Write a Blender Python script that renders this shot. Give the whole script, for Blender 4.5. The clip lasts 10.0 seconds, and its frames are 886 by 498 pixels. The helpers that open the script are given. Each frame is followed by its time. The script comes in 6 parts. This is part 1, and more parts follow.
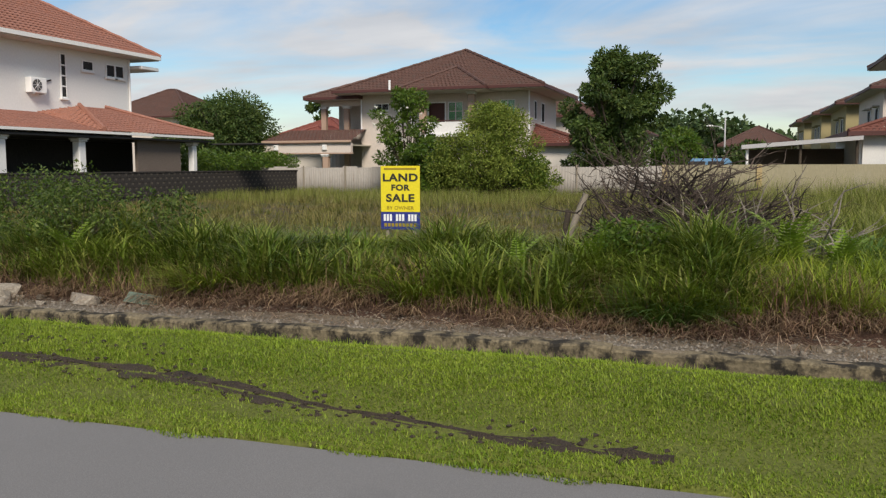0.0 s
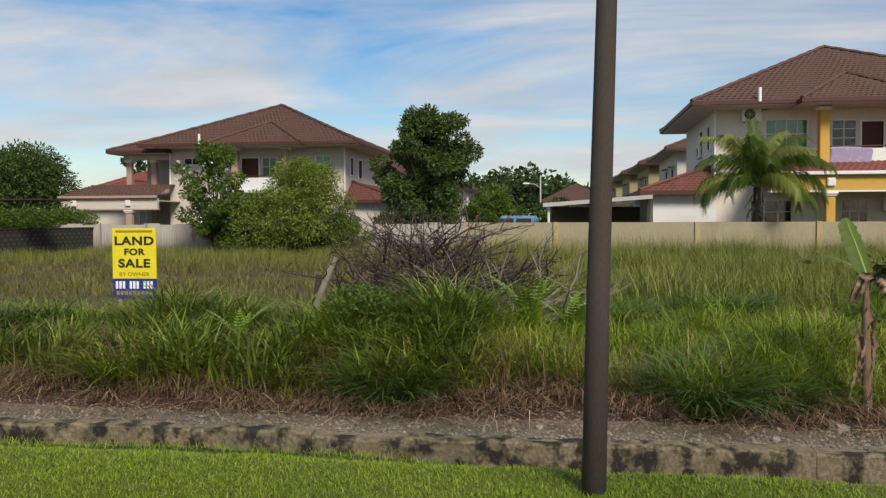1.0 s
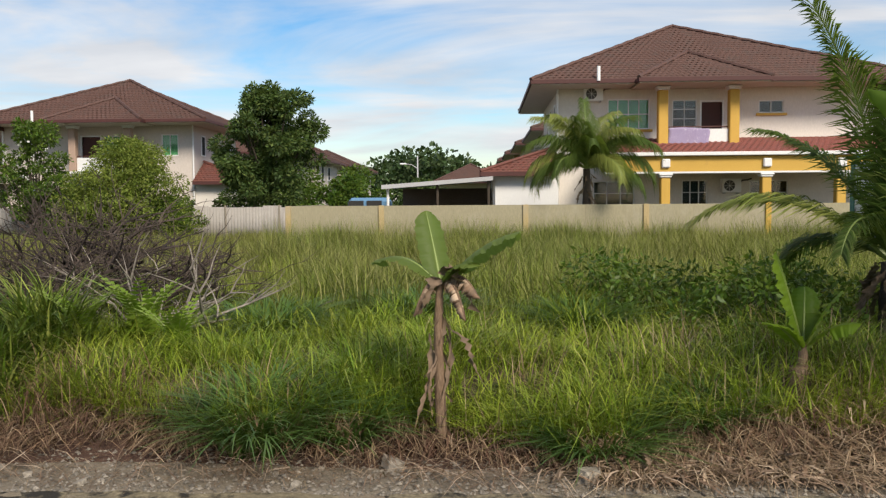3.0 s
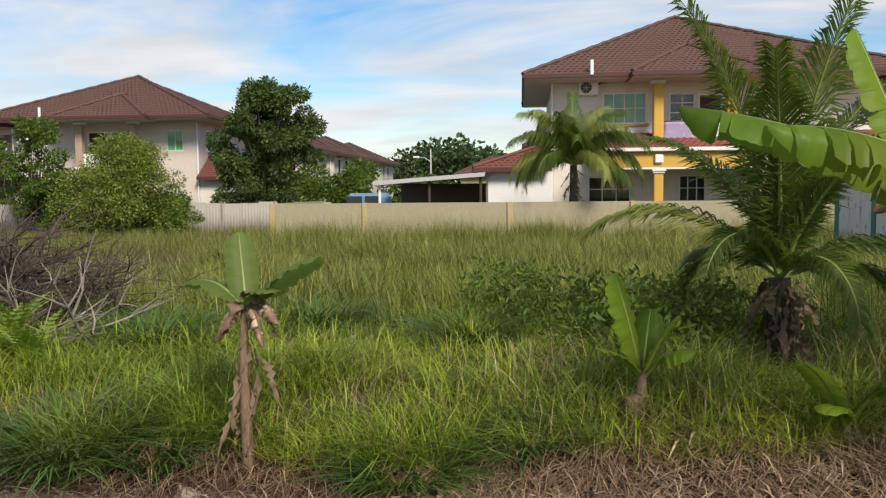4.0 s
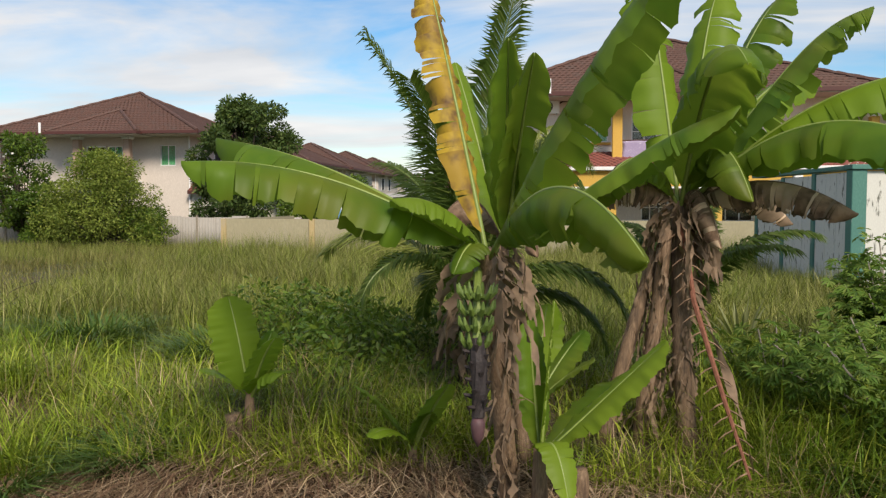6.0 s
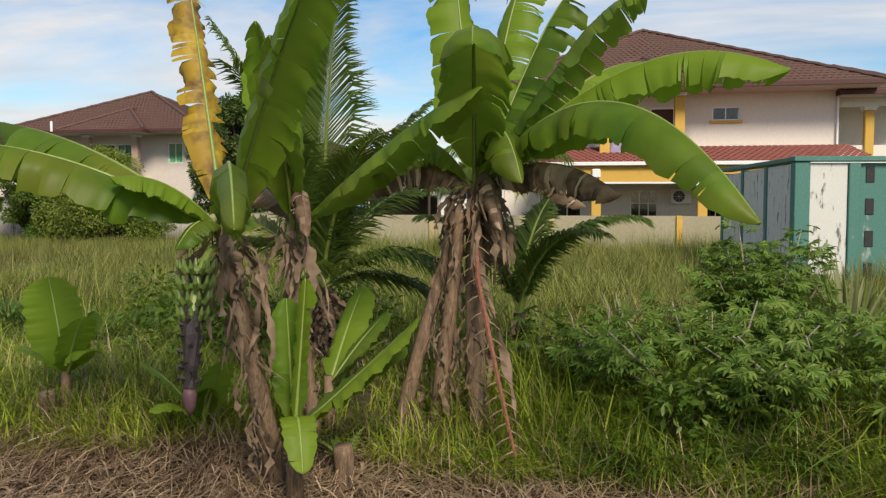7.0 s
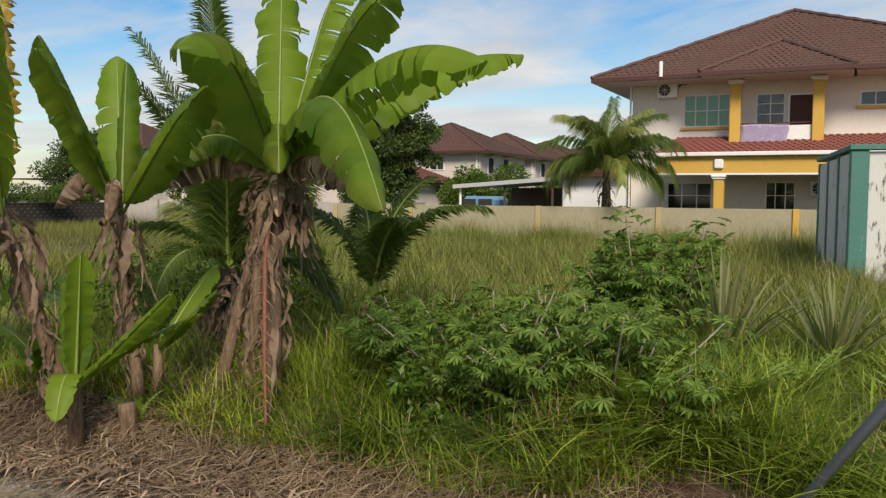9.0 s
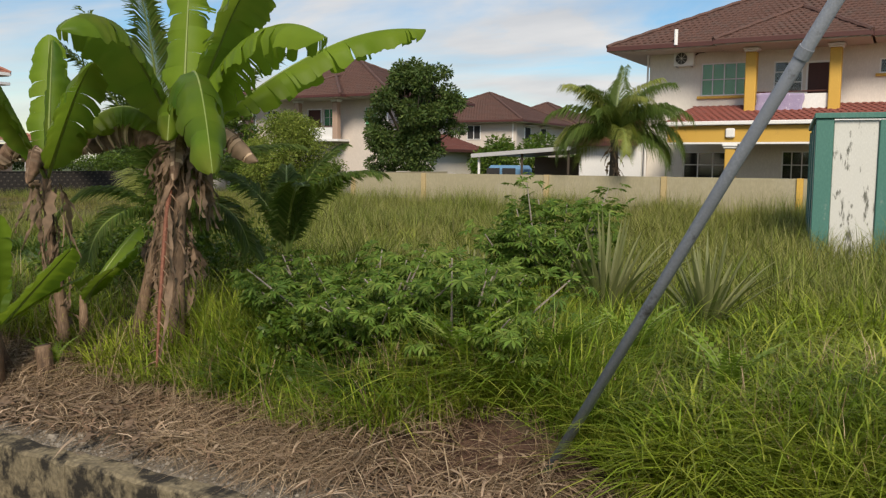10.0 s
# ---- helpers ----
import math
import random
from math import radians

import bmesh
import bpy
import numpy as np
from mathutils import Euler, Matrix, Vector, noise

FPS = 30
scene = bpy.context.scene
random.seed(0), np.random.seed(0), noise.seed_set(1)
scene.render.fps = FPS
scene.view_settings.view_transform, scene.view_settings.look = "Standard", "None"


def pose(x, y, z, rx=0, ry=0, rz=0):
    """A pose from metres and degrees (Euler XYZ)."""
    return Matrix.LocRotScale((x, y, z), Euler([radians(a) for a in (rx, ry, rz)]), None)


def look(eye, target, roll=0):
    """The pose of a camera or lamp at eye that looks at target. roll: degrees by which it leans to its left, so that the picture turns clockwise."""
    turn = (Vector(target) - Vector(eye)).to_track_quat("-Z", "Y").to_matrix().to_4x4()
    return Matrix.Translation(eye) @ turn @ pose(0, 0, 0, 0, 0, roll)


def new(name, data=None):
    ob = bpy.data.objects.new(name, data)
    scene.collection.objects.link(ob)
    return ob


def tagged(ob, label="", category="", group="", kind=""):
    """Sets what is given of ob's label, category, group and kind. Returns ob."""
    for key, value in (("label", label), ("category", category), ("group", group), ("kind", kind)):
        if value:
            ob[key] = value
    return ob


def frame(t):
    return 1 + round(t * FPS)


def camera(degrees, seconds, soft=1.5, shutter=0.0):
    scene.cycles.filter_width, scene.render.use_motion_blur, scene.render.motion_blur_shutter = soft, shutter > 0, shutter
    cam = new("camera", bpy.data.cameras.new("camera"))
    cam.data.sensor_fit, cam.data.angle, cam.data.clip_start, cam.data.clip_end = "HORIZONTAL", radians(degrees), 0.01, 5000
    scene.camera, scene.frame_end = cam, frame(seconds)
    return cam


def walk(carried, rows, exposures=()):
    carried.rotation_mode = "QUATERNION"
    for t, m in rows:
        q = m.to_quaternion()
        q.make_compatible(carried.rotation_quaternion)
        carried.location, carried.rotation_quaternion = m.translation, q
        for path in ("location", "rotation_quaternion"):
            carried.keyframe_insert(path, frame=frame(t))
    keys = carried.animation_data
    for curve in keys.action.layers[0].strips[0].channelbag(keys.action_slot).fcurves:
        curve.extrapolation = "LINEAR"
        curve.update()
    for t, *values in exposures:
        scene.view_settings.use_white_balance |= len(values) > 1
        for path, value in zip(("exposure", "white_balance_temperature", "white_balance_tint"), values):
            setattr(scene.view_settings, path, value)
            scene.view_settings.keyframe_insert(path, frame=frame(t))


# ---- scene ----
cam = camera(55.5, 10.0, soft=1.3)
PATH = [
    (0, (-0.166, 0.531, 2.045), (-0.815, 2.412, 1.849), -0.2),
    (0.5, (0.404, 1.07, 2.164), (-0.016, 3.023, 2.074), -0.2),
    (1, (1.101, 1.721, 2.157), (0.814, 3.7, 2.089), -0.2),
    (1.5, (1.927, 2.431, 2.166), (1.785, 4.425, 2.085), -0.3),
    (2, (2.692, 2.958, 2.203), (2.563, 4.952, 2.117), -0.3),
    (2.5, (3.669, 3.304, 2.224), (3.571, 5.3, 2.135), -0.5),
    (3, (4.607, 3.681, 2.273), (4.509, 5.675, 2.156), -0.4),
    (3.2, (4.998, 3.827, 2.305), (4.889, 5.82, 2.182), -0.6),
    (4.5, (7.479, 4.176, 2.59), (7.258, 6.159, 2.446), -0.1),
    (5, (8.437, 4.156, 2.566), (8.199, 6.138, 2.439), 0.1),
    (5.2, (8.862, 4.156, 2.578), (8.618, 6.138, 2.453), 0.2),
    (5.5, (9.553, 4.226, 2.583), (9.297, 6.206, 2.469), 0.2),
    (5.6, (9.752, 4.265, 2.593), (9.487, 6.245, 2.484), 0.4),
    (6, (10.601, 4.334, 2.619), (10.294, 6.307, 2.514), 0.1),
    (6.2, (11.031, 4.369, 2.582), (10.712, 6.341, 2.476), 0.3),
    (7.3, (13.405, 4.7, 2.453), (12.892, 6.63, 2.346), -0.4),
    (7.5, (13.791, 4.799, 2.435), (13.143, 6.688, 2.328), -0.4),
    (8, (14.785, 4.997, 2.411), (14.02, 6.841, 2.298), -0.3),
    (8.5, (15.732, 5.245, 2.459), (14.916, 7.066, 2.331), 0.3),
    (9, (16.659, 5.361, 2.466), (15.79, 7.158, 2.337), 0.4),
    (9.5, (17.66, 5.457, 2.465), (16.739, 7.224, 2.297), 0.6),
    (10, (18.593, 5.575, 2.442), (17.607, 7.304, 2.241), 0.5),
]
walk(cam, [(t, look(eye, target, roll)) for t, eye, target, roll in PATH],
     [(0, -0.10, 6800, 12), (1, -0.14, 6800, 12), (2.5, 0.11, 6800, 12), (4.5, 0.19, 6900, 12), (6, 0.19, 6950, 12), (7.5, 0.08, 6950, 12), (10, -0.02, 7000, 12)])

# ---- world and sun ----
SUN_EL, SUN_AZ = radians(40), radians(150)
world = bpy.data.worlds.new("sky")
scene.world = world
world.use_nodes = True
wn, wl = world.node_tree.nodes, world.node_tree.links
wn.clear()
w_out = wn.new("ShaderNodeOutputWorld")
w_bg = wn.new("ShaderNodeBackground")
w_bg.inputs["Strength"].default_value = 0.115
sky = wn.new("ShaderNodeTexSky")
sky.sky_type, sky.sun_disc = "NISHITA", False
sky.sun_elevation, sky.sun_rotation = SUN_EL, SUN_AZ
sky.air_density, sky.dust_density, sky.ozone_density = 1.0, 0.6, 2.0
tc = wn.new("ShaderNodeTexCoord")
sep = wn.new("ShaderNodeSeparateXYZ")
wl.new(tc.outputs["Generated"], sep.inputs[0])


def wmath(op, a, b):
    n = wn.new("ShaderNodeMath")
    n.operation = op
    for i, v in enumerate((a, b)):
        if isinstance(v, (int, float)):
            n.inputs[i].default_value = v
        else:
            wl.new(v, n.inputs[i])
    return n.outputs[0]


zz = wmath("ADD", wmath("MAXIMUM", sep.outputs["Z"], 0.0), 0.16)
comb = wn.new("ShaderNodeCombineXYZ")
wl.new(wmath("MULTIPLY", wmath("DIVIDE", sep.outputs["X"], zz), 0.55), comb.inputs[0])
wl.new(wmath("DIVIDE", sep.outputs["Y"], zz), comb.inputs[1])
cl1 = wn.new("ShaderNodeTexNoise")
cl1.inputs["Scale"].default_value = 1.05
cl1.inputs["Detail"].default_value = 7.0
cl1.inputs["Roughness"].default_value = 0.55
cl1.inputs["Distortion"].default_value = 0.7
wl.new(comb.outputs[0], cl1.inputs["Vector"])
cr = wn.new("ShaderNodeValToRGB")
cr.color_ramp.elements[0].position, cr.color_ramp.elements[1].position = 0.37, 0.60
wl.new(cl1.outputs["Fac"], cr.inputs["Fac"])
cl2 = wn.new("ShaderNodeTexNoise")
cl2.inputs["Scale"].default_value = 2.6
cl2.inputs["Detail"].default_value = 5.0
wl.new(comb.outputs[0], cl2.inputs["Vector"])
cc = wn.new("ShaderNodeValToRGB")
cc.color_ramp.elements[0].position, cc.color_ramp.elements[1].position = 0.3, 0.7
cc.color_ramp.elements[0].color = (5.1, 5.45, 5.95, 1)
cc.color_ramp.elements[1].color = (6.9, 7.05, 7.25, 1)
wl.new(cl2.outputs["Fac"], cc.inputs["Fac"])
wmix = wn.new("ShaderNodeMix")
wmix.data_type = "RGBA"
wl.new(wmath("MULTIPLY", cr.outputs["Color"], 0.93), wmix.inputs["Factor"])
hsv = wn.new("ShaderNodeHueSaturation")
hsv.inputs["Saturation"].default_value = 1.45
hsv.inputs["Value"].default_value = 1.15
wl.new(sky.outputs["Color"], hsv.inputs["Color"])
wl.new(hsv.outputs["Color"], wmix.inputs["A"])
wl.new(cc.outputs["Color"], wmix.inputs["B"])
wl.new(wmix.outputs["Result"], w_bg.inputs["Color"])
wl.new(w_bg.outputs[0], w_out.inputs["Surface"])

sun_data = bpy.data.lights.new("sun", "SUN")
sun_data.energy, sun_data.angle, sun_data.color = 4.3, radians(18), (1.0, 0.93, 0.82)
sun = new("sun", sun_data)
sdir = Vector((math.sin(SUN_AZ) * math.cos(SUN_EL), math.cos(SUN_AZ) * math.cos(SUN_EL), math.sin(SUN_EL)))
sun.rotation_euler = sdir.to_track_quat("Z", "Y").to_euler()
sun.location = sdir * 80

# ---- materials ----


def mix_node(nt, fac, a, b):
    n = nt.nodes.new("ShaderNodeMix")
    n.data_type = "RGBA"
    for key, v in (("Factor", fac), ("A", a), ("B", b)):
        if isinstance(v, (int, float)):
            n.inputs[key].default_value = v
        elif isinstance(v, tuple):
            n.inputs[key].default_value = (*v, 1)
        else:
            nt.links.new(v, n.inputs[key])
    return n.outputs["Result"]


def noise_node(nt, scale, detail=4.0, coord="Object", stretch=None, rough=0.55):
    t = nt.nodes.new("ShaderNodeTexCoord")
    n = nt.nodes.new("ShaderNodeTexNoise")
    n.inputs["Scale"].default_value, n.inputs["Detail"].default_value = scale, detail
    n.inputs["Roughness"].default_value = rough
    src = t.outputs[coord]
    if stretch:
        m = nt.nodes.new("ShaderNodeMapping")
        m.inputs["Scale"].default_value = stretch
        nt.links.new(src, m.inputs["Vector"])
        src = m.outputs[0]
    nt.links.new(src, n.inputs["Vector"])
    return n.outputs["Fac"]


def ramp_node(nt, fac, lo, hi):
    r = nt.nodes.new("ShaderNodeMapRange")
    r.inputs["From Min"].default_value, r.inputs["From Max"].default_value = lo, hi
    nt.links.new(fac, r.inputs["Value"])
    return r.outputs["Result"]


def surface(name, a, b, big=0.6, fine=18.0, rough=0.8, bump=0.25, stain=None, stain_at=(0.52, 0.68), stain_scale=1.3, stretch=None, metal=0.0, island=0.0, spec=0.4):
    """Two tones at two scales, an optional stain with its own shape, and a fine relief."""
    m = bpy.data.materials.new(name)
    m.use_nodes = True
    nt = m.node_tree
    p = nt.nodes["Principled BSDF"]
    p.inputs["Specular IOR Level"].default_value = spec
    c = mix_node(nt, ramp_node(nt, noise_node(nt, big, 5, stretch=stretch), 0.3, 0.7), a, b)
    dark = tuple(v * (0.72 if bump > 0.2 else 0.93) for v in a)
    f = noise_node(nt, fine, 6, stretch=stretch)
    c = mix_node(nt, ramp_node(nt, f, 0.75, 0.42), c, dark) if bump else c
    if stain:
        c = mix_node(nt, ramp_node(nt, noise_node(nt, stain_scale, 8, stretch=stretch, rough=0.65), *stain_at), c, stain)
    if island:
        g = nt.nodes.new("ShaderNodeNewGeometry")
        h = nt.nodes.new("ShaderNodeHueSaturation")
        r = nt.nodes.new("ShaderNodeMapRange")
        r.inputs["To Min"].default_value, r.inputs["To Max"].default_value = 1 - island, 1 + island
        nt.links.new(g.outputs["Random Per Island"], r.inputs["Value"])
        nt.links.new(r.outputs[0], h.inputs["Value"])
        nt.links.new(c, h.inputs["Color"])
        c = h.outputs[0]
    nt.links.new(c, p.inputs["Base Color"])
    p.inputs["Roughness"].default_value, p.inputs["Metallic"].default_value = rough, metal
    if bump:
        bp = nt.nodes.new("ShaderNodeBump")
        bp.inputs["Strength"].default_value, bp.inputs["Distance"].default_value = bump, 0.02
        nt.links.new(f, bp.inputs["Height"])
        nt.links.new(bp.outputs[0], p.inputs["Normal"])
    return m


def foliage(name, a, b, c3, patch=0.35, gloss=0.45, through_light=0.3, vary=0.3, rib=None):
    """Leaves: three tones by patch and by blade, light passing through."""
    m = bpy.data.materials.new(name)
    m.use_nodes = True
    nt = m.node_tree
    p = nt.nodes["Principled BSDF"]
    g = nt.nodes.new("ShaderNodeNewGeometry")
    big = ramp_node(nt, noise_node(nt, patch, 4), 0.36, 0.64)
    c = mix_node(nt, big, a, b)
    c = mix_node(nt, ramp_node(nt, g.outputs["Random Per Island"], 0.45, 1.0), c, c3)
    h = nt.nodes.new("ShaderNodeHueSaturation")
    w = nt.nodes.new("ShaderNodeTexWhiteNoise")
    w.noise_dimensions = "1D"
    nt.links.new(g.outputs["Random Per Island"], w.inputs["W"])
    r = nt.nodes.new("ShaderNodeMapRange")
    r.inputs["To Min"].default_value, r.inputs["To Max"].default_value = 1 - vary, 1 + vary
    nt.links.new(w.outputs["Value"], r.inputs["Value"])
    nt.links.new(r.outputs[0], h.inputs["Value"])
    nt.links.new(c, h.inputs["Color"])
    col = h.outputs[0]
    if rib:
        col = mix_node(nt, ramp_node(nt, noise_node(nt, rib[0], 3, stretch=rib[1]), 0.45, 0.7), col, rib[2])
    nt.links.new(col, p.inputs["Base Color"])
    p.inputs["Roughness"].default_value = gloss
    p.inputs["Specular IOR Level"].default_value = 0.22
    tr = nt.nodes.new("ShaderNodeBsdfTranslucent")
    nt.links.new(mix_node(nt, 0.35, col, (0.35, 0.5, 0.04)), tr.inputs["Color"])
    ms = nt.nodes.new("ShaderNodeMixShader")
    ms.inputs[0].default_value = through_light
    out = nt.nodes["Material Output"]
    nt.links.new(p.outputs[0], ms.inputs[1])
    nt.links.new(tr.outputs[0], ms.inputs[2])
    nt.links.new(ms.outputs[0], out.inputs["Surface"])
    return m


M_ASPHALT = surface("asphalt", (0.20, 0.195, 0.19), (0.25, 0.243, 0.235), 0.5, 120, 0.85, 0.22, (0.13, 0.128, 0.125), (0.6, 0.78), 0.7)
M_VERGE = surface("verge_soil", (0.11, 0.13, 0.022), (0.16, 0.18, 0.03), 1.1, 40, 0.95, 0.6, (0.05, 0.038, 0.025), (0.62, 0.72), 1.7)
M_RUT = surface("rut_mud", (0.045, 0.033, 0.023), (0.085, 0.063, 0.044), 4, 60, 0.9, 0.9)
M_GRAVEL = surface("gravel", (0.20, 0.165, 0.118), (0.30, 0.26, 0.20), 1.4, 55, 0.95, 0.9, (0.13, 0.095, 0.065), (0.5, 0.7), 1.6)
M_SOIL = surface("lot_soil", (0.085, 0.06, 0.035), (0.13, 0.10, 0.05), 0.8, 30, 0.95, 0.8, (0.06, 0.075, 0.022), (0.45, 0.6), 0.7)
M_BANK = surface("bank_soil", (0.085, 0.046, 0.032), (0.135, 0.078, 0.052), 1.6, 36, 0.95, 0.9)
M_FAR = surface("far_grass", (0.06, 0.085, 0.022), (0.10, 0.11, 0.035), 0.05, 4, 0.95, 0.4)
M_DRAIN = surface("drain_concrete", (0.19, 0.155, 0.095), (0.33, 0.275, 0.17), 2.6, 26, 0.9, 0.6, (0.02, 0.017, 0.012), (0.46, 0.57), 4.2, stretch=(1, 1, 0.85))
M_STONE = surface("pale_stone", (0.22, 0.19, 0.15), (0.34, 0.31, 0.255), 6, 30, 0.9, 0.6, island=0.5)
M_POLE = surface("dark_pole", (0.062, 0.048, 0.038), (0.095, 0.076, 0.06), 1.5, 60, 0.8, 0.5, stretch=(6, 6, 0.5))
M_WALLCREAM = surface("cream_render", (0.71, 0.66, 0.59), (0.77, 0.72, 0.65), 0.35, 25, 0.85, 0.03, (0.5, 0.46, 0.39), (0.6, 0.85), 0.6, stretch=(1, 1, 0.4))
M_WHITE = surface("white_paint", (0.74, 0.74, 0.72), (0.80, 0.80, 0.78), 0.5, 30, 0.7, 0.08, (0.55, 0.53, 0.49), (0.66, 0.9), 0.8, stretch=(1, 1, 0.35))
M_PINKISH = surface("pale_pink_render", (0.60, 0.53, 0.47), (0.68, 0.61, 0.55), 0.4, 25, 0.85, 0.03, (0.45, 0.39, 0.34), (0.6, 0.85), 0.7, stretch=(1, 1, 0.4))
M_YELLOW = surface("ochre_paint", (0.56, 0.34, 0.065), (0.64, 0.40, 0.09), 0.8, 30, 0.75, 0.1, (0.42, 0.25, 0.06), (0.6, 0.8), 1.0)
M_OCHREFADE = surface("faded_ochre_paint", (0.42, 0.32, 0.16), (0.48, 0.37, 0.19), 0.8, 30, 0.8, 0.1, (0.36, 0.31, 0.22), (0.5, 0.7), 1.2)
M_BROWNCOL = surface("brown_pink_paint", (0.40, 0.28, 0.21), (0.46, 0.33, 0.26), 0.8, 30, 0.8, 0.1)
M_OLIVE = surface("olive_render", (0.34, 0.29, 0.15), (0.40, 0.34, 0.19), 0.5, 25, 0.85, 0.15)
M_TILE = surface("brown_roof_tile", (0.105, 0.053, 0.041), (0.155, 0.078, 0.06), 0.8, 14, 0.75, 0.3, (0.075, 0.05, 0.042), (0.5, 0.72), 1.8)
M_TILEMID = surface("red_brown_roof_tile", (0.16, 0.055, 0.04), (0.23, 0.08, 0.058), 0.8, 14, 0.75, 0.3, (0.10, 0.05, 0.042), (0.5, 0.72), 1.8)
M_TILERED = surface("red_roof_tile", (0.22, 0.062, 0.045), (0.30, 0.092, 0.068), 0.9, 14, 0.7, 0.3, (0.17, 0.06, 0.05), (0.5, 0.72), 1.6)
M_TILEORANGE = surface("orange_roof_tile", (0.34, 0.155, 0.11), (0.43, 0.205, 0.155), 0.7, 14, 0.75, 0.3, (0.30, 0.12, 0.075), (0.5, 0.75), 1.4)
M_FASCIA = surface("dark_red_fascia", (0.075, 0.026, 0.022), (0.10, 0.035, 0.03), 1, 20, 0.6, 0.1)
M_SOFFIT = surface("soffit_board", (0.50, 0.46, 0.39), (0.58, 0.54, 0.47), 0.8, 12, 0.85, 0.1)
# Near-black colour standing in for the shade of rooms, porch and openings.
M_SHADEBLACK = surface("shade_black", (0.03, 0.03, 0.03), (0.05, 0.048, 0.045), 0.8, 12, 0.9, 0.1)
M_CURTAIN = surface("green_curtain", (0.13, 0.48, 0.2), (0.21, 0.6, 0.3), 3, 20, 0.9, 0.1, stretch=(9, 9, 0.4))
M_DOOR = surface("dark_red_door", (0.07, 0.022, 0.016), (0.095, 0.03, 0.022), 2, 20, 0.55, 0.1, stretch=(4, 4, 0.5))
M_LINEN = surface("lilac_blanket", (0.30, 0.25, 0.38), (0.42, 0.36, 0.48), 7, 30, 0.95, 0.2, (0.55, 0.5, 0.58), (0.6, 0.66), 9)
M_WALLREAR = surface("beige_boundary_render", (0.32, 0.285, 0.185), (0.39, 0.35, 0.235), 0.5, 22, 0.9, 0.15, (0.36, 0.33, 0.25), (0.56, 0.8), 0.9, stretch=(1, 1, 0.4))
M_FENCE = surface("weathered_sheet", (0.30, 0.28, 0.25), (0.40, 0.37, 0.33), 1.4, 20, 0.75, 0.2, (0.2, 0.16, 0.13), (0.55, 0.75), 2.2, stretch=(3, 3, 0.5))
M_DARKWALL = surface("sooty_block_wall", (0.034, 0.03, 0.027), (0.085, 0.073, 0.062), 1.6, 20, 0.95, 0.4, (0.15, 0.125, 0.1), (0.56, 0.72), 2.2)
M_BRICKPANEL = surface("grey_brown_block", (0.17, 0.135, 0.11), (0.22, 0.18, 0.15), 1.4, 20, 0.95, 0.3)
M_GREEN = surface("sea_green_paint", (0.055, 0.17, 0.14), (0.085, 0.22, 0.18), 1.5, 30, 0.6, 0.2, (0.26, 0.30, 0.27), (0.60, 0.68), 3.0, stretch=(1, 1, 0.5))
M_PANEL = surface("flaking_white_panel", (0.56, 0.56, 0.52), (0.64, 0.64, 0.60), 1.5, 30, 0.7, 0.2, (0.12, 0.12, 0.10), (0.57, 0.63), 3.2, stretch=(2.2, 2.2, 0.6))
M_STEEL = surface("grey_pipe", (0.19, 0.21, 0.245), (0.25, 0.275, 0.31), 3, 60, 0.55, 0.15, (0.06, 0.06, 0.065), (0.62, 0.72), 6)
M_PVC = surface("white_pvc", (0.76, 0.76, 0.75), (0.8, 0.8, 0.79), 2, 30, 0.45, 0.0)
M_METAL = surface("grey_sheet", (0.42, 0.42, 0.42), (0.5, 0.5, 0.5), 1.2, 20, 0.5, 0.1, (0.3, 0.27, 0.24), (0.6, 0.8), 2)
M_ACGRILLE = surface("dark_grille", (0.05, 0.05, 0.05), (0.07, 0.07, 0.07), 3, 30, 0.6, 0.0)
M_BLUE = surface("blue_sheet", (0.10, 0.22, 0.36), (0.15, 0.30, 0.45), 1.5, 20, 0.6, 0.1)
M_REDPL = surface("red_plastic", (0.42, 0.05, 0.04), (0.5, 0.07, 0.05), 3, 20, 0.5, 0.0)
M_SIGNY = surface("yellow_sign", (0.72, 0.60, 0.02), (0.78, 0.66, 0.035), 2, 30, 0.5, 0.05, (0.55, 0.47, 0.05), (0.66, 0.75), 3)
M_SIGNB = surface("blue_sign", (0.02, 0.03, 0.20), (0.03, 0.045, 0.26), 2, 30, 0.5, 0.05)
M_SIGNK = surface("black_ink", (0.02, 0.02, 0.015), (0.03, 0.028, 0.02), 3, 30, 0.6, 0.0)
M_SIGNW = surface("white_ink", (0.7, 0.72, 0.75), (0.78, 0.79, 0.8), 3, 30, 0.6, 0.0)
M_SIGNO = surface("brown_ink", (0.24, 0.18, 0.01), (0.3, 0.22, 0.02), 3, 30, 0.6, 0.0)
M_WOOD = surface("grey_wood", (0.30, 0.26, 0.20), (0.42, 0.37, 0.30), 3, 40, 0.9, 0.4, stretch=(6, 6, 0.6))
M_BARK = surface("bark", (0.07, 0.055, 0.04), (0.12, 0.095, 0.07), 3, 30, 0.95, 0.6)
M_TWIG = surface("dead_twig", (0.07, 0.052, 0.042), (0.13, 0.098, 0.08), 2, 40, 0.95, 0.3, island=0.5)
M_TWIGPALE = surface("pale_twig", (0.30, 0.26, 0.22), (0.42, 0.37, 0.31), 2, 40, 0.95, 0.3, island=0.3)

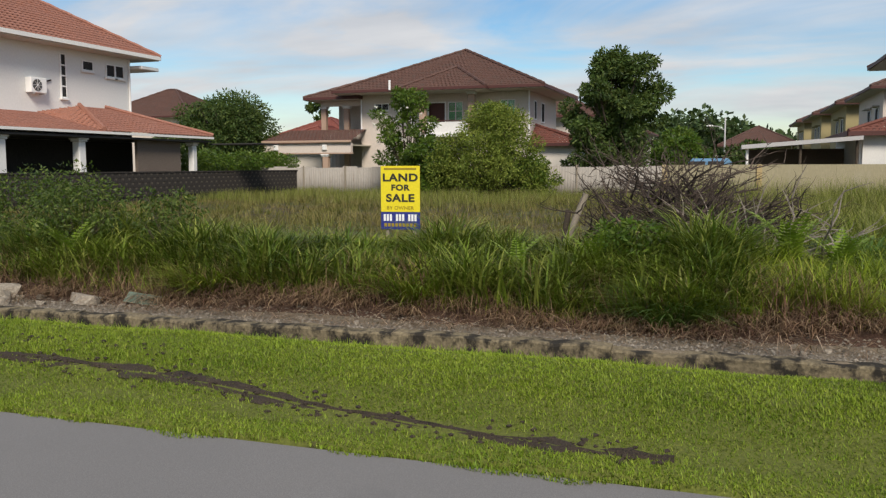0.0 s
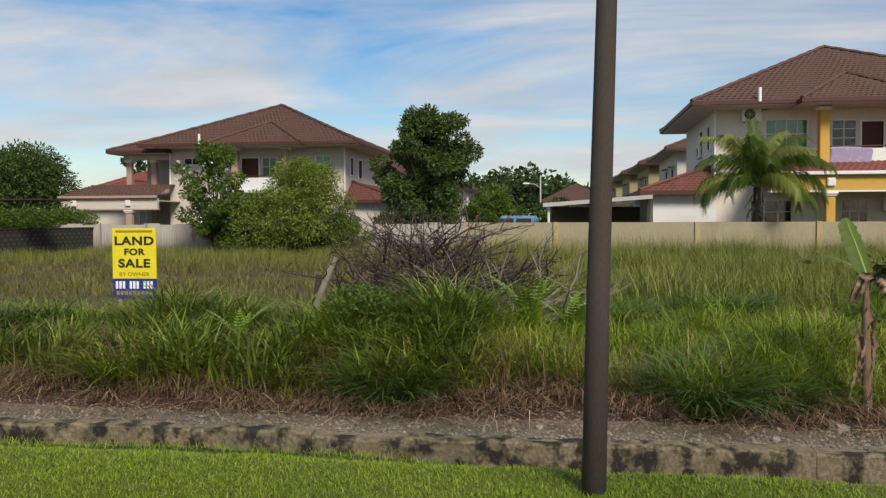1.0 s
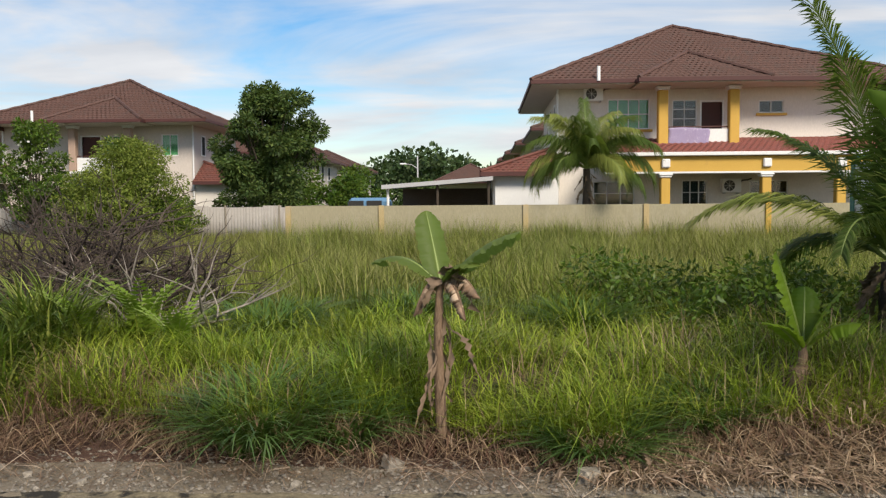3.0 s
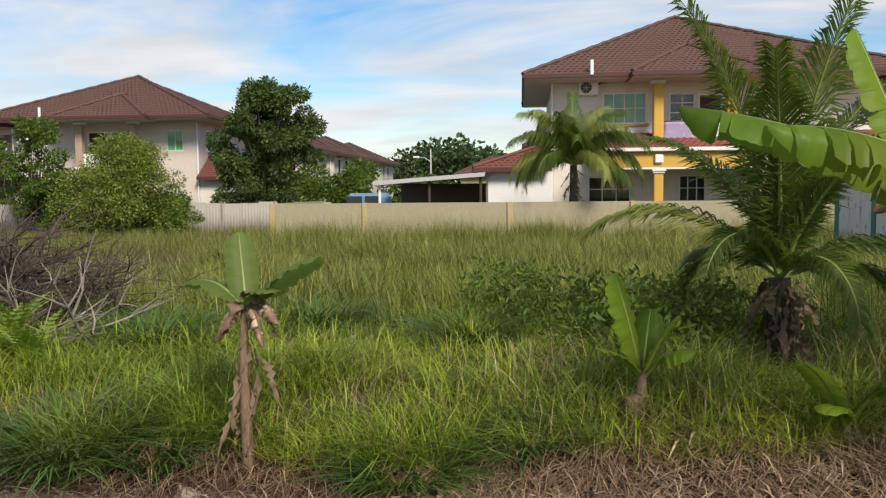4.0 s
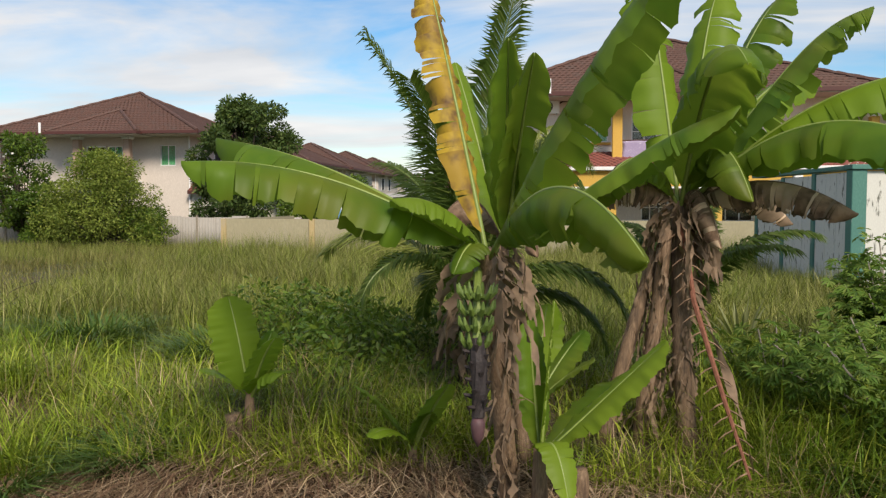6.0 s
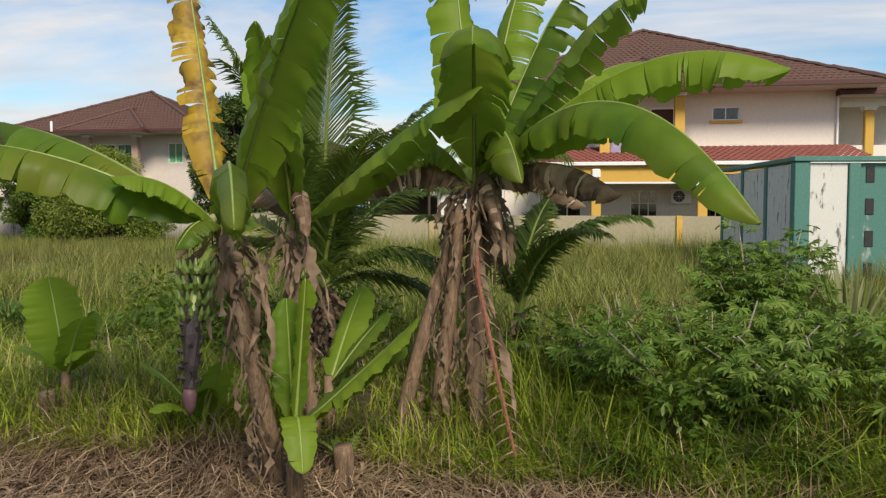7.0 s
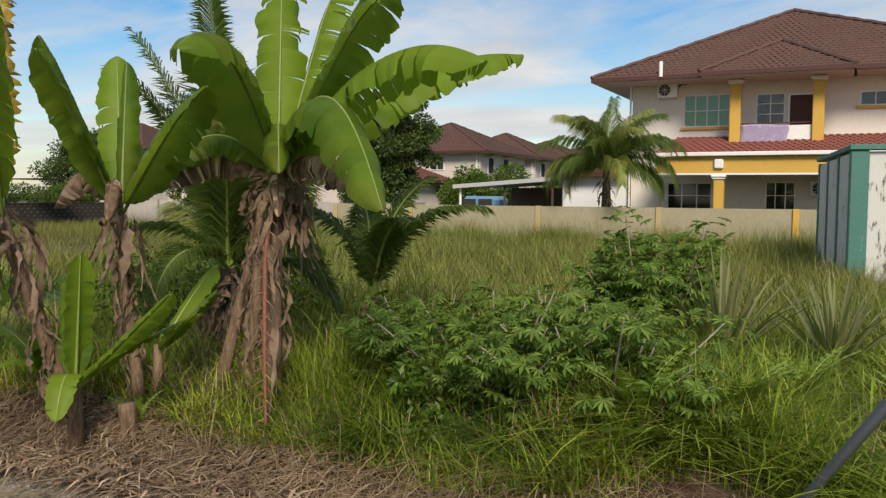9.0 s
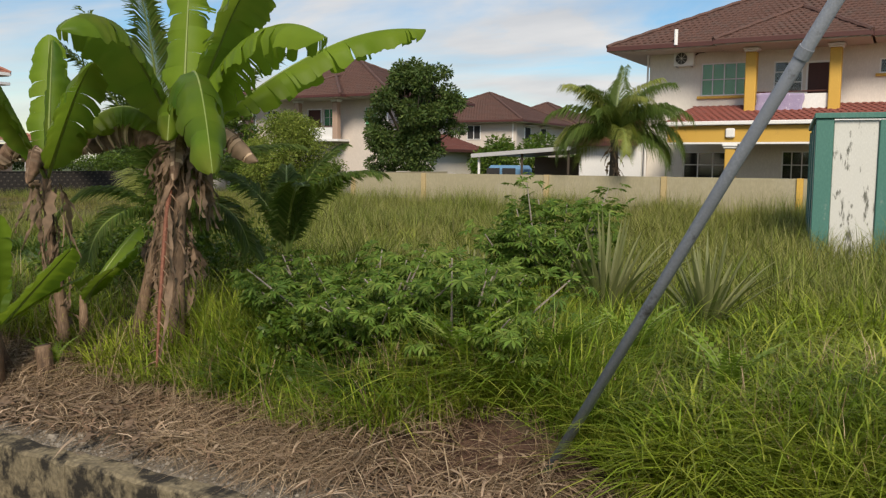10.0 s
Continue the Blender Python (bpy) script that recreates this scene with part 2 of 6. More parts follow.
M_LAWN = foliage("lawn_blade", (0.105, 0.182, 0.012), (0.195, 0.275, 0.022), (0.235, 0.275, 0.042), 0.8, 0.5, 0.25, 0.4)
M_TALL = foliage("tall_grass", (0.126, 0.167, 0.025), (0.172, 0.181, 0.039), (0.25, 0.23, 0.09), 0.25, 0.55, 0.25, 0.62)
M_LUSH = foliage("lush_grass", (0.115, 0.19, 0.018), (0.215, 0.275, 0.024), (0.285, 0.305, 0.048), 0.5, 0.45, 0.28, 0.62)
M_CANE = foliage("cane_blade", (0.05, 0.092, 0.011), (0.118, 0.172, 0.018), (0.24, 0.26, 0.06), 0.6, 0.5, 0.2, 0.62)
M_TUFT = foliage("dark_tuft", (0.05, 0.108, 0.022), (0.08, 0.145, 0.03), (0.11, 0.18, 0.04), 0.8, 0.4, 0.2, 0.25)
M_OLD = foliage("olive_grass", (0.105, 0.125, 0.021), (0.165, 0.135, 0.048), (0.19, 0.15, 0.055), 0.3, 0.6, 0.2, 0.62)
M_STRAW = foliage("straw", (0.17, 0.11, 0.066), (0.32, 0.225, 0.138), (0.47, 0.36, 0.24), 0.7, 0.8, 0.1, 0.5)
M_REDSTRAW = foliage("red_brown_straw", (0.10, 0.05, 0.034), (0.19, 0.115, 0.07), (0.36, 0.26, 0.155), 0.8, 0.8, 0.08, 0.5)
M_BANANA = foliage("banana_leaf", (0.055, 0.128, 0.014), (0.15, 0.235, 0.020), (0.105, 0.185, 0.019), 1.3, 0.45, 0.5, 0.22, (1.5, (1, 1, 1), (0.16, 0.19, 0.025)))
M_BANANAY = foliage("young_banana_leaf", (0.15, 0.25, 0.019), (0.2, 0.30, 0.026), (0.18, 0.27, 0.027), 1.2, 0.5, 0.5, 0.1)
M_BANANAP = foliage("pale_banana_leaf", (0.13, 0.19, 0.045), (0.17, 0.23, 0.06), (0.15, 0.21, 0.05), 1.2, 0.5, 0.55, 0.1)
M_BANYEL = foliage("yellowed_banana_leaf", (0.42, 0.27, 0.025), (0.50, 0.34, 0.04), (0.36, 0.22, 0.03), 2.0, 0.55, 0.3, 0.1, (7, (1, 1, 1), (0.13, 0.065, 0.03)))
M_RIB = surface("banana_midrib", (0.17, 0.23, 0.05), (0.24, 0.29, 0.075), 3, 30, 0.45, 0.05)
M_DRYLEAF = foliage("dry_banana_leaf", (0.09, 0.056, 0.038), (0.26, 0.168, 0.11), (0.5, 0.375, 0.265), 9.0, 0.8, 0.12, 0.45)
M_STEM = surface("banana_stem", (0.19, 0.12, 0.072), (0.36, 0.25, 0.16), 3, 25, 0.75, 0.4, (0.07, 0.045, 0.03), (0.52, 0.66), 4, stretch=(4, 4, 0.6))
M_FRUIT = surface("green_banana_fruit", (0.10, 0.155, 0.028), (0.14, 0.2, 0.04), 6, 30, 0.5, 0.05, island=0.2)
M_BLOSSOM = surface("dark_flower_stalk", (0.03, 0.022, 0.022), (0.055, 0.04, 0.036), 8, 40, 0.7, 0.4)
M_PALM = foliage("palm_leaflet", (0.048, 0.092, 0.017), (0.081, 0.129, 0.026), (0.118, 0.151, 0.038), 0.8, 0.55, 0.35, 0.35)
M_PALMY = foliage("yellow_palm_leaflet", (0.217, 0.250, 0.059), (0.300, 0.308, 0.083), (0.184, 0.233, 0.059), 0.8, 0.55, 0.35, 0.3)
M_CASS = foliage("cassava_leaf", (0.066, 0.135, 0.022), (0.105, 0.178, 0.030), (0.16, 0.215, 0.044), 0.9, 0.6, 0.34, 0.4)
M_PINE = foliage("pineapple_leaf", (0.13, 0.16, 0.06), (0.20, 0.22, 0.09), (0.27, 0.25, 0.12), 1.5, 0.5, 0.15, 0.2)
M_FERN = foliage("fern_frond", (0.13, 0.22, 0.02), (0.17, 0.26, 0.028), (0.20, 0.28, 0.045), 1.2, 0.5, 0.35, 0.2)
M_MANGO = foliage("mango_leaf", (0.027, 0.054, 0.014), (0.048, 0.085, 0.019), (0.09, 0.122, 0.03), 0.5, 0.6, 0.15, 0.4)
M_PALEBUSH = foliage("olive_bush_leaf", (0.085, 0.13, 0.018), (0.145, 0.19, 0.03), (0.2, 0.23, 0.045), 0.6, 0.6, 0.22, 0.35)
M_BUSH = foliage("bush_leaf", (0.038, 0.083, 0.011), (0.070, 0.121, 0.015), (0.105, 0.151, 0.022), 0.5, 0.45, 0.22, 0.35)
M_WOODS = foliage("far_woods_leaf", (0.03, 0.06, 0.02), (0.05, 0.085, 0.028), (0.075, 0.105, 0.04), 0.05, 0.6, 0.1, 0.4)
M_WEED = foliage("weed_leaf", (0.032, 0.062, 0.012), (0.058, 0.095, 0.016), (0.10, 0.125, 0.028), 0.9, 0.5, 0.2, 0.45)
M_FLOWER = foliage("pale_flower", (0.55, 0.55, 0.48), (0.6, 0.6, 0.55), (0.65, 0.65, 0.6), 2, 0.6, 0.2, 0.1)

glass = bpy.data.materials.new("window_glass")
glass.use_nodes = True
gp_ = glass.node_tree.nodes["Principled BSDF"]
gp_.inputs["Base Color"].default_value = (0.9, 0.95, 0.95, 1)
gp_.inputs["Roughness"].default_value = 0.04
gp_.inputs["Transmission Weight"].default_value = 1.0
gp_.inputs["IOR"].default_value = 1.45
M_GLASS = glass

# ---- building helpers ----


def part(name, bm, mat, parent=None, label="", smooth=False):
    me = bpy.data.meshes.new(name)
    bm.to_mesh(me)
    bm.free()
    me.materials.append(mat)
    if smooth:
        me.polygons.foreach_set("use_smooth", [True] * len(me.polygons))
    ob = new(name, me)
    ob.parent = parent
    return tagged(ob, label) if label else ob


def thing(name, loc, label, category, group="", kind=""):
    ob = new(name)
    ob.location = loc
    ob.empty_display_size = 0.2
    return tagged(ob, label, category, group, kind)


def arr_mesh(name, v, faces, mat, parent=None, label="", smooth=False):
    """v: (n, 3) array; faces: (m, 3) or (m, 4) index array."""
    me = bpy.data.meshes.new(name)
    v, faces = np.asarray(v, float), np.asarray(faces, int)
    me.vertices.add(len(v))
    me.vertices.foreach_set("co", v.ravel())
    k = faces.shape[1]
    me.loops.add(faces.size)
    me.loops.foreach_set("vertex_index", faces.ravel())
    me.polygons.add(len(faces))
    me.polygons.foreach_set("loop_start", np.arange(0, faces.size, k))
    me.polygons.foreach_set("loop_total", np.full(len(faces), k))
    if smooth:
        me.polygons.foreach_set("use_smooth", [True] * len(faces))
    me.update(calc_edges=True)
    me.materials.append(mat)
    ob = new(name, me)
    ob.parent = parent
    return tagged(ob, label) if label else ob


def box(bm, x0, y0, z0, x1, y1, z1, bevel=0.0):
    m = Matrix.LocRotScale(((x0 + x1) / 2, (y0 + y1) / 2, (z0 + z1) / 2), None, (abs(x1 - x0), abs(y1 - y0), abs(z1 - z0)))
    geo = bmesh.ops.create_cube(bm, size=1.0, matrix=m)
    if bevel:
        edges = {e for v in geo["verts"] for e in v.link_edges}
        bmesh.ops.bevel(bm, geom=list(edges), offset=bevel, segments=1, affect="EDGES", profile=0.5)
    return bm


def boxpart(name, c0, c1, mat, parent=None, label="", bevel=0.0):
    return part(name, box(bmesh.new(), *c0, *c1, bevel), mat, parent, label)


def tube(bm, pts, radii, sides=8, cap=True):
    rings = []
    for i, p in enumerate(pts):
        p = Vector(p)
        a = Vector(pts[max(i - 1, 0)])
        b = Vector(pts[min(i + 1, len(pts) - 1)])
        d = (b - a).normalized()
        q = d.to_track_quat("Z", "Y")
        r = radii[i] if isinstance(radii, (list, tuple)) else radii
        rings.append([bm.verts.new(p + q @ Vector((r * math.cos(2 * math.pi * k / sides), r * math.sin(2 * math.pi * k / sides), 0))) for k in range(sides)])
    for r0, r1 in zip(rings, rings[1:]):
        for k in range(sides):
            bm.faces.new((r0[k], r0[(k + 1) % sides], r1[(k + 1) % sides], r1[k]))
    if cap:
        bm.faces.new(rings[0][::-1])
        bm.faces.new(rings[-1])
    return bm


def smoothstep(a, b, x):
    t = np.clip((x - a) / (b - a), 0, 1)
    return t * t * (3 - 2 * t)


def ground_z(x, y):
    """Height of the ground at x, y."""
    x, y = np.asarray(x, float), np.asarray(y, float)
    w = 0.03 * np.sin(1.7 * x + 0.6 * y) + 0.02 * np.sin(3.1 * x - 2.3 * y)
    lot = 0.02 + smoothstep(10.5, 12.4, y + 0.25 * np.sin(0.9 * x)) * (0.47 + 2 * w)
    # hollow at the foot of the stay pipe
    lot = lot - 0.22 * np.exp(-((x - 16.1) / 0.9) ** 2 - ((y - 11.2) / 0.45) ** 2)
    verge = 0.01 + 0.25 * w + 0.25 * smoothstep(6.2, 7.5, y) - (0.25 + 0.28 * smoothstep(-1.0, 2.5, x)) * smoothstep(8.0, 9.1, y)
    return np.where(y < 5.95, -0.10, np.where(y < 9.2, verge, np.where(y < 9.86, -0.9, lot)))


# ---- the ground sheet ----
def build_ground():
    xs = np.r_[-900, -400, -200, -120, -80, -60, np.arange(-45, 45.1, 0.5), 60, 80, 120, 200, 400, 900]
    ys = np.r_[-900, -300, -100, -40, -15, 0, 4, 5.94, 5.96, np.arange(6.3, 9.1, 0.35), 9.18, 9.21, 9.5, 9.85, 9.87, np.arange(10.1, 14, 0.25), np.arange(14, 45, 1.0), 50, 60, 80, 120, 200, 400, 900]
    X, Y = np.meshgrid(xs, ys)
    V = np.stack([X, Y, ground_z(X, Y)], -1).reshape(-1, 3)
    nx, ny = len(xs), len(ys)
    i, j = np.meshgrid(np.arange(nx - 1), np.arange(ny - 1))
    a = (j * nx + i).ravel()
    F = np.stack([a, a + 1, a + nx + 1, a + nx], -1)
    ob = arr_mesh("ground", V, F, M_VERGE)
    me = ob.data
    for m in (M_GRAVEL, M_BANK, M_SOIL, M_FAR):
        me.materials.append(m)
    c = V[F].mean(1)
    idx = np.select([c[:, 1] < 9.3, c[:, 1] < 10.55, c[:, 1] < 11.6, (c[:, 1] < 45) & (abs(c[:, 0]) < 46)], [0, 1, 2, 3], 4)
    me.polygons.foreach_set("material_index", idx)
    return tagged(ob, "grassy roadside ground rising to an overgrown building plot", "ground", kind="structure")


build_ground()
road = boxpart("road", (-300, -2.2, -0.12), (300, 5.9, -0.015), M_ASPHALT)
tagged(road, "grey worn asphalt road with a ragged edge", "road", kind="structure")


def build_drain():
    d = thing("drain", (0, 0, 0), "open concrete roadside drain with black mould stains", "drain", kind="structure")
    rng = random.Random(5)
    bm = bmesh.new()
    box(bm, -45, 9.2, -0.72, 45, 9.84, -0.62)
    part("drain_floor", bm, M_DRAIN, d)
    def rough_wall(x0, x1, ya, yb, top, name):
        """Cast wall with a broken, uneven top edge and a slightly bowed face."""
        n = max(2, int((x1 - x0) / 0.09))
        bm = bmesh.new()
        rows = []
        for i in range(n + 1):
            x = x0 + (x1 - x0) * i / n
            a = noise.noise(Vector((x * 1.9, ya, 3.0)))
            b = noise.noise(Vector((x * 9.0, ya, 7.0)))
            t = top + 0.045 * a + 0.018 * b
            o = 0.02 * noise.noise(Vector((x * 2.6, ya, 11.0)))
            c = 0.02 + 0.02 * abs(b)
            rows.append([bm.verts.new(q) for q in ((x, ya + o, -0.72), (x, ya + o + 0.015 * b, -0.25), (x, ya + o, t - c), (x, ya + o + c, t), (x, yb, t + 0.01), (x, yb, -0.72))])
        for p0, p1 in zip(rows, rows[1:]):
            for k in range(6):
                bm.faces.new((p0[k], p1[k], p1[(k + 1) % 6], p0[(k + 1) % 6]))
        bm.faces.new(rows[0])
        bm.faces.new(rows[-1][::-1])
        bmesh.ops.recalc_face_normals(bm, faces=bm.faces)
        return part(name, bm, M_DRAIN, d)
    x = -45.0
    while x < 45:
        w = rng.uniform(3.4, 5.2)
        dz = rng.uniform(-0.015, 0.02)
        rough_wall(x, x + w - 0.006, 9.76, 9.95, 0.035 + dz, "drain_slab")
        rough_wall(x, x + w - 0.006, 9.13, 9.25, -0.36 + dz, "drain_slab")
        x += w
    return d


build_drain()


# ---- roofs and houses ----
def tiled_plane(e0, e1, t0, t1, course=0.3, tile=0.27):
    """Verts and faces of a tiled slope from the eave e0-e1 up to the top t0-t1, in stepped courses of waved tiles."""
    e0, e1, t0, t1 = (np.array(p, float) for p in (e0, e1, t0, t1))
    n = np.cross(e1 - e0, (t0 + t1) / 2 - e0)
    n /= np.linalg.norm(n)
    if n[2] < 0:
        n = -n
    along = (e1 - e0) / np.linalg.norm(e1 - e0)
    rows = max(2, int(round(np.linalg.norm((t0 + t1) / 2 - (e0 + e1) / 2) / course)))
    V, F = [], []
    for r in range(rows):
        a, b = r / rows, (r + 1.12) / rows
        b = min(b, 1.0)
        la, ra = e0 + (t0 - e0) * a, e1 + (t1 - e1) * a
        lb, rb = e0 + (t0 - e0) * b, e1 + (t1 - e1) * b
        k = max(2, int(np.linalg.norm(ra - la) / tile * 3))
        s = np.linspace(0, 1, k + 1)[:, None]
        lo, hi = la + (ra - la) * s, lb + (rb - lb) * s
        ph = (lo - e0) @ along / tile * 2 * np.pi + (r % 2) * np.pi
        wave = 0.022 * np.sin(ph)[:, None]
        lo = lo + n * (0.05 + wave)
        hi = hi + n * (0.0 + wave)
        base = len(V) and sum(len(v) for v in V)
        V.append(np.vstack([lo, hi, lo - n * 0.05]))
        i = np.arange(k)
        F.append(np.stack([i, i + 1, i + k + 2, i + k + 1], -1) + base)
        F.append(np.stack([i + 2 * k + 2, i + 2 * k + 3, i + 1, i], -1) + base)
    return np.vstack(V), np.vstack(F)


def hip_roof(parent, x0, x1, y0, y1, ze, apex_a, apex_b, mat, fascia=M_FASCIA, name="roof", soffit=True):
    """Hipped roof over a rectangle; the ridge runs from apex_a to apex_b (may coincide)."""
    c = [(x0, y0, ze), (x1, y0, ze), (x1, y1, ze), (x0, y1, ze)]
    A, B = apex_a, apex_b
    along_x = abs(B[0] - A[0]) > abs(B[1] - A[1])
    if along_x:
        planes = [(c[0], c[1], A, B), (c[1], c[2], B, B), (c[2], c[3], B, A), (c[3], c[0], A, A)]
        hips = [(c[0], A), (c[1], B), (c[2], B), (c[3], A), (A, B)]
    else:
        planes = [(c[0], c[1], A, A), (c[1], c[2], A, B), (c[2], c[3], B, B), (c[3], c[0], B, A)]
        hips = [(c[0], A), (c[1], A), (c[2], B), (c[3], B), (A, B)]
    roof = None
    for pl in planes:
        v, f = tiled_plane(*pl)
        ob = arr_mesh("roof_slope" if roof else name, v, f, mat, roof or parent)
        roof = roof or ob
    for a, b in hips:
        a, b = Vector(a), Vector(b)
        if (b - a).length < 0.3:
            continue
        n = max(2, int((b - a).length / 0.4))
        pts = [a.lerp(b, i / n) + Vector((0, 0, 0.05 + 0.025 * (i % 2))) for i in range(n + 1)]
        part("ridge_cap", tube(bmesh.new(), pts, 0.10, 6), mat, roof)
    bm = bmesh.new()
    box(bm, x0, y0 - 0.03, ze - 0.13, x1, y0 + 0.05, ze + 0.04)
    box(bm, x0, y1 - 0.05, ze - 0.13, x1, y1 + 0.03, ze + 0.04)
    box(bm, x0 - 0.03, y0 + 0.05, ze - 0.13, x0 + 0.05, y1 - 0.05, ze + 0.04)
    box(bm, x1 - 0.05, y0 + 0.05, ze - 0.13, x1 + 0.03, y1 - 0.05, ze + 0.04)
    part("fascia", bm, fascia, roof)
    if soffit:
        boxpart("soffit", (x0 + 0.06, y0 + 0.06, ze - 0.17), (x1 - 0.06, y1 - 0.06, ze - 0.12), M_SOFFIT, roof)
    return roof


def wall_with_holes(name, x0, x1, y, z0, z1, holes, mat, parent, thick=0.2):
    """A wall along x with its face at y, built of blocks round real openings (x0, x1, z0, z1)."""
    bm = bmesh.new()
    xs = sorted({x0, x1, *[h[0] for h in holes], *[h[1] for h in holes]})
    for a, b in zip(xs, xs[1:]):
        mid = (a + b) / 2
        cuts = sorted((h[2], h[3]) for h in holes if h[0] < mid < h[1])
        z = z0
        for lo, hi in cuts:
            if lo > z:
                box(bm, a, y, z, b, y + thick, lo)
            z = hi
        if z < z1:
            box(bm, a, y, z, b, y + thick, z1)
    bmesh.ops.remove_doubles(bm, verts=bm.verts, dist=0.001)
    return part(name, bm, mat, parent)


def window(parent, x0, x1, z0, z1, y, cols=2, rows=2, back=M_SHADEBLACK, sill=None, frame_mat=M_PVC):
    """Glazed window in an opening whose wall face is at y."""
    # Backing sheet; its near-black default paints the unlit room behind the panes.
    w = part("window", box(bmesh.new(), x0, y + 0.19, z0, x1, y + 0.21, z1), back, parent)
    bm = bmesh.new()
    f = 0.05
    box(bm, x0, y + 0.04, z0, x0 + f, y + 0.12, z1)
    box(bm, x1 - f, y + 0.04, z0, x1, y + 0.12, z1)
    box(bm, x0 + f, y + 0.04, z0, x1 - f, y + 0.12, z0 + f)
    box(bm, x0 + f, y + 0.04, z1 - f, x1 - f, y + 0.12, z1)
    for i in range(1, cols):
        x = x0 + (x1 - x0) * i / cols
        box(bm, x - 0.02, y + 0.05, z0 + f, x + 0.02, y + 0.11, z1 - f)
    for i in range(1, rows):
        z = z0 + (z1 - z0) * i / rows
        box(bm, x0 + f, y + 0.055, z - 0.018, x1 - f, y + 0.105, z + 0.018)
    part("window_frame", bm, frame_mat, w)
    for i in range(cols):
        for j in range(rows):
            px, pz = x0 + (x1 - x0) * i / cols, z0 + (z1 - z0) * j / rows
            g = part("pane", box(bmesh.new(), px + 0.03, y + 0.075, pz + 0.03, px + (x1 - x0) / cols - 0.03, y + 0.083, pz + (z1 - z0) / rows - 0.03), M_GLASS, w)
            g.visible_shadow = False
    if sill:
        part("window_sill", box(bmesh.new(), x0 - 0.12, y - 0.1, z0 - 0.12, x1 + 0.12, y + 0.03, z0 - 0.01, 0.01), sill, w)
    return w


def column(parent, x, y, z0, z1, w, mat, cap=M_WHITE):
    c = part("column", box(bmesh.new(), x - w / 2, y - w / 2, z0, x + w / 2, y + w / 2, z1 - 0.16, 0.03), mat, parent)
    bm = bmesh.new()
    box(bm, x - w / 2 - 0.05, y - w / 2 - 0.05, z1 - 0.16, x + w / 2 + 0.05, y + w / 2 + 0.05, z1 - 0.08, 0.02)
    box(bm, x - w / 2 - 0.09, y - w / 2 - 0.09, z1 - 0.08, x + w / 2 + 0.09, y + w / 2 + 0.09, z1, 0.02)
    part("capital", bm, cap, c)
    return c


def ac_unit(loc, turn=0):
    """Outdoor unit on two brackets, facing -y."""
    a = thing("air_conditioner", loc, "white air-conditioner outdoor unit on wall brackets", "air conditioner", "outdoor units")
    a.rotation_euler = (0, 0, radians(turn))
    part("casing", box(bmesh.new(), -0.42, -0.32, 0, 0.42, 0, 0.62, 0.02), M_PVC, a)
    bm = bmesh.new()
    bmesh.ops.create_cone(bm, cap_ends=True, segments=20, radius1=0.24, radius2=0.24, depth=0.02, matrix=Matrix.Translation((-0.1, -0.33, 0.31)) @ Matrix.Rotation(radians(90), 4, "X"))
    g = part("fan_grille", bm, M_ACGRILLE, a)
    for k in range(4):
        bm = bmesh.new()
        m = Matrix.Translation((-0.1, -0.345, 0.31)) @ Matrix.Rotation(radians(45 * k), 4, "Y")
        bmesh.ops.create_cube(bm, size=1, matrix=m @ Matrix.Diagonal((0.46, 0.008 + 0.001 * k, 0.012, 1)))
        part("guard_bar", bm, M_PVC, g)
    for x in (-0.3, 0.3):
        part("bracket", box(bmesh.new(), x - 0.02, -0.34, -0.05, x + 0.02, 0.0, -0.002), M_METAL, a)
    part("hose", tube(bmesh.new(), [(0.42, -0.1, 0.45), (0.55, -0.06, 0.55), (0.75, -0.05, 0.56), (0.95, -0.02, 0.62)], 0.035, 6), M_BLOSSOM, a)
    return a


DARK, CURT = M_SHADEBLACK, M_CURTAIN


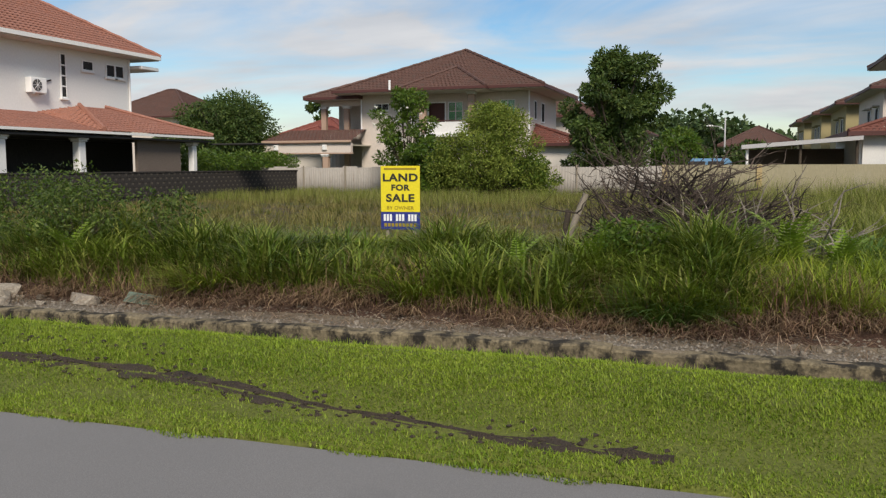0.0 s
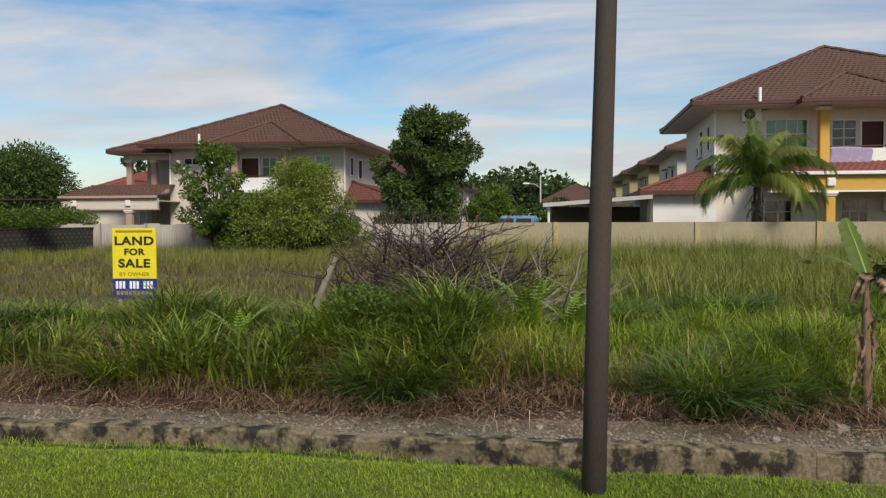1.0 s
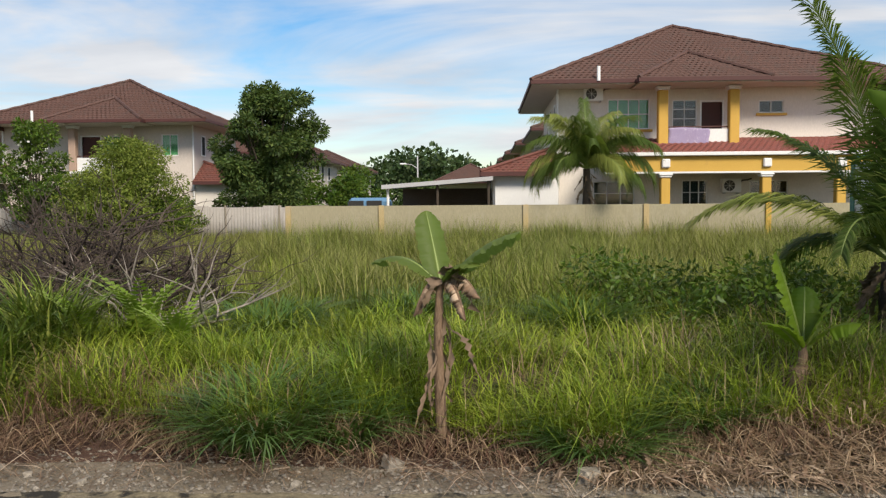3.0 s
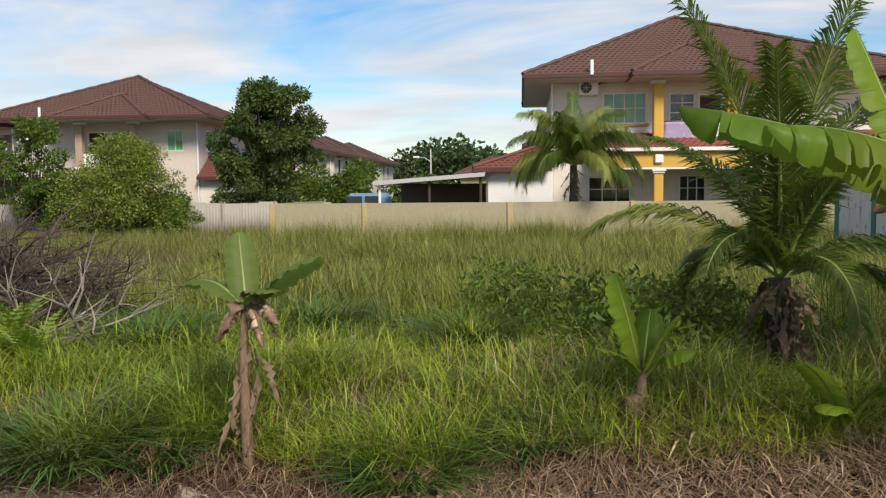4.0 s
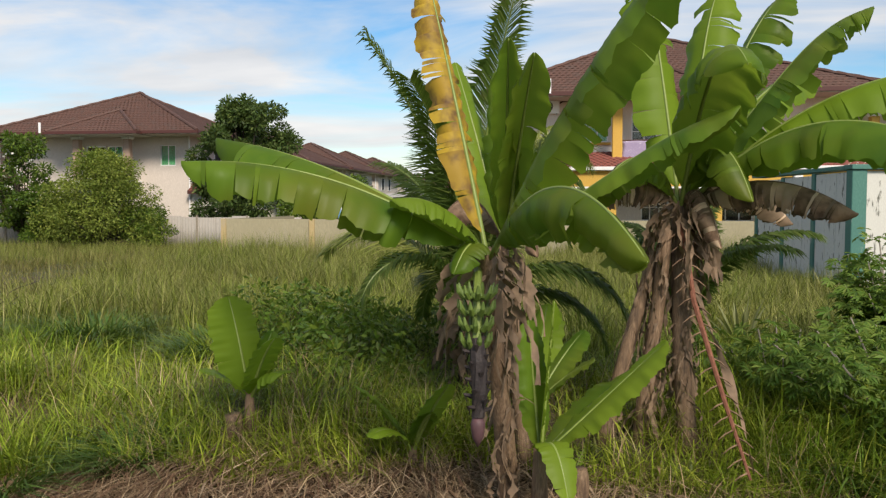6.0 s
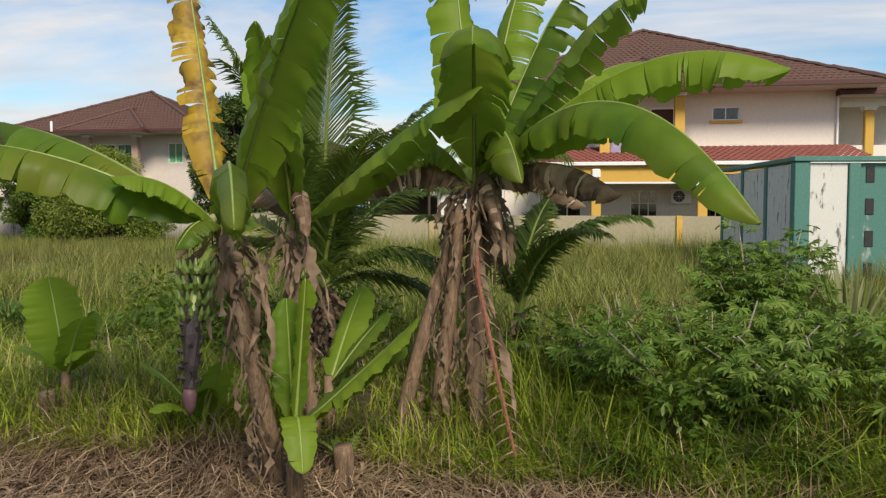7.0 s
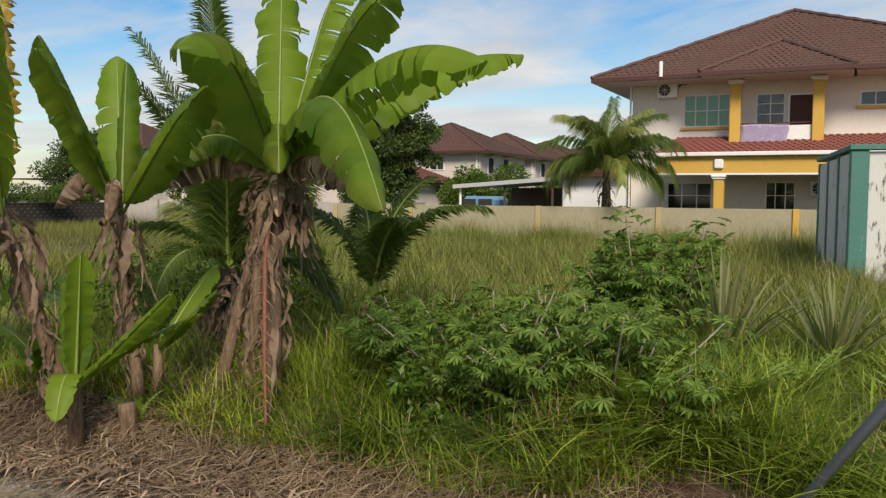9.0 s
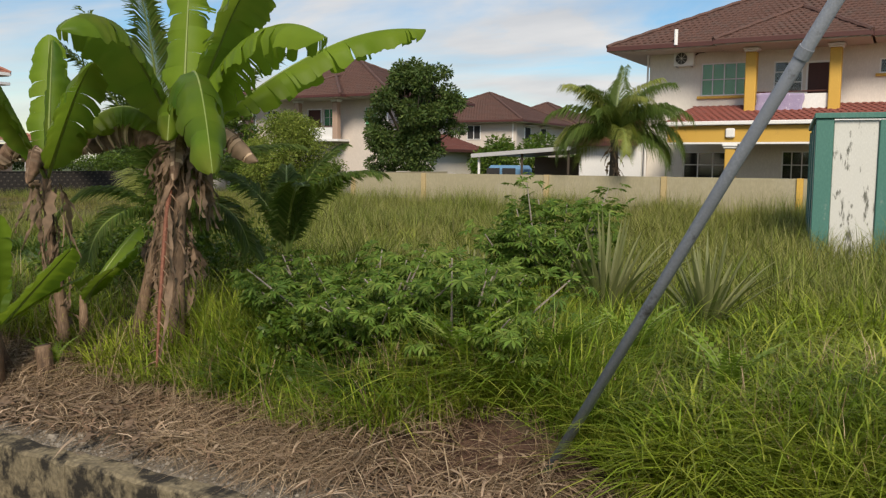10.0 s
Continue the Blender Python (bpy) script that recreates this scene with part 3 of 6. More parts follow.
def house(name, label, x0, y0, s, W, wins, doorway, cols_u, apex_u, wall, colmat, beam, wing, porch_cols, lower, ground_wins, apex_dy=5.7, apex_z=10.66, shift=(0, 0, 0), D=14.0, low_tile=None, trim=None):
    """Two-storey house with a hipped tile roof. Local u runs from the corner x0 along s (+1 or -1); the front faces -y at y0."""
    h = thing(name, shift, label, "house")
    X = lambda u: x0 + s * u  # noqa: E731
    def span(a, b):
        return (min(X(a), X(b)), max(X(a), X(b)))
    fx = span(0, W)
    holes = [(*span(a, b), z0, z1) for a, b, z0, z1, *_ in wins] + [(*span(doorway[0], doorway[1]), 4.35, 6.34)]
    holes += [(*span(a, b), z0, z1) for a, b, z0, z1 in ground_wins]
    wall_with_holes("front_wall", *fx, y0, 0.0, 7.05, holes, wall, h)
    part("side_wall", box(bmesh.new(), X(0) - 0.1 + 0.1 * s, y0 + 0.21, 0, X(0) + 0.1 + 0.1 * s, y0 + D, 7.05), wall, h)
    part("side_wall", box(bmesh.new(), X(W) - 0.1 - 0.1 * s, y0 + 0.21, 0, X(W) + 0.1 - 0.1 * s, y0 + D, 7.05), wall, h)
    part("back_wall", box(bmesh.new(), fx[0] + 0.21, y0 + D - 0.2, 0, fx[1] - 0.21, y0 + D - 0.01, 7.05), wall, h)
    part("inner_floor", box(bmesh.new(), fx[0] + 0.21, y0 + 0.22, 3.7, fx[1] - 0.21, y0 + D - 0.22, 3.9), M_SHADEBLACK, h)
    for a, b, z0, z1, c, r, back, sill in wins:
        window(h, *span(a, b), z0, z1, y0, c, r, back, sill)
    for a, b, z0, z1 in ground_wins:
        window(h, *span(a, b), z0, z1, y0, 3, 3, M_SHADEBLACK, None)
    dx = span(doorway[0], doorway[1])
    part("balcony_door", box(bmesh.new(), dx[0], y0 + 0.06, 4.35, dx[1], y0 + 0.12, 6.34, 0.01), M_DOOR, h)
    bm = bmesh.new()
    box(bm, dx[0] - 0.07, y0 - 0.02, 4.35, dx[0], y0 + 0.1, 6.34)
    box(bm, dx[1], y0 - 0.02, 4.35, dx[1] + 0.07, y0 + 0.1, 6.34)
    box(bm, dx[0] - 0.07, y0 - 0.02, 6.34, dx[1] + 0.07, y0 + 0.1, 6.42)
    part("door_frame", bm, M_PVC, h)
    # narrow windows in the side wall: frames round near-black sheets painting unlit rooms
    for ya, yb, za, zb in ((y0 + 1.5, y0 + 2.1, 5.3, 6.4), (y0 + 3.6, y0 + 4.5, 5.2, 6.4)):
        xa, xb = X(0) - s * 0.03, X(0) - s * 0.004
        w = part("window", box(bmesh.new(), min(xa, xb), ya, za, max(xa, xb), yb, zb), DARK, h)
        bm = bmesh.new()
        xa = X(0) - s * 0.06
        for q in ((ya - 0.05, ya, za, zb), (yb, yb + 0.05, za, zb), (ya - 0.05, yb + 0.05, za - 0.06, za), (ya - 0.05, yb + 0.05, zb, zb + 0.06)):
            box(bm, min(xa, xb), q[0], q[2], max(xa, xb), q[1], q[3])
        part("window_frame", bm, M_PVC, w)
    # main roof, small front hip, wing roof
    rx = span(-1.35, W + 1.3)
    ax = X(apex_u)
    hip_roof(h, rx[0], rx[1], y0 - 1.75, y0 + D + 1.2, 7.14, (ax, y0 + apex_dy, apex_z), (ax + s * 0.4, y0 + apex_dy + 0.6, apex_z), M_TILE)
    gx = span(cols_u[0] - 1.25, cols_u[1] + 1.25)
    gm = (gx[0] + gx[1]) / 2
    hip_roof(h, gx[0], gx[1], y0 - 2.35, y0 + 2.0, 7.1, (gm, y0 + 1.0, 8.68), (gm, y0 + 1.6, 8.68), M_TILE, name="front_hip_roof")
    for u in cols_u:
        column(h, X(u), y0 - 1.1, 4.25, 6.9, 0.42, colmat)
    # balcony parapet and slab
    bx = span(cols_u[0] + 0.22, cols_u[1] - 0.22)
    part("balcony_parapet", box(bmesh.new(), bx[0], y0 - 1.15, 4.3, bx[1], y0 - 1.02, 5.06, 0.01), M_WHITE, h)
    part("balcony_slab", box(bmesh.new(), bx[0] - 0.5, y0 - 1.32, 4.15, bx[1] + 0.5, y0 - 0.01, 4.29), M_WHITE, h)
    bm = bmesh.new()
    tube(bm, [(bx[0], y0 - 1.08, 5.16), (bx[1], y0 - 1.08, 5.16)], 0.03, 6)
    part("hand_rail", bm, M_DOOR, h)
    # lower roof over the porch
    lx = span(*lower)
    v, f = tiled_plane((lx[0], y0 - 3.3, 3.93), (lx[1], y0 - 3.3, 3.93), (lx[0] + 0.4, y0 - 0.02, 4.75), (lx[1] - 0.4, y0 - 0.02, 4.75))
    lr = arr_mesh("porch_roof", v, f, low_tile or M_TILERED, h)
    part("gutter", box(bmesh.new(), lx[0], y0 - 3.42, 3.8, lx[1], y0 - 3.28, 3.95, 0.02), trim or M_WHITE, lr)
    part("ceiling_board", box(bmesh.new(), lx[0] + 0.1, y0 - 2.86, 3.62, lx[1] - 0.1, y0 - 0.02, 3.68), M_SOFFIT, lr)
    part("beam", box(bmesh.new(), lx[0] + 0.1, y0 - 3.2, 3.16, lx[1] - 0.1, y0 - 2.88, 3.79, 0.01), beam, h)
    part("beam_trim", box(bmesh.new(), lx[0] + 0.05, y0 - 3.24, 3.08, lx[1] - 0.05, y0 - 2.86, 3.157, 0.01), trim or M_WHITE, h)
    for u in porch_cols:
        c = column(h, X(u), y0 - 3.04, 0.35, 3.077, 0.38, colmat)
        part("lamp_box", box(bmesh.new(), X(u) - 0.17, y0 - 3.33, 3.32, X(u) + 0.17, y0 - 3.205, 3.68, 0.04), M_WHITE, c)
    # pipes
    part("down_pipe", tube(bmesh.new(), [(X(0.02) - s * 0.08, y0 - 0.09, 7.0), (X(0.02) - s * 0.08, y0 - 0.09, 0.5)], 0.045, 8), M_PVC, h)
    part("down_pipe", tube(bmesh.new(), [(X(W) - s * 0.06, y0 - 0.5, 7.0), (X(W) - s * 0.06, y0 - 0.09, 6.7), (X(W) - s * 0.06, y0 - 0.09, 4.75)], 0.05, 8), M_PVC, h)
    # wing with balcony at the far end
    if wing:
        wx = span(W, W + 3.2)
        part("wing_wall", box(bmesh.new(), wx[0], y0 + 3.2, 0, wx[1], y0 + 3.4, 6.7), wall, h)
        part("wing_slab", box(bmesh.new(), wx[0], y0 + 0.4, 3.75, wx[1], y0 + 3.19, 4.0), wall, h)
        part("wing_beam", box(bmesh.new(), wx[0], y0 + 0.42, 6.35, wx[1], y0 + 0.7, 6.72), wall, h)
        for u in (W + 1.3, W + 3.0):
            column(h, X(u), y0 + 0.56, 4.0, 6.345, 0.36, colmat)
            column(h, X(u), y0 + 0.56, 0.35, 3.745, 0.36, colmat)
        part("wing_parapet", box(bmesh.new(), wx[0], y0 + 0.5, 4.01, wx[1], y0 + 0.62, 4.75), wall, h)
        ex = span(W - 0.1, W + 4.0)
        hip_roof(h, ex[0], ex[1], y0 - 0.6, y0 + 5.5, 6.86, (X(W + 0.2), y0 + 2.0, 8.2), (X(W + 0.2), y0 + 3.2, 8.2), M_TILE, name="wing_roof")
    return h

house(
    "house", "two-storey cream house with ochre columns and brown hipped tile roof", 8.15, 42.1, 1, 13.85,
    [(2.18, 4.05, 5.17, 6.52, 4, 2, CURT, M_YELLOW), (5.05, 6.15, 5.2, 6.46, 2, 3, DARK, None), (8.85, 9.95, 5.83, 6.4, 2, 1, DARK, M_YELLOW)],
    (6.34, 7.25), (4.39, 7.43), 6.06, M_WALLCREAM, M_YELLOW, M_YELLOW, True, (4.1, 8.2, 11.2), (1.6, 14.6),
    [(1.55, 3.4, 1.2, 2.85), (5.5, 6.65, 1.2, 2.88), (8.5, 10.2, 1.2, 2.85)], 4.9, 10.62, (-0.17, 0, 0.2), 9.6)
house(
    "house", "two-storey pale pink house with brown columns and brown hipped tile roof", -12.8, 51.7, -1, 11.4,
    [(0.85, 1.85, 5.2, 6.45, 2, 1, CURT, None), (4.3, 5.3, 5.2, 6.4, 2, 2, CURT, None), (9.4, 10.45, 5.95, 6.42, 2, 1, DARK, None)],
    (5.5, 6.6), (3.35, 6.6), 5.5, M_PINKISH, M_BROWNCOL, M_PINKISH, True, (12.5, 16.0), (10.6, 17.0),
    [(8.0, 9.4, 1.2, 2.85)], 4.5, 10.2, (0.4, 0.7, -0.25), 8.6, M_TILE, M_BROWNCOL)

ac_unit((9.5, 42.09, 6.62))
ac_unit((15.6, 42.09, 2.5))


def vent_pipe(loc):
    p = thing("vent_pipe", loc, "white plastic vent pipe rising past the eaves", "pipe", "vent pipes")
    part("pipe", tube(bmesh.new(), [(0, 0, 0), (0, 0, 0.62)], 0.075, 10), M_PVC, p)
    return p


vent_pipe((9.52, 40.33, 7.3))
vent_pipe((-21.0, 50.62, 6.85))


def blanket(loc):
    """Blanket hung over the balcony parapet."""
    b = thing("blanket", loc, "lilac patterned blanket airing over the balcony wall", "blanket")
    n, k = 14, 10
    V = []
    for j in range(k + 1):
        for i in range(n + 1):
            u, v = i / n, j / k
            V.append((u * 1.75 + 0.04 * math.sin(7 * v), -0.03 - 0.05 * v + 0.03 * math.sin(9 * u + 3 * v), -v * (0.98 - 0.22 * u) + 0.03 * math.sin(5 * u)))
    V = np.array(V)
    i, j = np.meshgrid(np.arange(n), np.arange(k))
    a = (j * (n + 1) + i).ravel()
    ob = arr_mesh("cloth", V, np.stack([a, a + 1, a + n + 2, a + n + 1], -1), M_LINEN, b, smooth=True)
    sm = ob.modifiers.new("thick", "SOLIDIFY")
    sm.thickness = 0.02
    return b


blanket((12.6, 40.92, 5.3))


def garage_wing(x0, x1, y0, y1, ze, ztop, wallx, name, label, wall):
    """Single-storey side wing whose half-hip roof leans on the main wall at wallx."""
    g = thing(name, (0, 0, 0), label, "outbuilding")
    part("wall", box(bmesh.new(), x0, y0, 0, x1, y0 + 0.2, ze - 0.05), wall, g)
    sx = x0 if abs(x0 - wallx) > abs(x1 - wallx) else x1
    part("wall", box(bmesh.new(), sx - 0.1, y0 + 0.205, 0, sx + 0.1, y1, ze - 0.05), wall, g)
    out = -0.65 if sx == x0 else 0.65
    e = sx + out
    top = Vector((wallx, y0 + 1.6, ztop))
    v, f = tiled_plane((e, y0 - 0.5, ze), (wallx, y0 - 0.5, ze), top, top)
    r = arr_mesh("roof", v, f, M_TILEMID, g)
    v, f = tiled_plane((e, y0 - 0.5, ze), (e, y1, ze), top, (wallx, y1, ztop))
    arr_mesh("roof_slope", v, f, M_TILEMID, r)
    bm = bmesh.new()
    pts = [Vector((e, y0 - 0.5, ze)).lerp(top, i / 8) + Vector((0, 0, 0.07)) for i in range(9)]
    part("ridge_cap", tube(bm, pts, 0.09, 6), M_TILEMID, r)
    part("fascia", box(bmesh.new(), min(e, wallx), y0 - 0.54, ze - 0.16, max(e, wallx), y0 - 0.46, ze + 0.03), M_FASCIA, r)
    part("fascia", box(bmesh.new(), e - 0.04, y0 - 0.45, ze - 0.16, e + 0.04, y1, ze + 0.03), M_FASCIA, r)
    return g


garage_wing(5.1, 7.9, 41.5, 51.0, 3.45, 4.6, 7.89, "garage", "white single-storey garage wing with red tile roof", M_WHITE)
garage_wing(-12.3, -9.3, 52.4, 60.0, 3.4, 4.6, -12.29, "garage", "pale single-storey wing with red tile roof", M_WALLCREAM)


def carport(x0, x1, y0, y1, za, zb, label):
    c = thing("carport", (0, 0, 0), label, "carport")
    bm = bmesh.new()
    vs = [bm.verts.new(p) for p in ((x0, y0, za), (x1, y0, zb), (x1, y1, zb), (x0, y1, za), (x0, y0, za + 0.06), (x1, y0, zb + 0.06), (x1, y1, zb + 0.06), (x0, y1, za + 0.06))]
    for q in ((0, 3, 2, 1), (4, 5, 6, 7), (0, 1, 5, 4), (1, 2, 6, 5), (2, 3, 7, 6), (3, 0, 4, 7)):
        bm.faces.new([vs[i] for i in q])
    part("roof_sheet", bm, M_METAL, c)
    bm = bmesh.new()
    vs = [bm.verts.new(p) for p in ((x0, y0 - 0.03, za - 0.1), (x1, y0 - 0.03, zb - 0.1), (x1, y0 - 0.03, zb + 0.08), (x0, y0 - 0.03, za + 0.08), (x0, y0, za - 0.1), (x1, y0, zb - 0.1), (x1, y0, zb + 0.08), (x0, y0, za + 0.08))]
    for q in ((0, 1, 2, 3), (7, 6, 5, 4), (0, 4, 5, 1), (3, 2, 6, 7)):
        bm.faces.new([vs[i] for i in q])
    part("fascia", bm, M_METAL, c)
    for x, z in ((x0 + 0.25, za), ((x0 + x1) / 2, (za + zb) / 2), (x1 - 0.2, zb)):
        part("post", tube(bmesh.new(), [(x, y0 + 0.3, 0.3), (x, y0 + 0.3, z)], 0.06, 8), M_WHITE if x == x0 + 0.25 else M_BARK, c)
    part("back_wall", box(bmesh.new(), x0 + 0.3, y1 - 0.2, 0.3, x1, y1, za), M_BRICKPANEL, c)
    return c


carport(0.1, 5.0, 40.6, 47.5, 2.85, 3.2, "lean-to carport with a grey sheet roof and white edge")


def plastic_chair(loc, turn):
    c = thing("plastic_chair", loc, "red plastic chair standing under the carport", "chair", "red chairs")
    c.rotation_euler = (0, 0, radians(turn))
    part("seat", box(bmesh.new(), -0.22, -0.22, 0.42, 0.22, 0.22, 0.45, 0.01), M_REDPL, c)
    part("backrest", box(bmesh.new(), -0.22, 0.19, 0.47, 0.22, 0.23, 0.9, 0.01), M_REDPL, c)
    for x in (-0.19, 0.19):
        for y in (-0.19, 0.19):
            part("leg", tube(bmesh.new(), [(x, y, 0.42), (x * 1.1, y * 1.1, 0)], 0.02, 6), M_REDPL, c)
    return c


boxpart_floor = boxpart("carport_floor", (0.1, 36.2, 0.5), (8.0, 47.2, 1.0), M_GRAVEL)
tagged(boxpart_floor, "raised concrete yard floor beside the house", "yard", kind="structure")
plastic_chair((2.6, 42.5, 1.0), 20)
plastic_chair((4.0, 43.0, 1.0), -30)


def blue_van(loc):
    """Small blue lorry cab, seen over the wall."""
    v = thing("van", loc, "small blue van parked beside the boundary wall", "van")
    part("body", box(bmesh.new(), -1.5, -0.8, 0.45, 1.5, 0.8, 1.25, 0.12), M_BLUE, v)
    part("cabin", box(bmesh.new(), -1.3, -0.74, 1.25, 0.9, 0.74, 1.95, 0.2), M_BLUE, v)
    for x in (-0.85, 0.1):
        part("side_window", box(bmesh.new(), x - 0.4, -0.76, 1.35, x + 0.4, -0.735, 1.8, 0.01), M_SHADEBLACK, v)
    for x in (-0.95, 0.95):
        for y in (-0.75, 0.75):
            bm = bmesh.new()
            bmesh.ops.create_cone(bm, cap_ends=True, segments=18, radius1=0.32, radius2=0.32, depth=0.2, matrix=Matrix.Translation((x, y, 0.32)) @ Matrix.Rotation(radians(90), 4, "X"))
            w = part("wheel", bm, M_ACGRILLE, v)
            bm = bmesh.new()
            bmesh.ops.create_cone(bm, cap_ends=True, segments=14, radius1=0.17, radius2=0.17, depth=0.22, matrix=Matrix.Translation((x, y, 0.32)) @ Matrix.Rotation(radians(90), 4, "X"))
            part("rim", bm, M_METAL, w)
    return v


blue_van((-1.2, 48.0, 0.45))


# simpler houses further off
def far_house(x0, x1, y0, y1, ze, zr, wall, roofmat, front_wins, side, label, floors=2):
    h = thing("house", (0, 0, 0), label, "house", "houses behind the plot")
    part("wall_block", box(bmesh.new(), x0, y0, 0, x1, y1, ze - 0.13), wall, h)
    mx, my = (x0 + x1) / 2, (y0 + y1) / 2
    if (x1 - x0) > (y1 - y0):
        k = (y1 - y0) / 2
        a, b = (x0 + k, my, zr), (x1 - k, my, zr)
    else:
        k = (x1 - x0) / 2
        a, b = (mx, y0 + k, zr), (mx, y1 - k + 0.01, zr)
    hip_roof(h, x0 - 0.9, x1 + 0.9, y0 - 0.9, y1 + 0.9, ze, a, b, roofmat)
    for xa, xb, za, zb in front_wins:
        # No opening here: a near-black sheet on the wall paints the room's darkness.
        w = part("window", box(bmesh.new(), xa, y0 - 0.03, za, xb, y0 - 0.004, zb), M_SHADEBLACK, h)
        bm = bmesh.new()
        box(bm, xa - 0.05, y0 - 0.06, za - 0.05, xa, y0 - 0.004, zb + 0.05)
        box(bm, xb, y0 - 0.06, za - 0.05, xb + 0.05, y0 - 0.004, zb + 0.05)
        box(bm, xa, y0 - 0.06, zb, xb, y0 - 0.004, zb + 0.05)
        box(bm, xa, y0 - 0.06, za - 0.05, xb, y0 - 0.004, za)
        box(bm, (xa + xb) / 2 - 0.03, y0 - 0.05, za, (xa + xb) / 2 + 0.03, y0 - 0.031, zb)
        part("window_frame", bm, M_PVC, w)
    sx, wins = side
    for ya, yb, za, zb in wins:
        xx = x1 if sx > 0 else x0
        # Side windows too are sheets with the unlit room painted in.
        w = part("window", box(bmesh.new(), xx + 0.004 * sx, ya, za, xx + 0.03 * sx, yb, zb), M_SHADEBLACK, h)
        bm = bmesh.new()
        box(bm, xx + 0.004 * sx, ya - 0.06, za - 0.06, xx + 0.07 * sx, ya, zb + 0.06)
        box(bm, xx + 0.004 * sx, yb, za - 0.06, xx + 0.07 * sx, yb + 0.06, zb + 0.06)
        box(bm, xx + 0.004 * sx, ya, zb, xx + 0.07 * sx, yb, zb + 0.06)
        box(bm, xx + 0.004 * sx, ya, za - 0.06, xx + 0.07 * sx, yb, za)
        part("window_frame", bm, M_PVC, w)
        part("sunshade", box(bmesh.new(), xx + 0.004 * sx, ya - 0.2, zb + 0.1, xx + 0.45 * sx, yb + 0.2, zb + 0.18), wall, w)
    part("down_pipe", tube(bmesh.new(), [(x1 - 0.3, y0 - 0.08, ze - 0.15), (x1 - 0.3, y0 - 0.08, 0.4)], 0.05, 6), M_PVC, h)
    return h


for k in range(4):
    yk = 70 + 13.5 * k
    far_house(-21.5, -11.2, yk, yk + 10.5, 6.1, 8.9, M_PINKISH, M_TILE,
              [(-15.8, -14.6, 4.6, 5.7), (-19, -17.6, 4.6, 5.7)], (1, [(yk + 1.6, yk + 2.8, 4.3, 5.6), (yk + 5.0, yk + 6.2, 4.3, 5.6)]),
              "pale two-storey terrace house with brown hipped roof")
for k in range(4):
    yk = 60.5 + 14.5 * k
    far_house(8.6 - 0.5 * k, 20, yk, yk + 11, 6.9, 9.6, M_PINKISH if k == 0 else M_OLIVE, M_TILE,
              [(10, 11.2, 4.6, 5.7)], (-1, [(yk + 1.6, yk + 2.8, 4.6, 5.7), (yk + 5, yk + 6.2, 4.6, 5.7)]),
              "two-storey house with plain side wall and brown roof")
far_house(-64, -53, 74, 84, 7.2, 10.4, M_PINKISH, M_TILE, [(-57, -55.8, 4.8, 5.9)], (1, []), "brown-roofed two-storey house beyond the plot")
far_house(-46, -36.5, 78, 88, 4.6, 7.2, M_PINKISH, M_TILERED, [(-42, -40.6, 2, 3.2)], (1, []), "low pink house with red tile roof")
far_house(-34, -28.5, 58, 66, 3.6, 5.2, M_WALLCREAM, M_TILERED, [], (1, []), "low cream house with red tile roof")
far_house(-1.5, 7.0, 118, 127, 4.6, 7.2, M_OLIVE, M_TILE, [(2, 3.5, 2.2, 3.4)], (-1, []), "distant house with brown hipped roof")


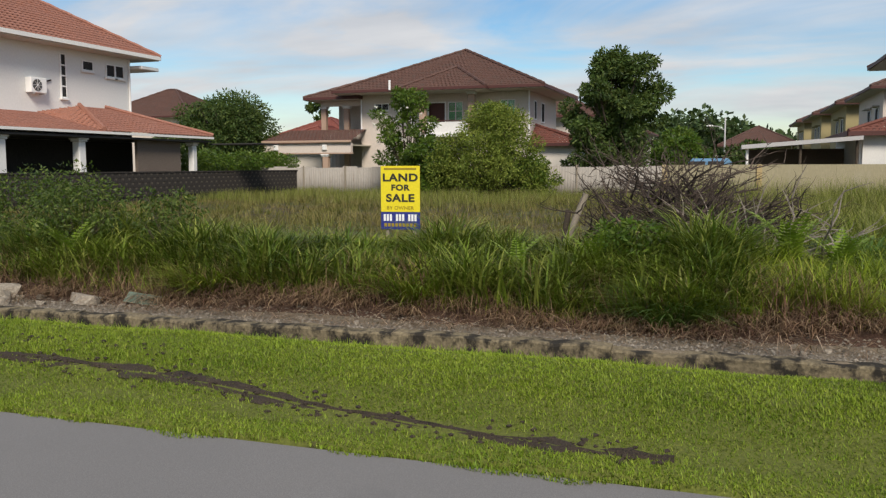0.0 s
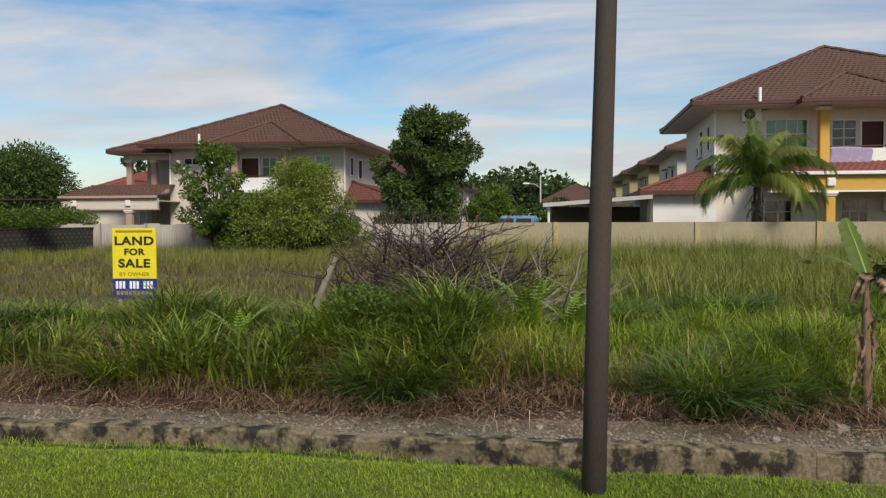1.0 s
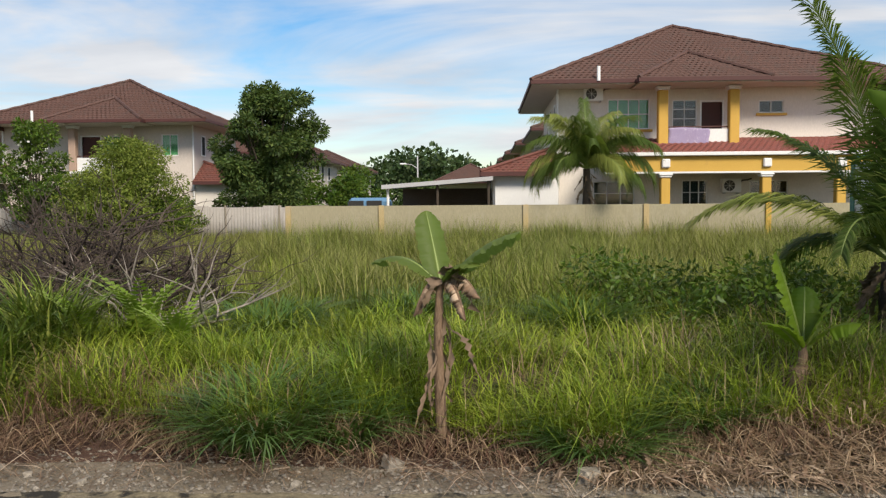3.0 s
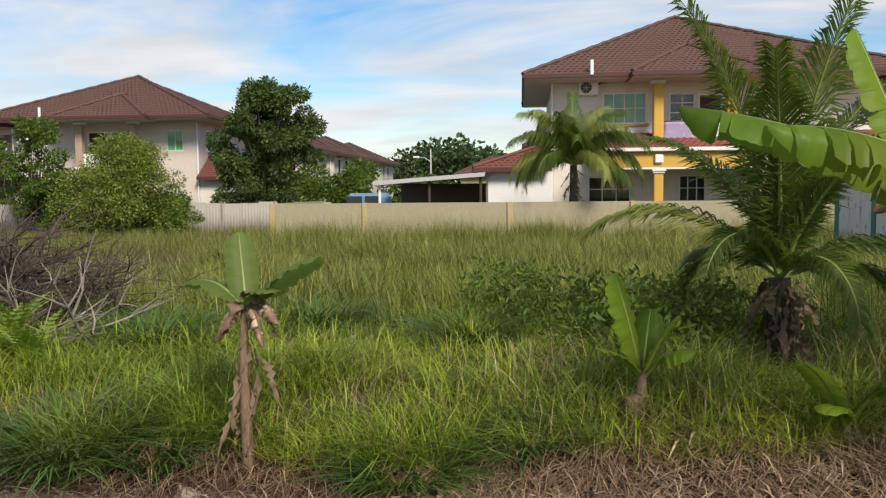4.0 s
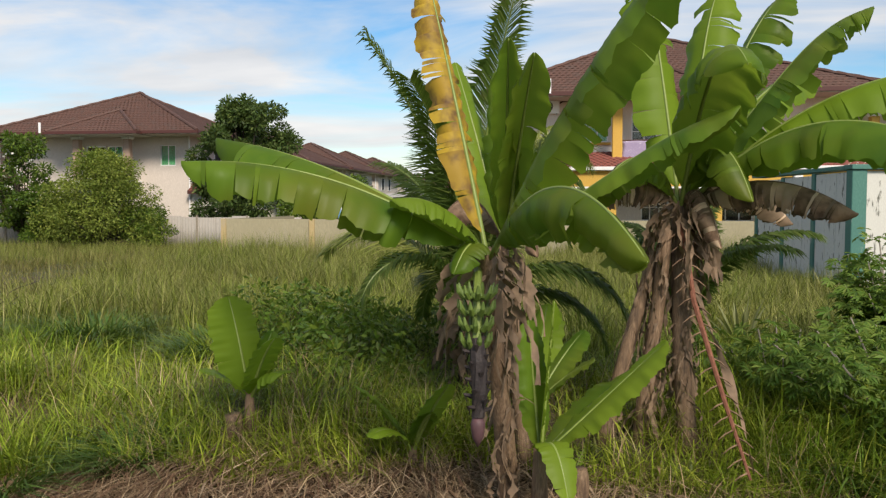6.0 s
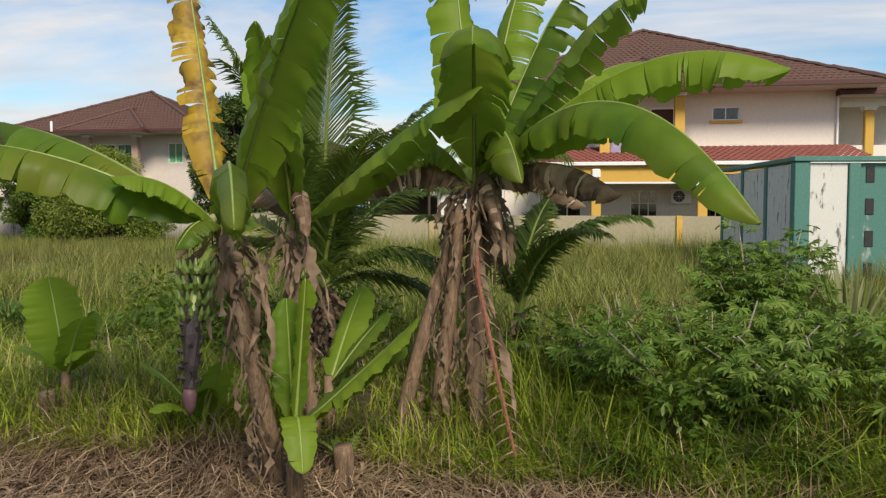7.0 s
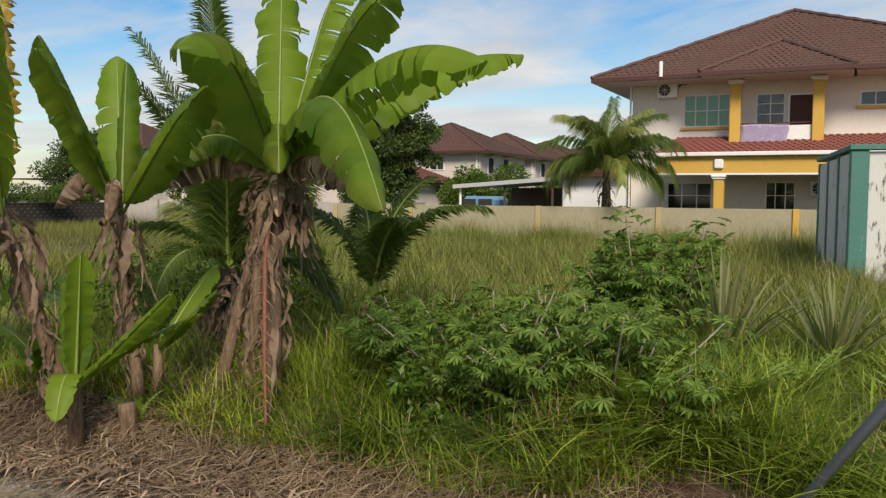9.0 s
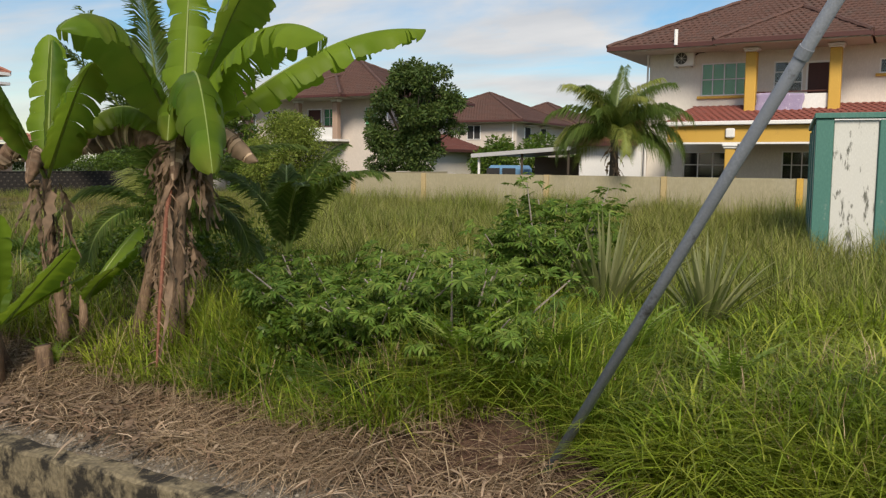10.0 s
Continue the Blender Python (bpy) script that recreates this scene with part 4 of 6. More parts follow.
# neighbouring house with the orange roof
def orange_house():
    h = thing("house", (0, 0.65, -0.28), "white two-storey house with orange tile roofs", "house")
    x = -27.6
    bm = bmesh.new()
    ys = [(20.0, 33.6)]
    part("wall", box(bm, x - 9, 20.0, 0, x, 33.6, 7.45), M_WHITE, h)
    hip_roof(h, x - 10, x + 0.9, 19.0, 34.8, 7.6, (x - 4.6, 24.5, 10.9), (x - 4.6, 29.3, 10.9), M_TILEORANGE, M_WHITE)
    part("ledge", box(bmesh.new(), x - 1.0, 33.61, 6.95, x + 0.7, 34.9, 7.12, 0.03), M_WHITE, h)
    # slit window and two small windows in the side wall, room darkness painted near-black
    for ya, yb, za, zb in ((29.2, 29.45, 5.35, 7.15), (30.5, 31.1, 6.65, 7.0), (32.0, 32.5, 6.5, 7.0), (32.6, 33.1, 6.5, 7.0)):
        w = part("window", box(bmesh.new(), x + 0.004, ya, za, x + 0.03, yb, zb), M_SHADEBLACK, h)
        bm = bmesh.new()
        box(bm, x + 0.004, ya - 0.05, za - 0.05, x + 0.06, ya, zb + 0.05)
        box(bm, x + 0.004, yb, za - 0.05, x + 0.06, yb + 0.05, zb + 0.05)
        box(bm, x + 0.004, ya, zb, x + 0.06, yb, zb + 0.05)
        box(bm, x + 0.004, ya, za - 0.05, x + 0.06, yb, za)
        if zb - za > 1:
            for k in range(1, 4):
                box(bm, x + 0.032, ya, za + (zb - za) * k / 4 - 0.03, x + 0.05, yb, za + (zb - za) * k / 4 + 0.03)
        part("window_frame", bm, M_PVC, w)
        part("window_sill", box(bmesh.new(), x + 0.004, ya - 0.12, za - 0.13, x + 0.12, yb + 0.12, za - 0.055), M_WHITE, w)
    part("down_pipe", tube(bmesh.new(), [(x + 0.06, 33.5, 7.4), (x + 0.06, 33.5, 4.6)], 0.05, 8), M_PVC, h)
    # lower roof over the open side porch
    e = x + 3.4
    w0 = x + 0.02
    v, f = tiled_plane((e, 19.0, 3.75), (e, 28.2, 3.75), (w0, 19.0, 4.6), (w0, 28.2, 4.6))
    r = arr_mesh("porch_roof", v, f, M_TILEORANGE, h)
    for q in (((e, 27.8, 3.79), (e, 35.3, 3.79), (w0, 30.2, 5.0), (w0, 31.8, 5.0)), ((e, 35.3, 3.79), (w0, 35.3, 3.79), (w0, 31.8, 5.0), (w0, 31.8, 5.0)), ((w0, 27.8, 4.62), (e, 27.8, 3.79), (w0, 30.2, 5.0), (w0, 30.2, 5.0))):
        v, f = tiled_plane(*q)
        arr_mesh("roof_slope", v, f, M_TILEORANGE, r)
    part("ridge_cap", tube(bmesh.new(), [(e, 27.8, 3.86), (w0, 30.2, 5.08)], 0.1, 6), M_TILEORANGE, r)
    part("ridge_cap", tube(bmesh.new(), [(e, 35.3, 3.86), (w0, 31.8, 5.08)], 0.1, 6), M_TILEORANGE, r)
    part("fascia", box(bmesh.new(), e - 0.03, 19.0, 3.66, e + 0.05, 35.3, 3.76), M_WHITE, r)
    # Ceiling and sheet over the wall: porch shade put into their near-black colour.
    part("soffit", box(bmesh.new(), x + 0.05, 19.05, 3.5, e - 0.05, 35.2, 3.58), M_SHADEBLACK, r)
    part("shade_sheet", box(bmesh.new(), x + 0.004, 20.0, 0.3, x + 0.05, 33.5, 3.49), M_SHADEBLACK, h)
    for yy in (23.0, 26.9):
        column(h, e - 0.5, yy, 0.4, 3.49, 0.36, M_WHITE)
    part("block_panel", box(bmesh.new(), e - 0.6, 30.3, 0.4, e - 0.45, 33.3, 3.49), M_BRICKPANEL, h)
    column(h, e - 0.5, 34.3, 0.4, 3.49, 0.3, M_WHITE)
    part("eave_sheet", box(bmesh.new(), e - 0.4, 35.35, 3.4, e + 2.4, 37.4, 3.46), M_SHADEBLACK, h)
    return h


orange_house()
ac_unit((-27.59, 28.3, 5.1), 90)
ac_unit((8.14, 46.5, 5.3), -90)


# ---- boundary walls ----
OCHRE = (-2.8, 0.74, 6.15, 10.6, 15.05)


def rear_wall():
    w = thing("wall_rear", (0, 0, 0), "beige rendered boundary wall with ochre posts", "wall", kind="structure")
    xs = [*OCHRE, 19.4, 23.8, 28.2, 32.6]
    for x, x1 in zip(xs, xs[1:]):
        part("wall_post", box(bmesh.new(), x - 0.1, 35.18, 0.2, x + 0.1, 35.45, 2.07, 0.01), M_OCHREFADE if x != 15.05 else M_YELLOW, w)
        n = 2 if x1 - x > 3.6 else 1
        for q in range(n):
            a, b = x + 0.102 + (x1 - x - 0.204) * q / n, x + 0.102 + (x1 - x - 0.204) * (q + 1) / n
            part("wall_panel", box(bmesh.new(), a, 35.25, 0.2, b - 0.004, 35.4, 2.06), M_WALLREAR, w)
    part("wall_return", box(bmesh.new(), -2.9, 35.46, 0.2, -2.75, 43.4, 2.06), M_WALLREAR, w)
    return w


rear_wall()


def sheet_fence():
    f = thing("fence_rear", (0, 0, 0), "weathered grey corrugated sheet fence", "fence", kind="structure")
    rng = random.Random(8)
    x = -26.2
    while x < -3:
        w = 0.9
        n = 18
        top = 2.0 + rng.uniform(-0.04, 0.05)
        V = []
        for z in (0.2, top):
            for i in range(n + 1):
                V.append((x + w * i / n, 43.5 + 0.02 * math.sin(i * 2.1), z))
        F = [(i, i + 1, i + n + 2, i + n + 1) for i in range(n)]
        ob = arr_mesh("sheet", V, F, M_FENCE, f)
        m = ob.modifiers.new("thick", "SOLIDIFY")
        m.thickness = 0.01
        x += w - 0.02
    for x in np.arange(-26, -3, 2.6):
        part("post", box(bmesh.new(), x, 43.44, 0.2, x + 0.08, 43.475, 2.08), M_WOOD, f)
    return f


sheet_fence()


def block_wall():
    w = thing("wall_side", (0, 0, 0), "soot-black concrete block boundary wall", "wall", kind="structure")
    rng = random.Random(3)
    y = 16.0
    base = part("wall_core", box(bmesh.new(), -23.94, 16, 0.2, -23.82, 44.1, 1.80), M_DARKWALL, w)
    m0 = None
    for row in range(5):
        z = 0.8 + row * 0.2
        y = 16.0 + (row % 2) * 0.2
        while y < 43:
            if m0 is None:
                bm = box(bmesh.new(), 0, 0, 0, 0.03, 0.385, 0.188, 0.005)
                ob = part("block", bm, M_DARKWALL, w)
                m0 = ob.data
            else:
                ob = new("block", m0)
                ob.parent = w
            ob.location = (-23.818 + rng.uniform(-0.004, 0.004), y, z)
            y += 0.4
    part("coping", box(bmesh.new(), -23.98, 16, 1.802, -23.76, 44.1, 1.86), M_DARKWALL, w)
    return w


# ---- the green and white boarded fence ----
def boarded_fence():
    f = thing("fence_side", (16.66, 24.05, -0.04), "sea-green framed fence with flaking white panels", "fence", kind="structure")
    f.rotation_euler = (0, 0, radians(7.4))
    for i in range(4):
        yy = i * 2.0
        part("post", box(bmesh.new(), -0.03, yy, 0.2, 0.30, yy + (0.3 if i == 0 else 0.2), 3.45 - 0.02 * i, 0.015), M_GREEN, f)
        if i < 3:
            y1 = yy + (0.305 if i == 0 else 0.205)
            w = (yy + 1.995 - y1) / 3
            for k in range(3):
                part("panel", box(bmesh.new(), 0.0, y1 + w * k, 0.4, 0.08, y1 + w * (k + 1) - 0.015, 3.4 - 0.02 * i, 0.01), M_PANEL, f)
    part("top_rail", box(bmesh.new(), -0.06, 0.35, 3.452, 0.33, 6.4, 3.55, 0.01), M_GREEN, f)
    # end facing the road
    part("panel", box(bmesh.new(), 0.305, 0.06, 0.3, 1.11, 0.16, 3.42, 0.01), M_PANEL, f)
    part("post", box(bmesh.new(), 1.115, 0, 0.2, 1.36, 0.28, 3.42, 0.015), M_GREEN, f)
    part("top_rail", box(bmesh.new(), -0.06, -0.05, 3.452, 2.5, 0.345, 3.56, 0.01), M_GREEN, f)
    part("gate_leaf", box(bmesh.new(), 1.38, 0.1, 0.5, 2.4, 0.16, 3.42, 0.01), M_GREEN, f)
    for z in (0.9, 1.6, 2.3, 3.0):
        part("slot", box(bmesh.new(), 1.5, 0.08, z, 1.68, 0.099, z + 0.35, 0.005), M_SHADEBLACK, f)
    return f


boarded_fence()


# ---- roadside things ----
def utility_pole():
    p = thing("utility_pole", (1.29, 7.6, 0.2), "dark weathered utility pole standing in the grass verge", "utility pole")
    part("shaft", tube(bmesh.new(), [(0, 0, -0.5), (0.04, 0.05, 1.5), (0.11, 0.15, 4), (0.24, 0.35, 8.5)], [0.088, 0.08, 0.07, 0.06], 20), M_POLE, p, smooth=True)
    return p


utility_pole()


def leaning_pipe():
    p = thing("stay_pipe", (0, 0, 0), "grey steel stay pipe leaning out of the grass", "pipe")
    part("pipe", tube(bmesh.new(), [(15.82, 11.58, -0.55), (17.62, 10.62, 2.42), (19.55, 9.42, 5.5)], 0.037, 14), M_STEEL, p, smooth=True)
    for k in (0.2, 0.75):
        a = Vector((17.62, 10.62, 2.42)).lerp(Vector((19.55, 9.42, 5.5)), k)
        d = Vector((1.93, -1.2, 3.08)).normalized()
        part("collar", tube(bmesh.new(), [a - d * 0.03, a + d * 0.03], 0.043, 14), M_STEEL, p)
    return p


leaning_pipe()


def letters(text, size, x, z, y, mat, parent, spread=1.0, bold=0.006, wide=1.0):
    cu = bpy.data.curves.new("lettering", "FONT")
    cu.body, cu.size, cu.extrude, cu.offset = text, size, 0.002, bold
    cu.align_x, cu.align_y = "CENTER", "CENTER"
    cu.space_character = spread
    tmp = new("lettering", cu)
    dg = bpy.context.evaluated_depsgraph_get()
    me = bpy.data.meshes.new_from_object(tmp.evaluated_get(dg))
    bpy.data.objects.remove(tmp)
    me.materials.clear()
    me.materials.append(mat)
    ob = new("lettering", me)
    ob.parent = parent
    ob.matrix_basis = pose(x, y, z, 90, 0, 0) @ Matrix.Diagonal((wide, 1, 1, 1))
    return ob


def sale_sign():
    s = thing("sale_sign", (-5.73, 14.36, 0.38), "yellow and blue land for sale board on posts", "sign")
    s.rotation_euler = (0, 0, radians(4))
    part("board", box(bmesh.new(), -0.36, -0.012, 0.86, 0.36, 0.012, 1.67, 0.003), M_SIGNY, s)
    part("lower_board", box(bmesh.new(), -0.36, -0.012, 0.55, 0.36, 0.012, 0.857, 0.003), M_SIGNB, s)
    for x in (-0.25, 0.25):
        part("post", box(bmesh.new(), x - 0.025, 0.014, -0.2, x + 0.025, 0.06, 1.5), M_WOOD, s)
    y = -0.0145
    letters("LAND", 0.185, 0, 1.46, y, M_SIGNK, s, 1.1, 0.007, 1.25)
    letters("FOR", 0.14, 0, 1.285, y, M_SIGNK, s, 1.1, 0.006, 1.2)
    letters("SALE", 0.185, 0, 1.10, y, M_SIGNK, s, 1.1, 0.007, 1.25)
    letters("BY OWNER", 0.085, 0, 0.93, y, M_SIGNO, s, 1.05, 0.001, 1.1)
    bm = bmesh.new()
    for k in range(11):
        if k != 3 and k != 7:
            box(bm, -0.31 + k * 0.057, -0.0145, 0.70, -0.31 + k * 0.057 + 0.04, -0.0125, 0.82)
    part("number_bars", bm, M_SIGNW, s)
    bm = bmesh.new()
    for k in range(9):
        box(bm, -0.30 + k * 0.068, -0.0145, 0.60, -0.30 + k * 0.068 + 0.05, -0.0125, 0.66)
    part("small_print_bars", bm, M_SIGNO, s)
    bm = bmesh.new()
    box(bm, -0.3, -0.0145, 1.60, 0.3, -0.0125, 1.635)
    part("small_print_bars", bm, M_SIGNO, s)
    return s


sale_sign()


def rock(loc, r, seed):
    rng = random.Random(seed)
    bm = bmesh.new()
    bmesh.ops.create_icosphere(bm, subdivisions=1, radius=1)
    for v in bm.verts:
        v.co *= rng.uniform(0.7, 1.2)
        v.co = Vector((v.co.x * r * 1.15, v.co.y * r * 0.9, max(-0.45, min(0.5, v.co.z)) * r))
    ob = part("rock", bm, M_STONE)
    ob.location = (loc[0], loc[1], float(ground_z(loc[0], loc[1])) + r * 0.35)
    ob.rotation_euler = (rng.uniform(-0.3, 0.3), rng.uniform(-0.3, 0.3), rng.uniform(0, 6))
    return tagged(ob, "pale angular stone lying on the gravel strip", "rock", "roadside stones")


rock((3.83, 10.6), 0.10, 1)
rock((5.44, 10.35), 0.12, 2)
for k in range(40):
    r_ = random.Random(100 + k)
    rock((r_.uniform(-12, 14), r_.uniform(9.98, 10.7)), r_.choice((0.02, 0.025, 0.03, 0.04, 0.05)), 10 + k)
for k in range(26):
    r_ = random.Random(300 + k)
    rock((r_.uniform(-13.5, -9.0), r_.uniform(10.0, 10.9)), r_.uniform(0.06, 0.26), 80 + k)


def loose_gravel():
    """Small broken stones strewn over the strip beside the drain."""
    R = np.random.default_rng(12)
    n = 15000
    x, y = R.uniform(-16, 17, n), 9.95 + 0.85 * R.uniform(0, 1, n) ** 1.4
    s = R.uniform(0.006, 0.028, n) * R.uniform(0.5, 1.1, n)
    z = ground_z(x, y) + s * 0.3
    o = np.array([[1, 0, 0], [-1, 0, 0], [0, 1, 0], [0, -1, 0], [0, 0, 0.8], [0, 0, -0.8]], float)
    V = np.stack([x, y, z], -1)[:, None] + o[None] * s[:, None, None] * R.uniform(0.6, 1.4, (n, 6, 1))
    f = np.array([[0, 2, 4], [2, 1, 4], [1, 3, 4], [3, 0, 4]])
    F = (np.arange(n)[:, None, None] * 6 + f[None]).reshape(-1, 3)
    return tagged(arr_mesh("loose_gravel", V.reshape(-1, 3), F, M_STONE), "small broken stones on the strip beside the drain", "gravel", kind="stuff")


loose_gravel()
sc = thing("sheet_scrap", (-8.4, 10.75, 0.1), "scrap of grey-green plastic sheet on the rubble", "scrap")
sc.rotation_euler = (0.5, 0.15, 0.3)
part("sheet", box(bmesh.new(), -0.25, -0.12, -0.004, 0.25, 0.12, 0.004), surface("grey_green_plastic", (0.12, 0.17, 0.13), (0.16, 0.21, 0.17), 3, 30, 0.6, 0.1), sc)


# ---- grasses ----
def blades(name, P, h, w, lean, bend, az, mat, segs=3, label="", category="grass", droop=0.0):
    """Many tapered blades as one mesh. P: roots (n, 3); h, w, lean, bend, az: per blade."""
    n = len(P)
    t = np.linspace(0, 1, segs + 1)
    dx, dy = np.cos(az), np.sin(az)
    V = np.zeros((n, 2 * segs + 1, 3))
    for k, tk in enumerate(t):
        out = h * (lean * tk + bend * tk * tk)
        up = h * (tk - droop * tk * tk) * np.sqrt(np.maximum(0.15, 1 - (lean + bend * tk) ** 2 * 0.45))
        c = P + np.stack([out * dx, out * dy, up], -1)
        half = 0.5 * w * (1 - tk ** 1.6) * (0.55 + 0.9 * min(tk * 2.5, 1) * 0.5)
        side = np.stack([-dy * half, dx * half, 0 * half], -1)
        if k < segs:
            V[:, 2 * k], V[:, 2 * k + 1] = c - side, c + side
        else:
            V[:, 2 * k] = c
    tri = []
    for k in range(segs - 1):
        a = 2 * k
        tri += [(a, a + 1, a + 3), (a, a + 3, a + 2)]
    a = 2 * (segs - 1)
    tri.append((a, a + 1, a + 2))
    F = (np.arange(n)[:, None, None] * (2 * segs + 1) + np.array(tri)[None]).reshape(-1, 3)
    ob = arr_mesh(name, V.reshape(-1, 3), F, mat)
    return tagged(ob, label, category, kind="stuff")


G = np.random.default_rng(11)


def field(n, x0, x1, y0, y1, clump=0.0, centres=0, power=1.0):
    x = G.uniform(x0, x1, n)
    y = y0 + (y1 - y0) * G.uniform(0, 1, n) ** power
    if centres:
        cx, cy = G.uniform(x0, x1, centres), y0 + (y1 - y0) * G.uniform(0, 1, centres) ** power
        k = G.integers(0, centres, n)
        m = G.uniform(0, 1, n) < 0.75
        x = np.where(m, cx[k] + G.normal(0, clump, n), x)
        y = np.where(m, cy[k] + G.normal(0, clump, n), y)
        y = np.clip(y, y0, y1 + clump)
    return np.stack([x, y, ground_z(x, y) - 0.02], -1)


def patchy(P, scale, seed):
    return np.array([noise.noise(Vector((p[0] * scale, p[1] * scale, seed))) for p in P])


def grow(name, P, hmin, hmax, w, mat, label, lean=0.25, bend=0.6, segs=3, hmul=None, droop=0.0):
    n = len(P)
    h = G.uniform(hmin, hmax, n) * (1 if hmul is None else hmul)
    return blades(name, P, h, G.uniform(0.6, 1.3, n) * w, G.uniform(0, lean, n), G.uniform(0.1, bend, n), G.uniform(0, 2 * np.pi, n), mat, segs, label, droop=droop)


def bank_front(P):
    """Drops the roots that would stand on the bare straw in front of the stems."""
    edge = 11.1 + 0.32 * smoothstep(8.5, 10.0, P[:, 0]) - 0.24 * smoothstep(11.0, 12.8, P[:, 0]) + 0.36 * smoothstep(14.9, 15.9, P[:, 0]) * (1 - smoothstep(16.5, 17.0, P[:, 0])) + 0.13 * np.sin(2.1 * P[:, 0])
    return P[P[:, 1] > edge]


def rut_y(x):
    return 6.40 + 0.07 * np.sin(0.9 * x) - 0.09 * (x + 0.8)


# mown verge, thin over the wheel rut
P = field(250000, -13, 4, 5.7, 9.2)
bare = 0.125 * np.clip(0.7 + 1.5 * patchy(P, 1.7, 8.0), 0.0, 1.35)
keep = (np.abs(P[:, 1] - rut_y(P[:, 0])) > bare * (0.55 + 0.45 * G.uniform(0, 1, len(P)))) | (G.uniform(0, 1, len(P)) < 0.42) | (P[:, 0] > -0.6)
keep &= (np.abs(P[:, 1] - rut_y(P[:, 0]) - 0.42) > 0.4 * bare) | (P[:, 0] > -5.2) | (G.uniform(0, 1, len(P)) < 0.3)
edge = P[:, 1] > 5.86 + 0.2 * patchy(P, 2.3, 1.0)
P[:, 2] = np.where(P[:, 1] < 5.95, -0.02, P[:, 2])
P = P[keep & edge]
grow("lawn", P, 0.015, 0.045, 0.012, M_LAWN, "short bright green mown roadside grass", 0.5, 0.8, 2, 0.95 + 0.6 * np.clip(patchy(P, 1.9, 6.0) + 0.45, 0, 1))
P = field(90000, -9, 3, 5.85, 8.0)
P = P[(np.abs(P[:, 1] - rut_y(P[:, 0])) > 0.12 * G.uniform(0.3, 1.0, len(P))) | (P[:, 0] > -0.6)]
P[:, 2] += 0.012
grow("lawn_tips", P, 0.018, 0.055, 0.009, M_LAWN, "fine short blades of the mown verge", 0.6, 0.9, 2)
P = field(36000, 4, 21, 5.95, 9.2)
grow("verge_lawn", P, 0.03, 0.09, 0.02, M_LAWN, "short green mown roadside grass further along", 0.5, 0.8, 2)
P = field(6500, -17, 0.5, 8.95, 9.25)
grow("lawn_edge", P, 0.04, 0.13, 0.012, M_LAWN, "longer grass hanging over the drain edge", 0.5, 1.0, 3)

# mud rut in the verge
xs = np.linspace(-16, -0.5, 220)
V = []
for k, x in enumerate(xs):
    for j, o in enumerate((-0.11, -0.05, 0.0, 0.05, 0.11)):
        nz = noise.noise(Vector((x * 3.2, j * 1.7, 3.0)))
        wide = max(0.1, 0.55 + 1.3 * noise.noise(Vector((x * 1.1, 2.0, 9.0))) + (0.5 if x < -3.4 else 0.0))
        V.append((x, rut_y(x) + o * wide * (0.8 + 0.9 * nz), float(ground_z(x, rut_y(x) + o)) + 0.006 + 0.035 * nz + (0.012 if j in (1, 3) else -0.012) * (1 + nz)))
i, j = np.meshgrid(np.arange(4), np.arange(len(xs) - 1))
a = (j * 5 + i).ravel()
tagged(arr_mesh("wheel_rut", V, np.stack([a, a + 5, a + 6, a + 1], -1), M_RUT), "muddy wheel rut in the grass verge", "rut", kind="structure")


def clods():
    """Lumps of turned mud along the rut."""
    R = random.Random(19)
    bm = bmesh.new()
    for k in range(700):
        x = R.uniform(-15, -0.55)
        if noise.noise(Vector((x * 1.7, 7.0 * 1.7, 8.0))) < -0.25:
            continue
        y = float(rut_y(x)) + R.gauss(0, 0.1) + (0.42 if x < -5.2 and R.random() < 0.3 else 0)
        s = R.uniform(0.008, 0.026)
        gz = float(ground_z(x, y)) + 0.01
        vs = bmesh.ops.create_icosphere(bm, subdivisions=1, radius=1.0)["verts"]
        for v in vs:
            v.co = Vector((x + v.co.x * s * R.uniform(0.7, 1.6), y + v.co.y * s * R.uniform(0.7, 1.5), gz + v.co.z * s * R.uniform(0.4, 1.0)))
    me = bpy.data.meshes.new("mud_clods")
    bm.to_mesh(me)
    me.materials.append(M_RUT)
    return tagged(new("mud_clods", me), "dark broken mud clods along the wheel rut", "mud", kind="stuff")


clods()

# dead straw on the bank
P = field(15000, -20, 9.5, 10.8, 11.4, 0.08, 300)
blades("dead_grass", P, G.uniform(0.25, 0.65, len(P)), G.uniform(0.007, 0.02, len(P)), G.uniform(0.1, 0.6, len(P)), G.uniform(0.3, 0.8, len(P)), G.normal(-1.57, 0.7, len(P)), M_REDSTRAW, 3, "red-brown dead grass drooping over the bank", droop=0.85)
P = field(15000, 5.5, 22, 10.4, 11.6, 0.1, 330)
blades("straw", P, G.uniform(0.25, 0.6, len(P)), G.uniform(0.006, 0.016, len(P)), G.uniform(0.3, 1.0, len(P)), G.uniform(0.2, 1.0, len(P)), G.normal(-1.57, 1.5, len(P)), M_STRAW, 3, "tan dead straw lying on the bank", droop=0.78)
P = field(5000, -16, 9, 10.2, 10.75)
blades("dead_litter", P, G.uniform(0.1, 0.35, len(P)), G.uniform(0.004, 0.01, len(P)), G.uniform(0.8, 1.2, len(P)), G.uniform(0.0, 0.5, len(P)), G.uniform(0, 6.28, len(P)), M_REDSTRAW, 2, "dead grass litter on the gravel strip", droop=0.97)

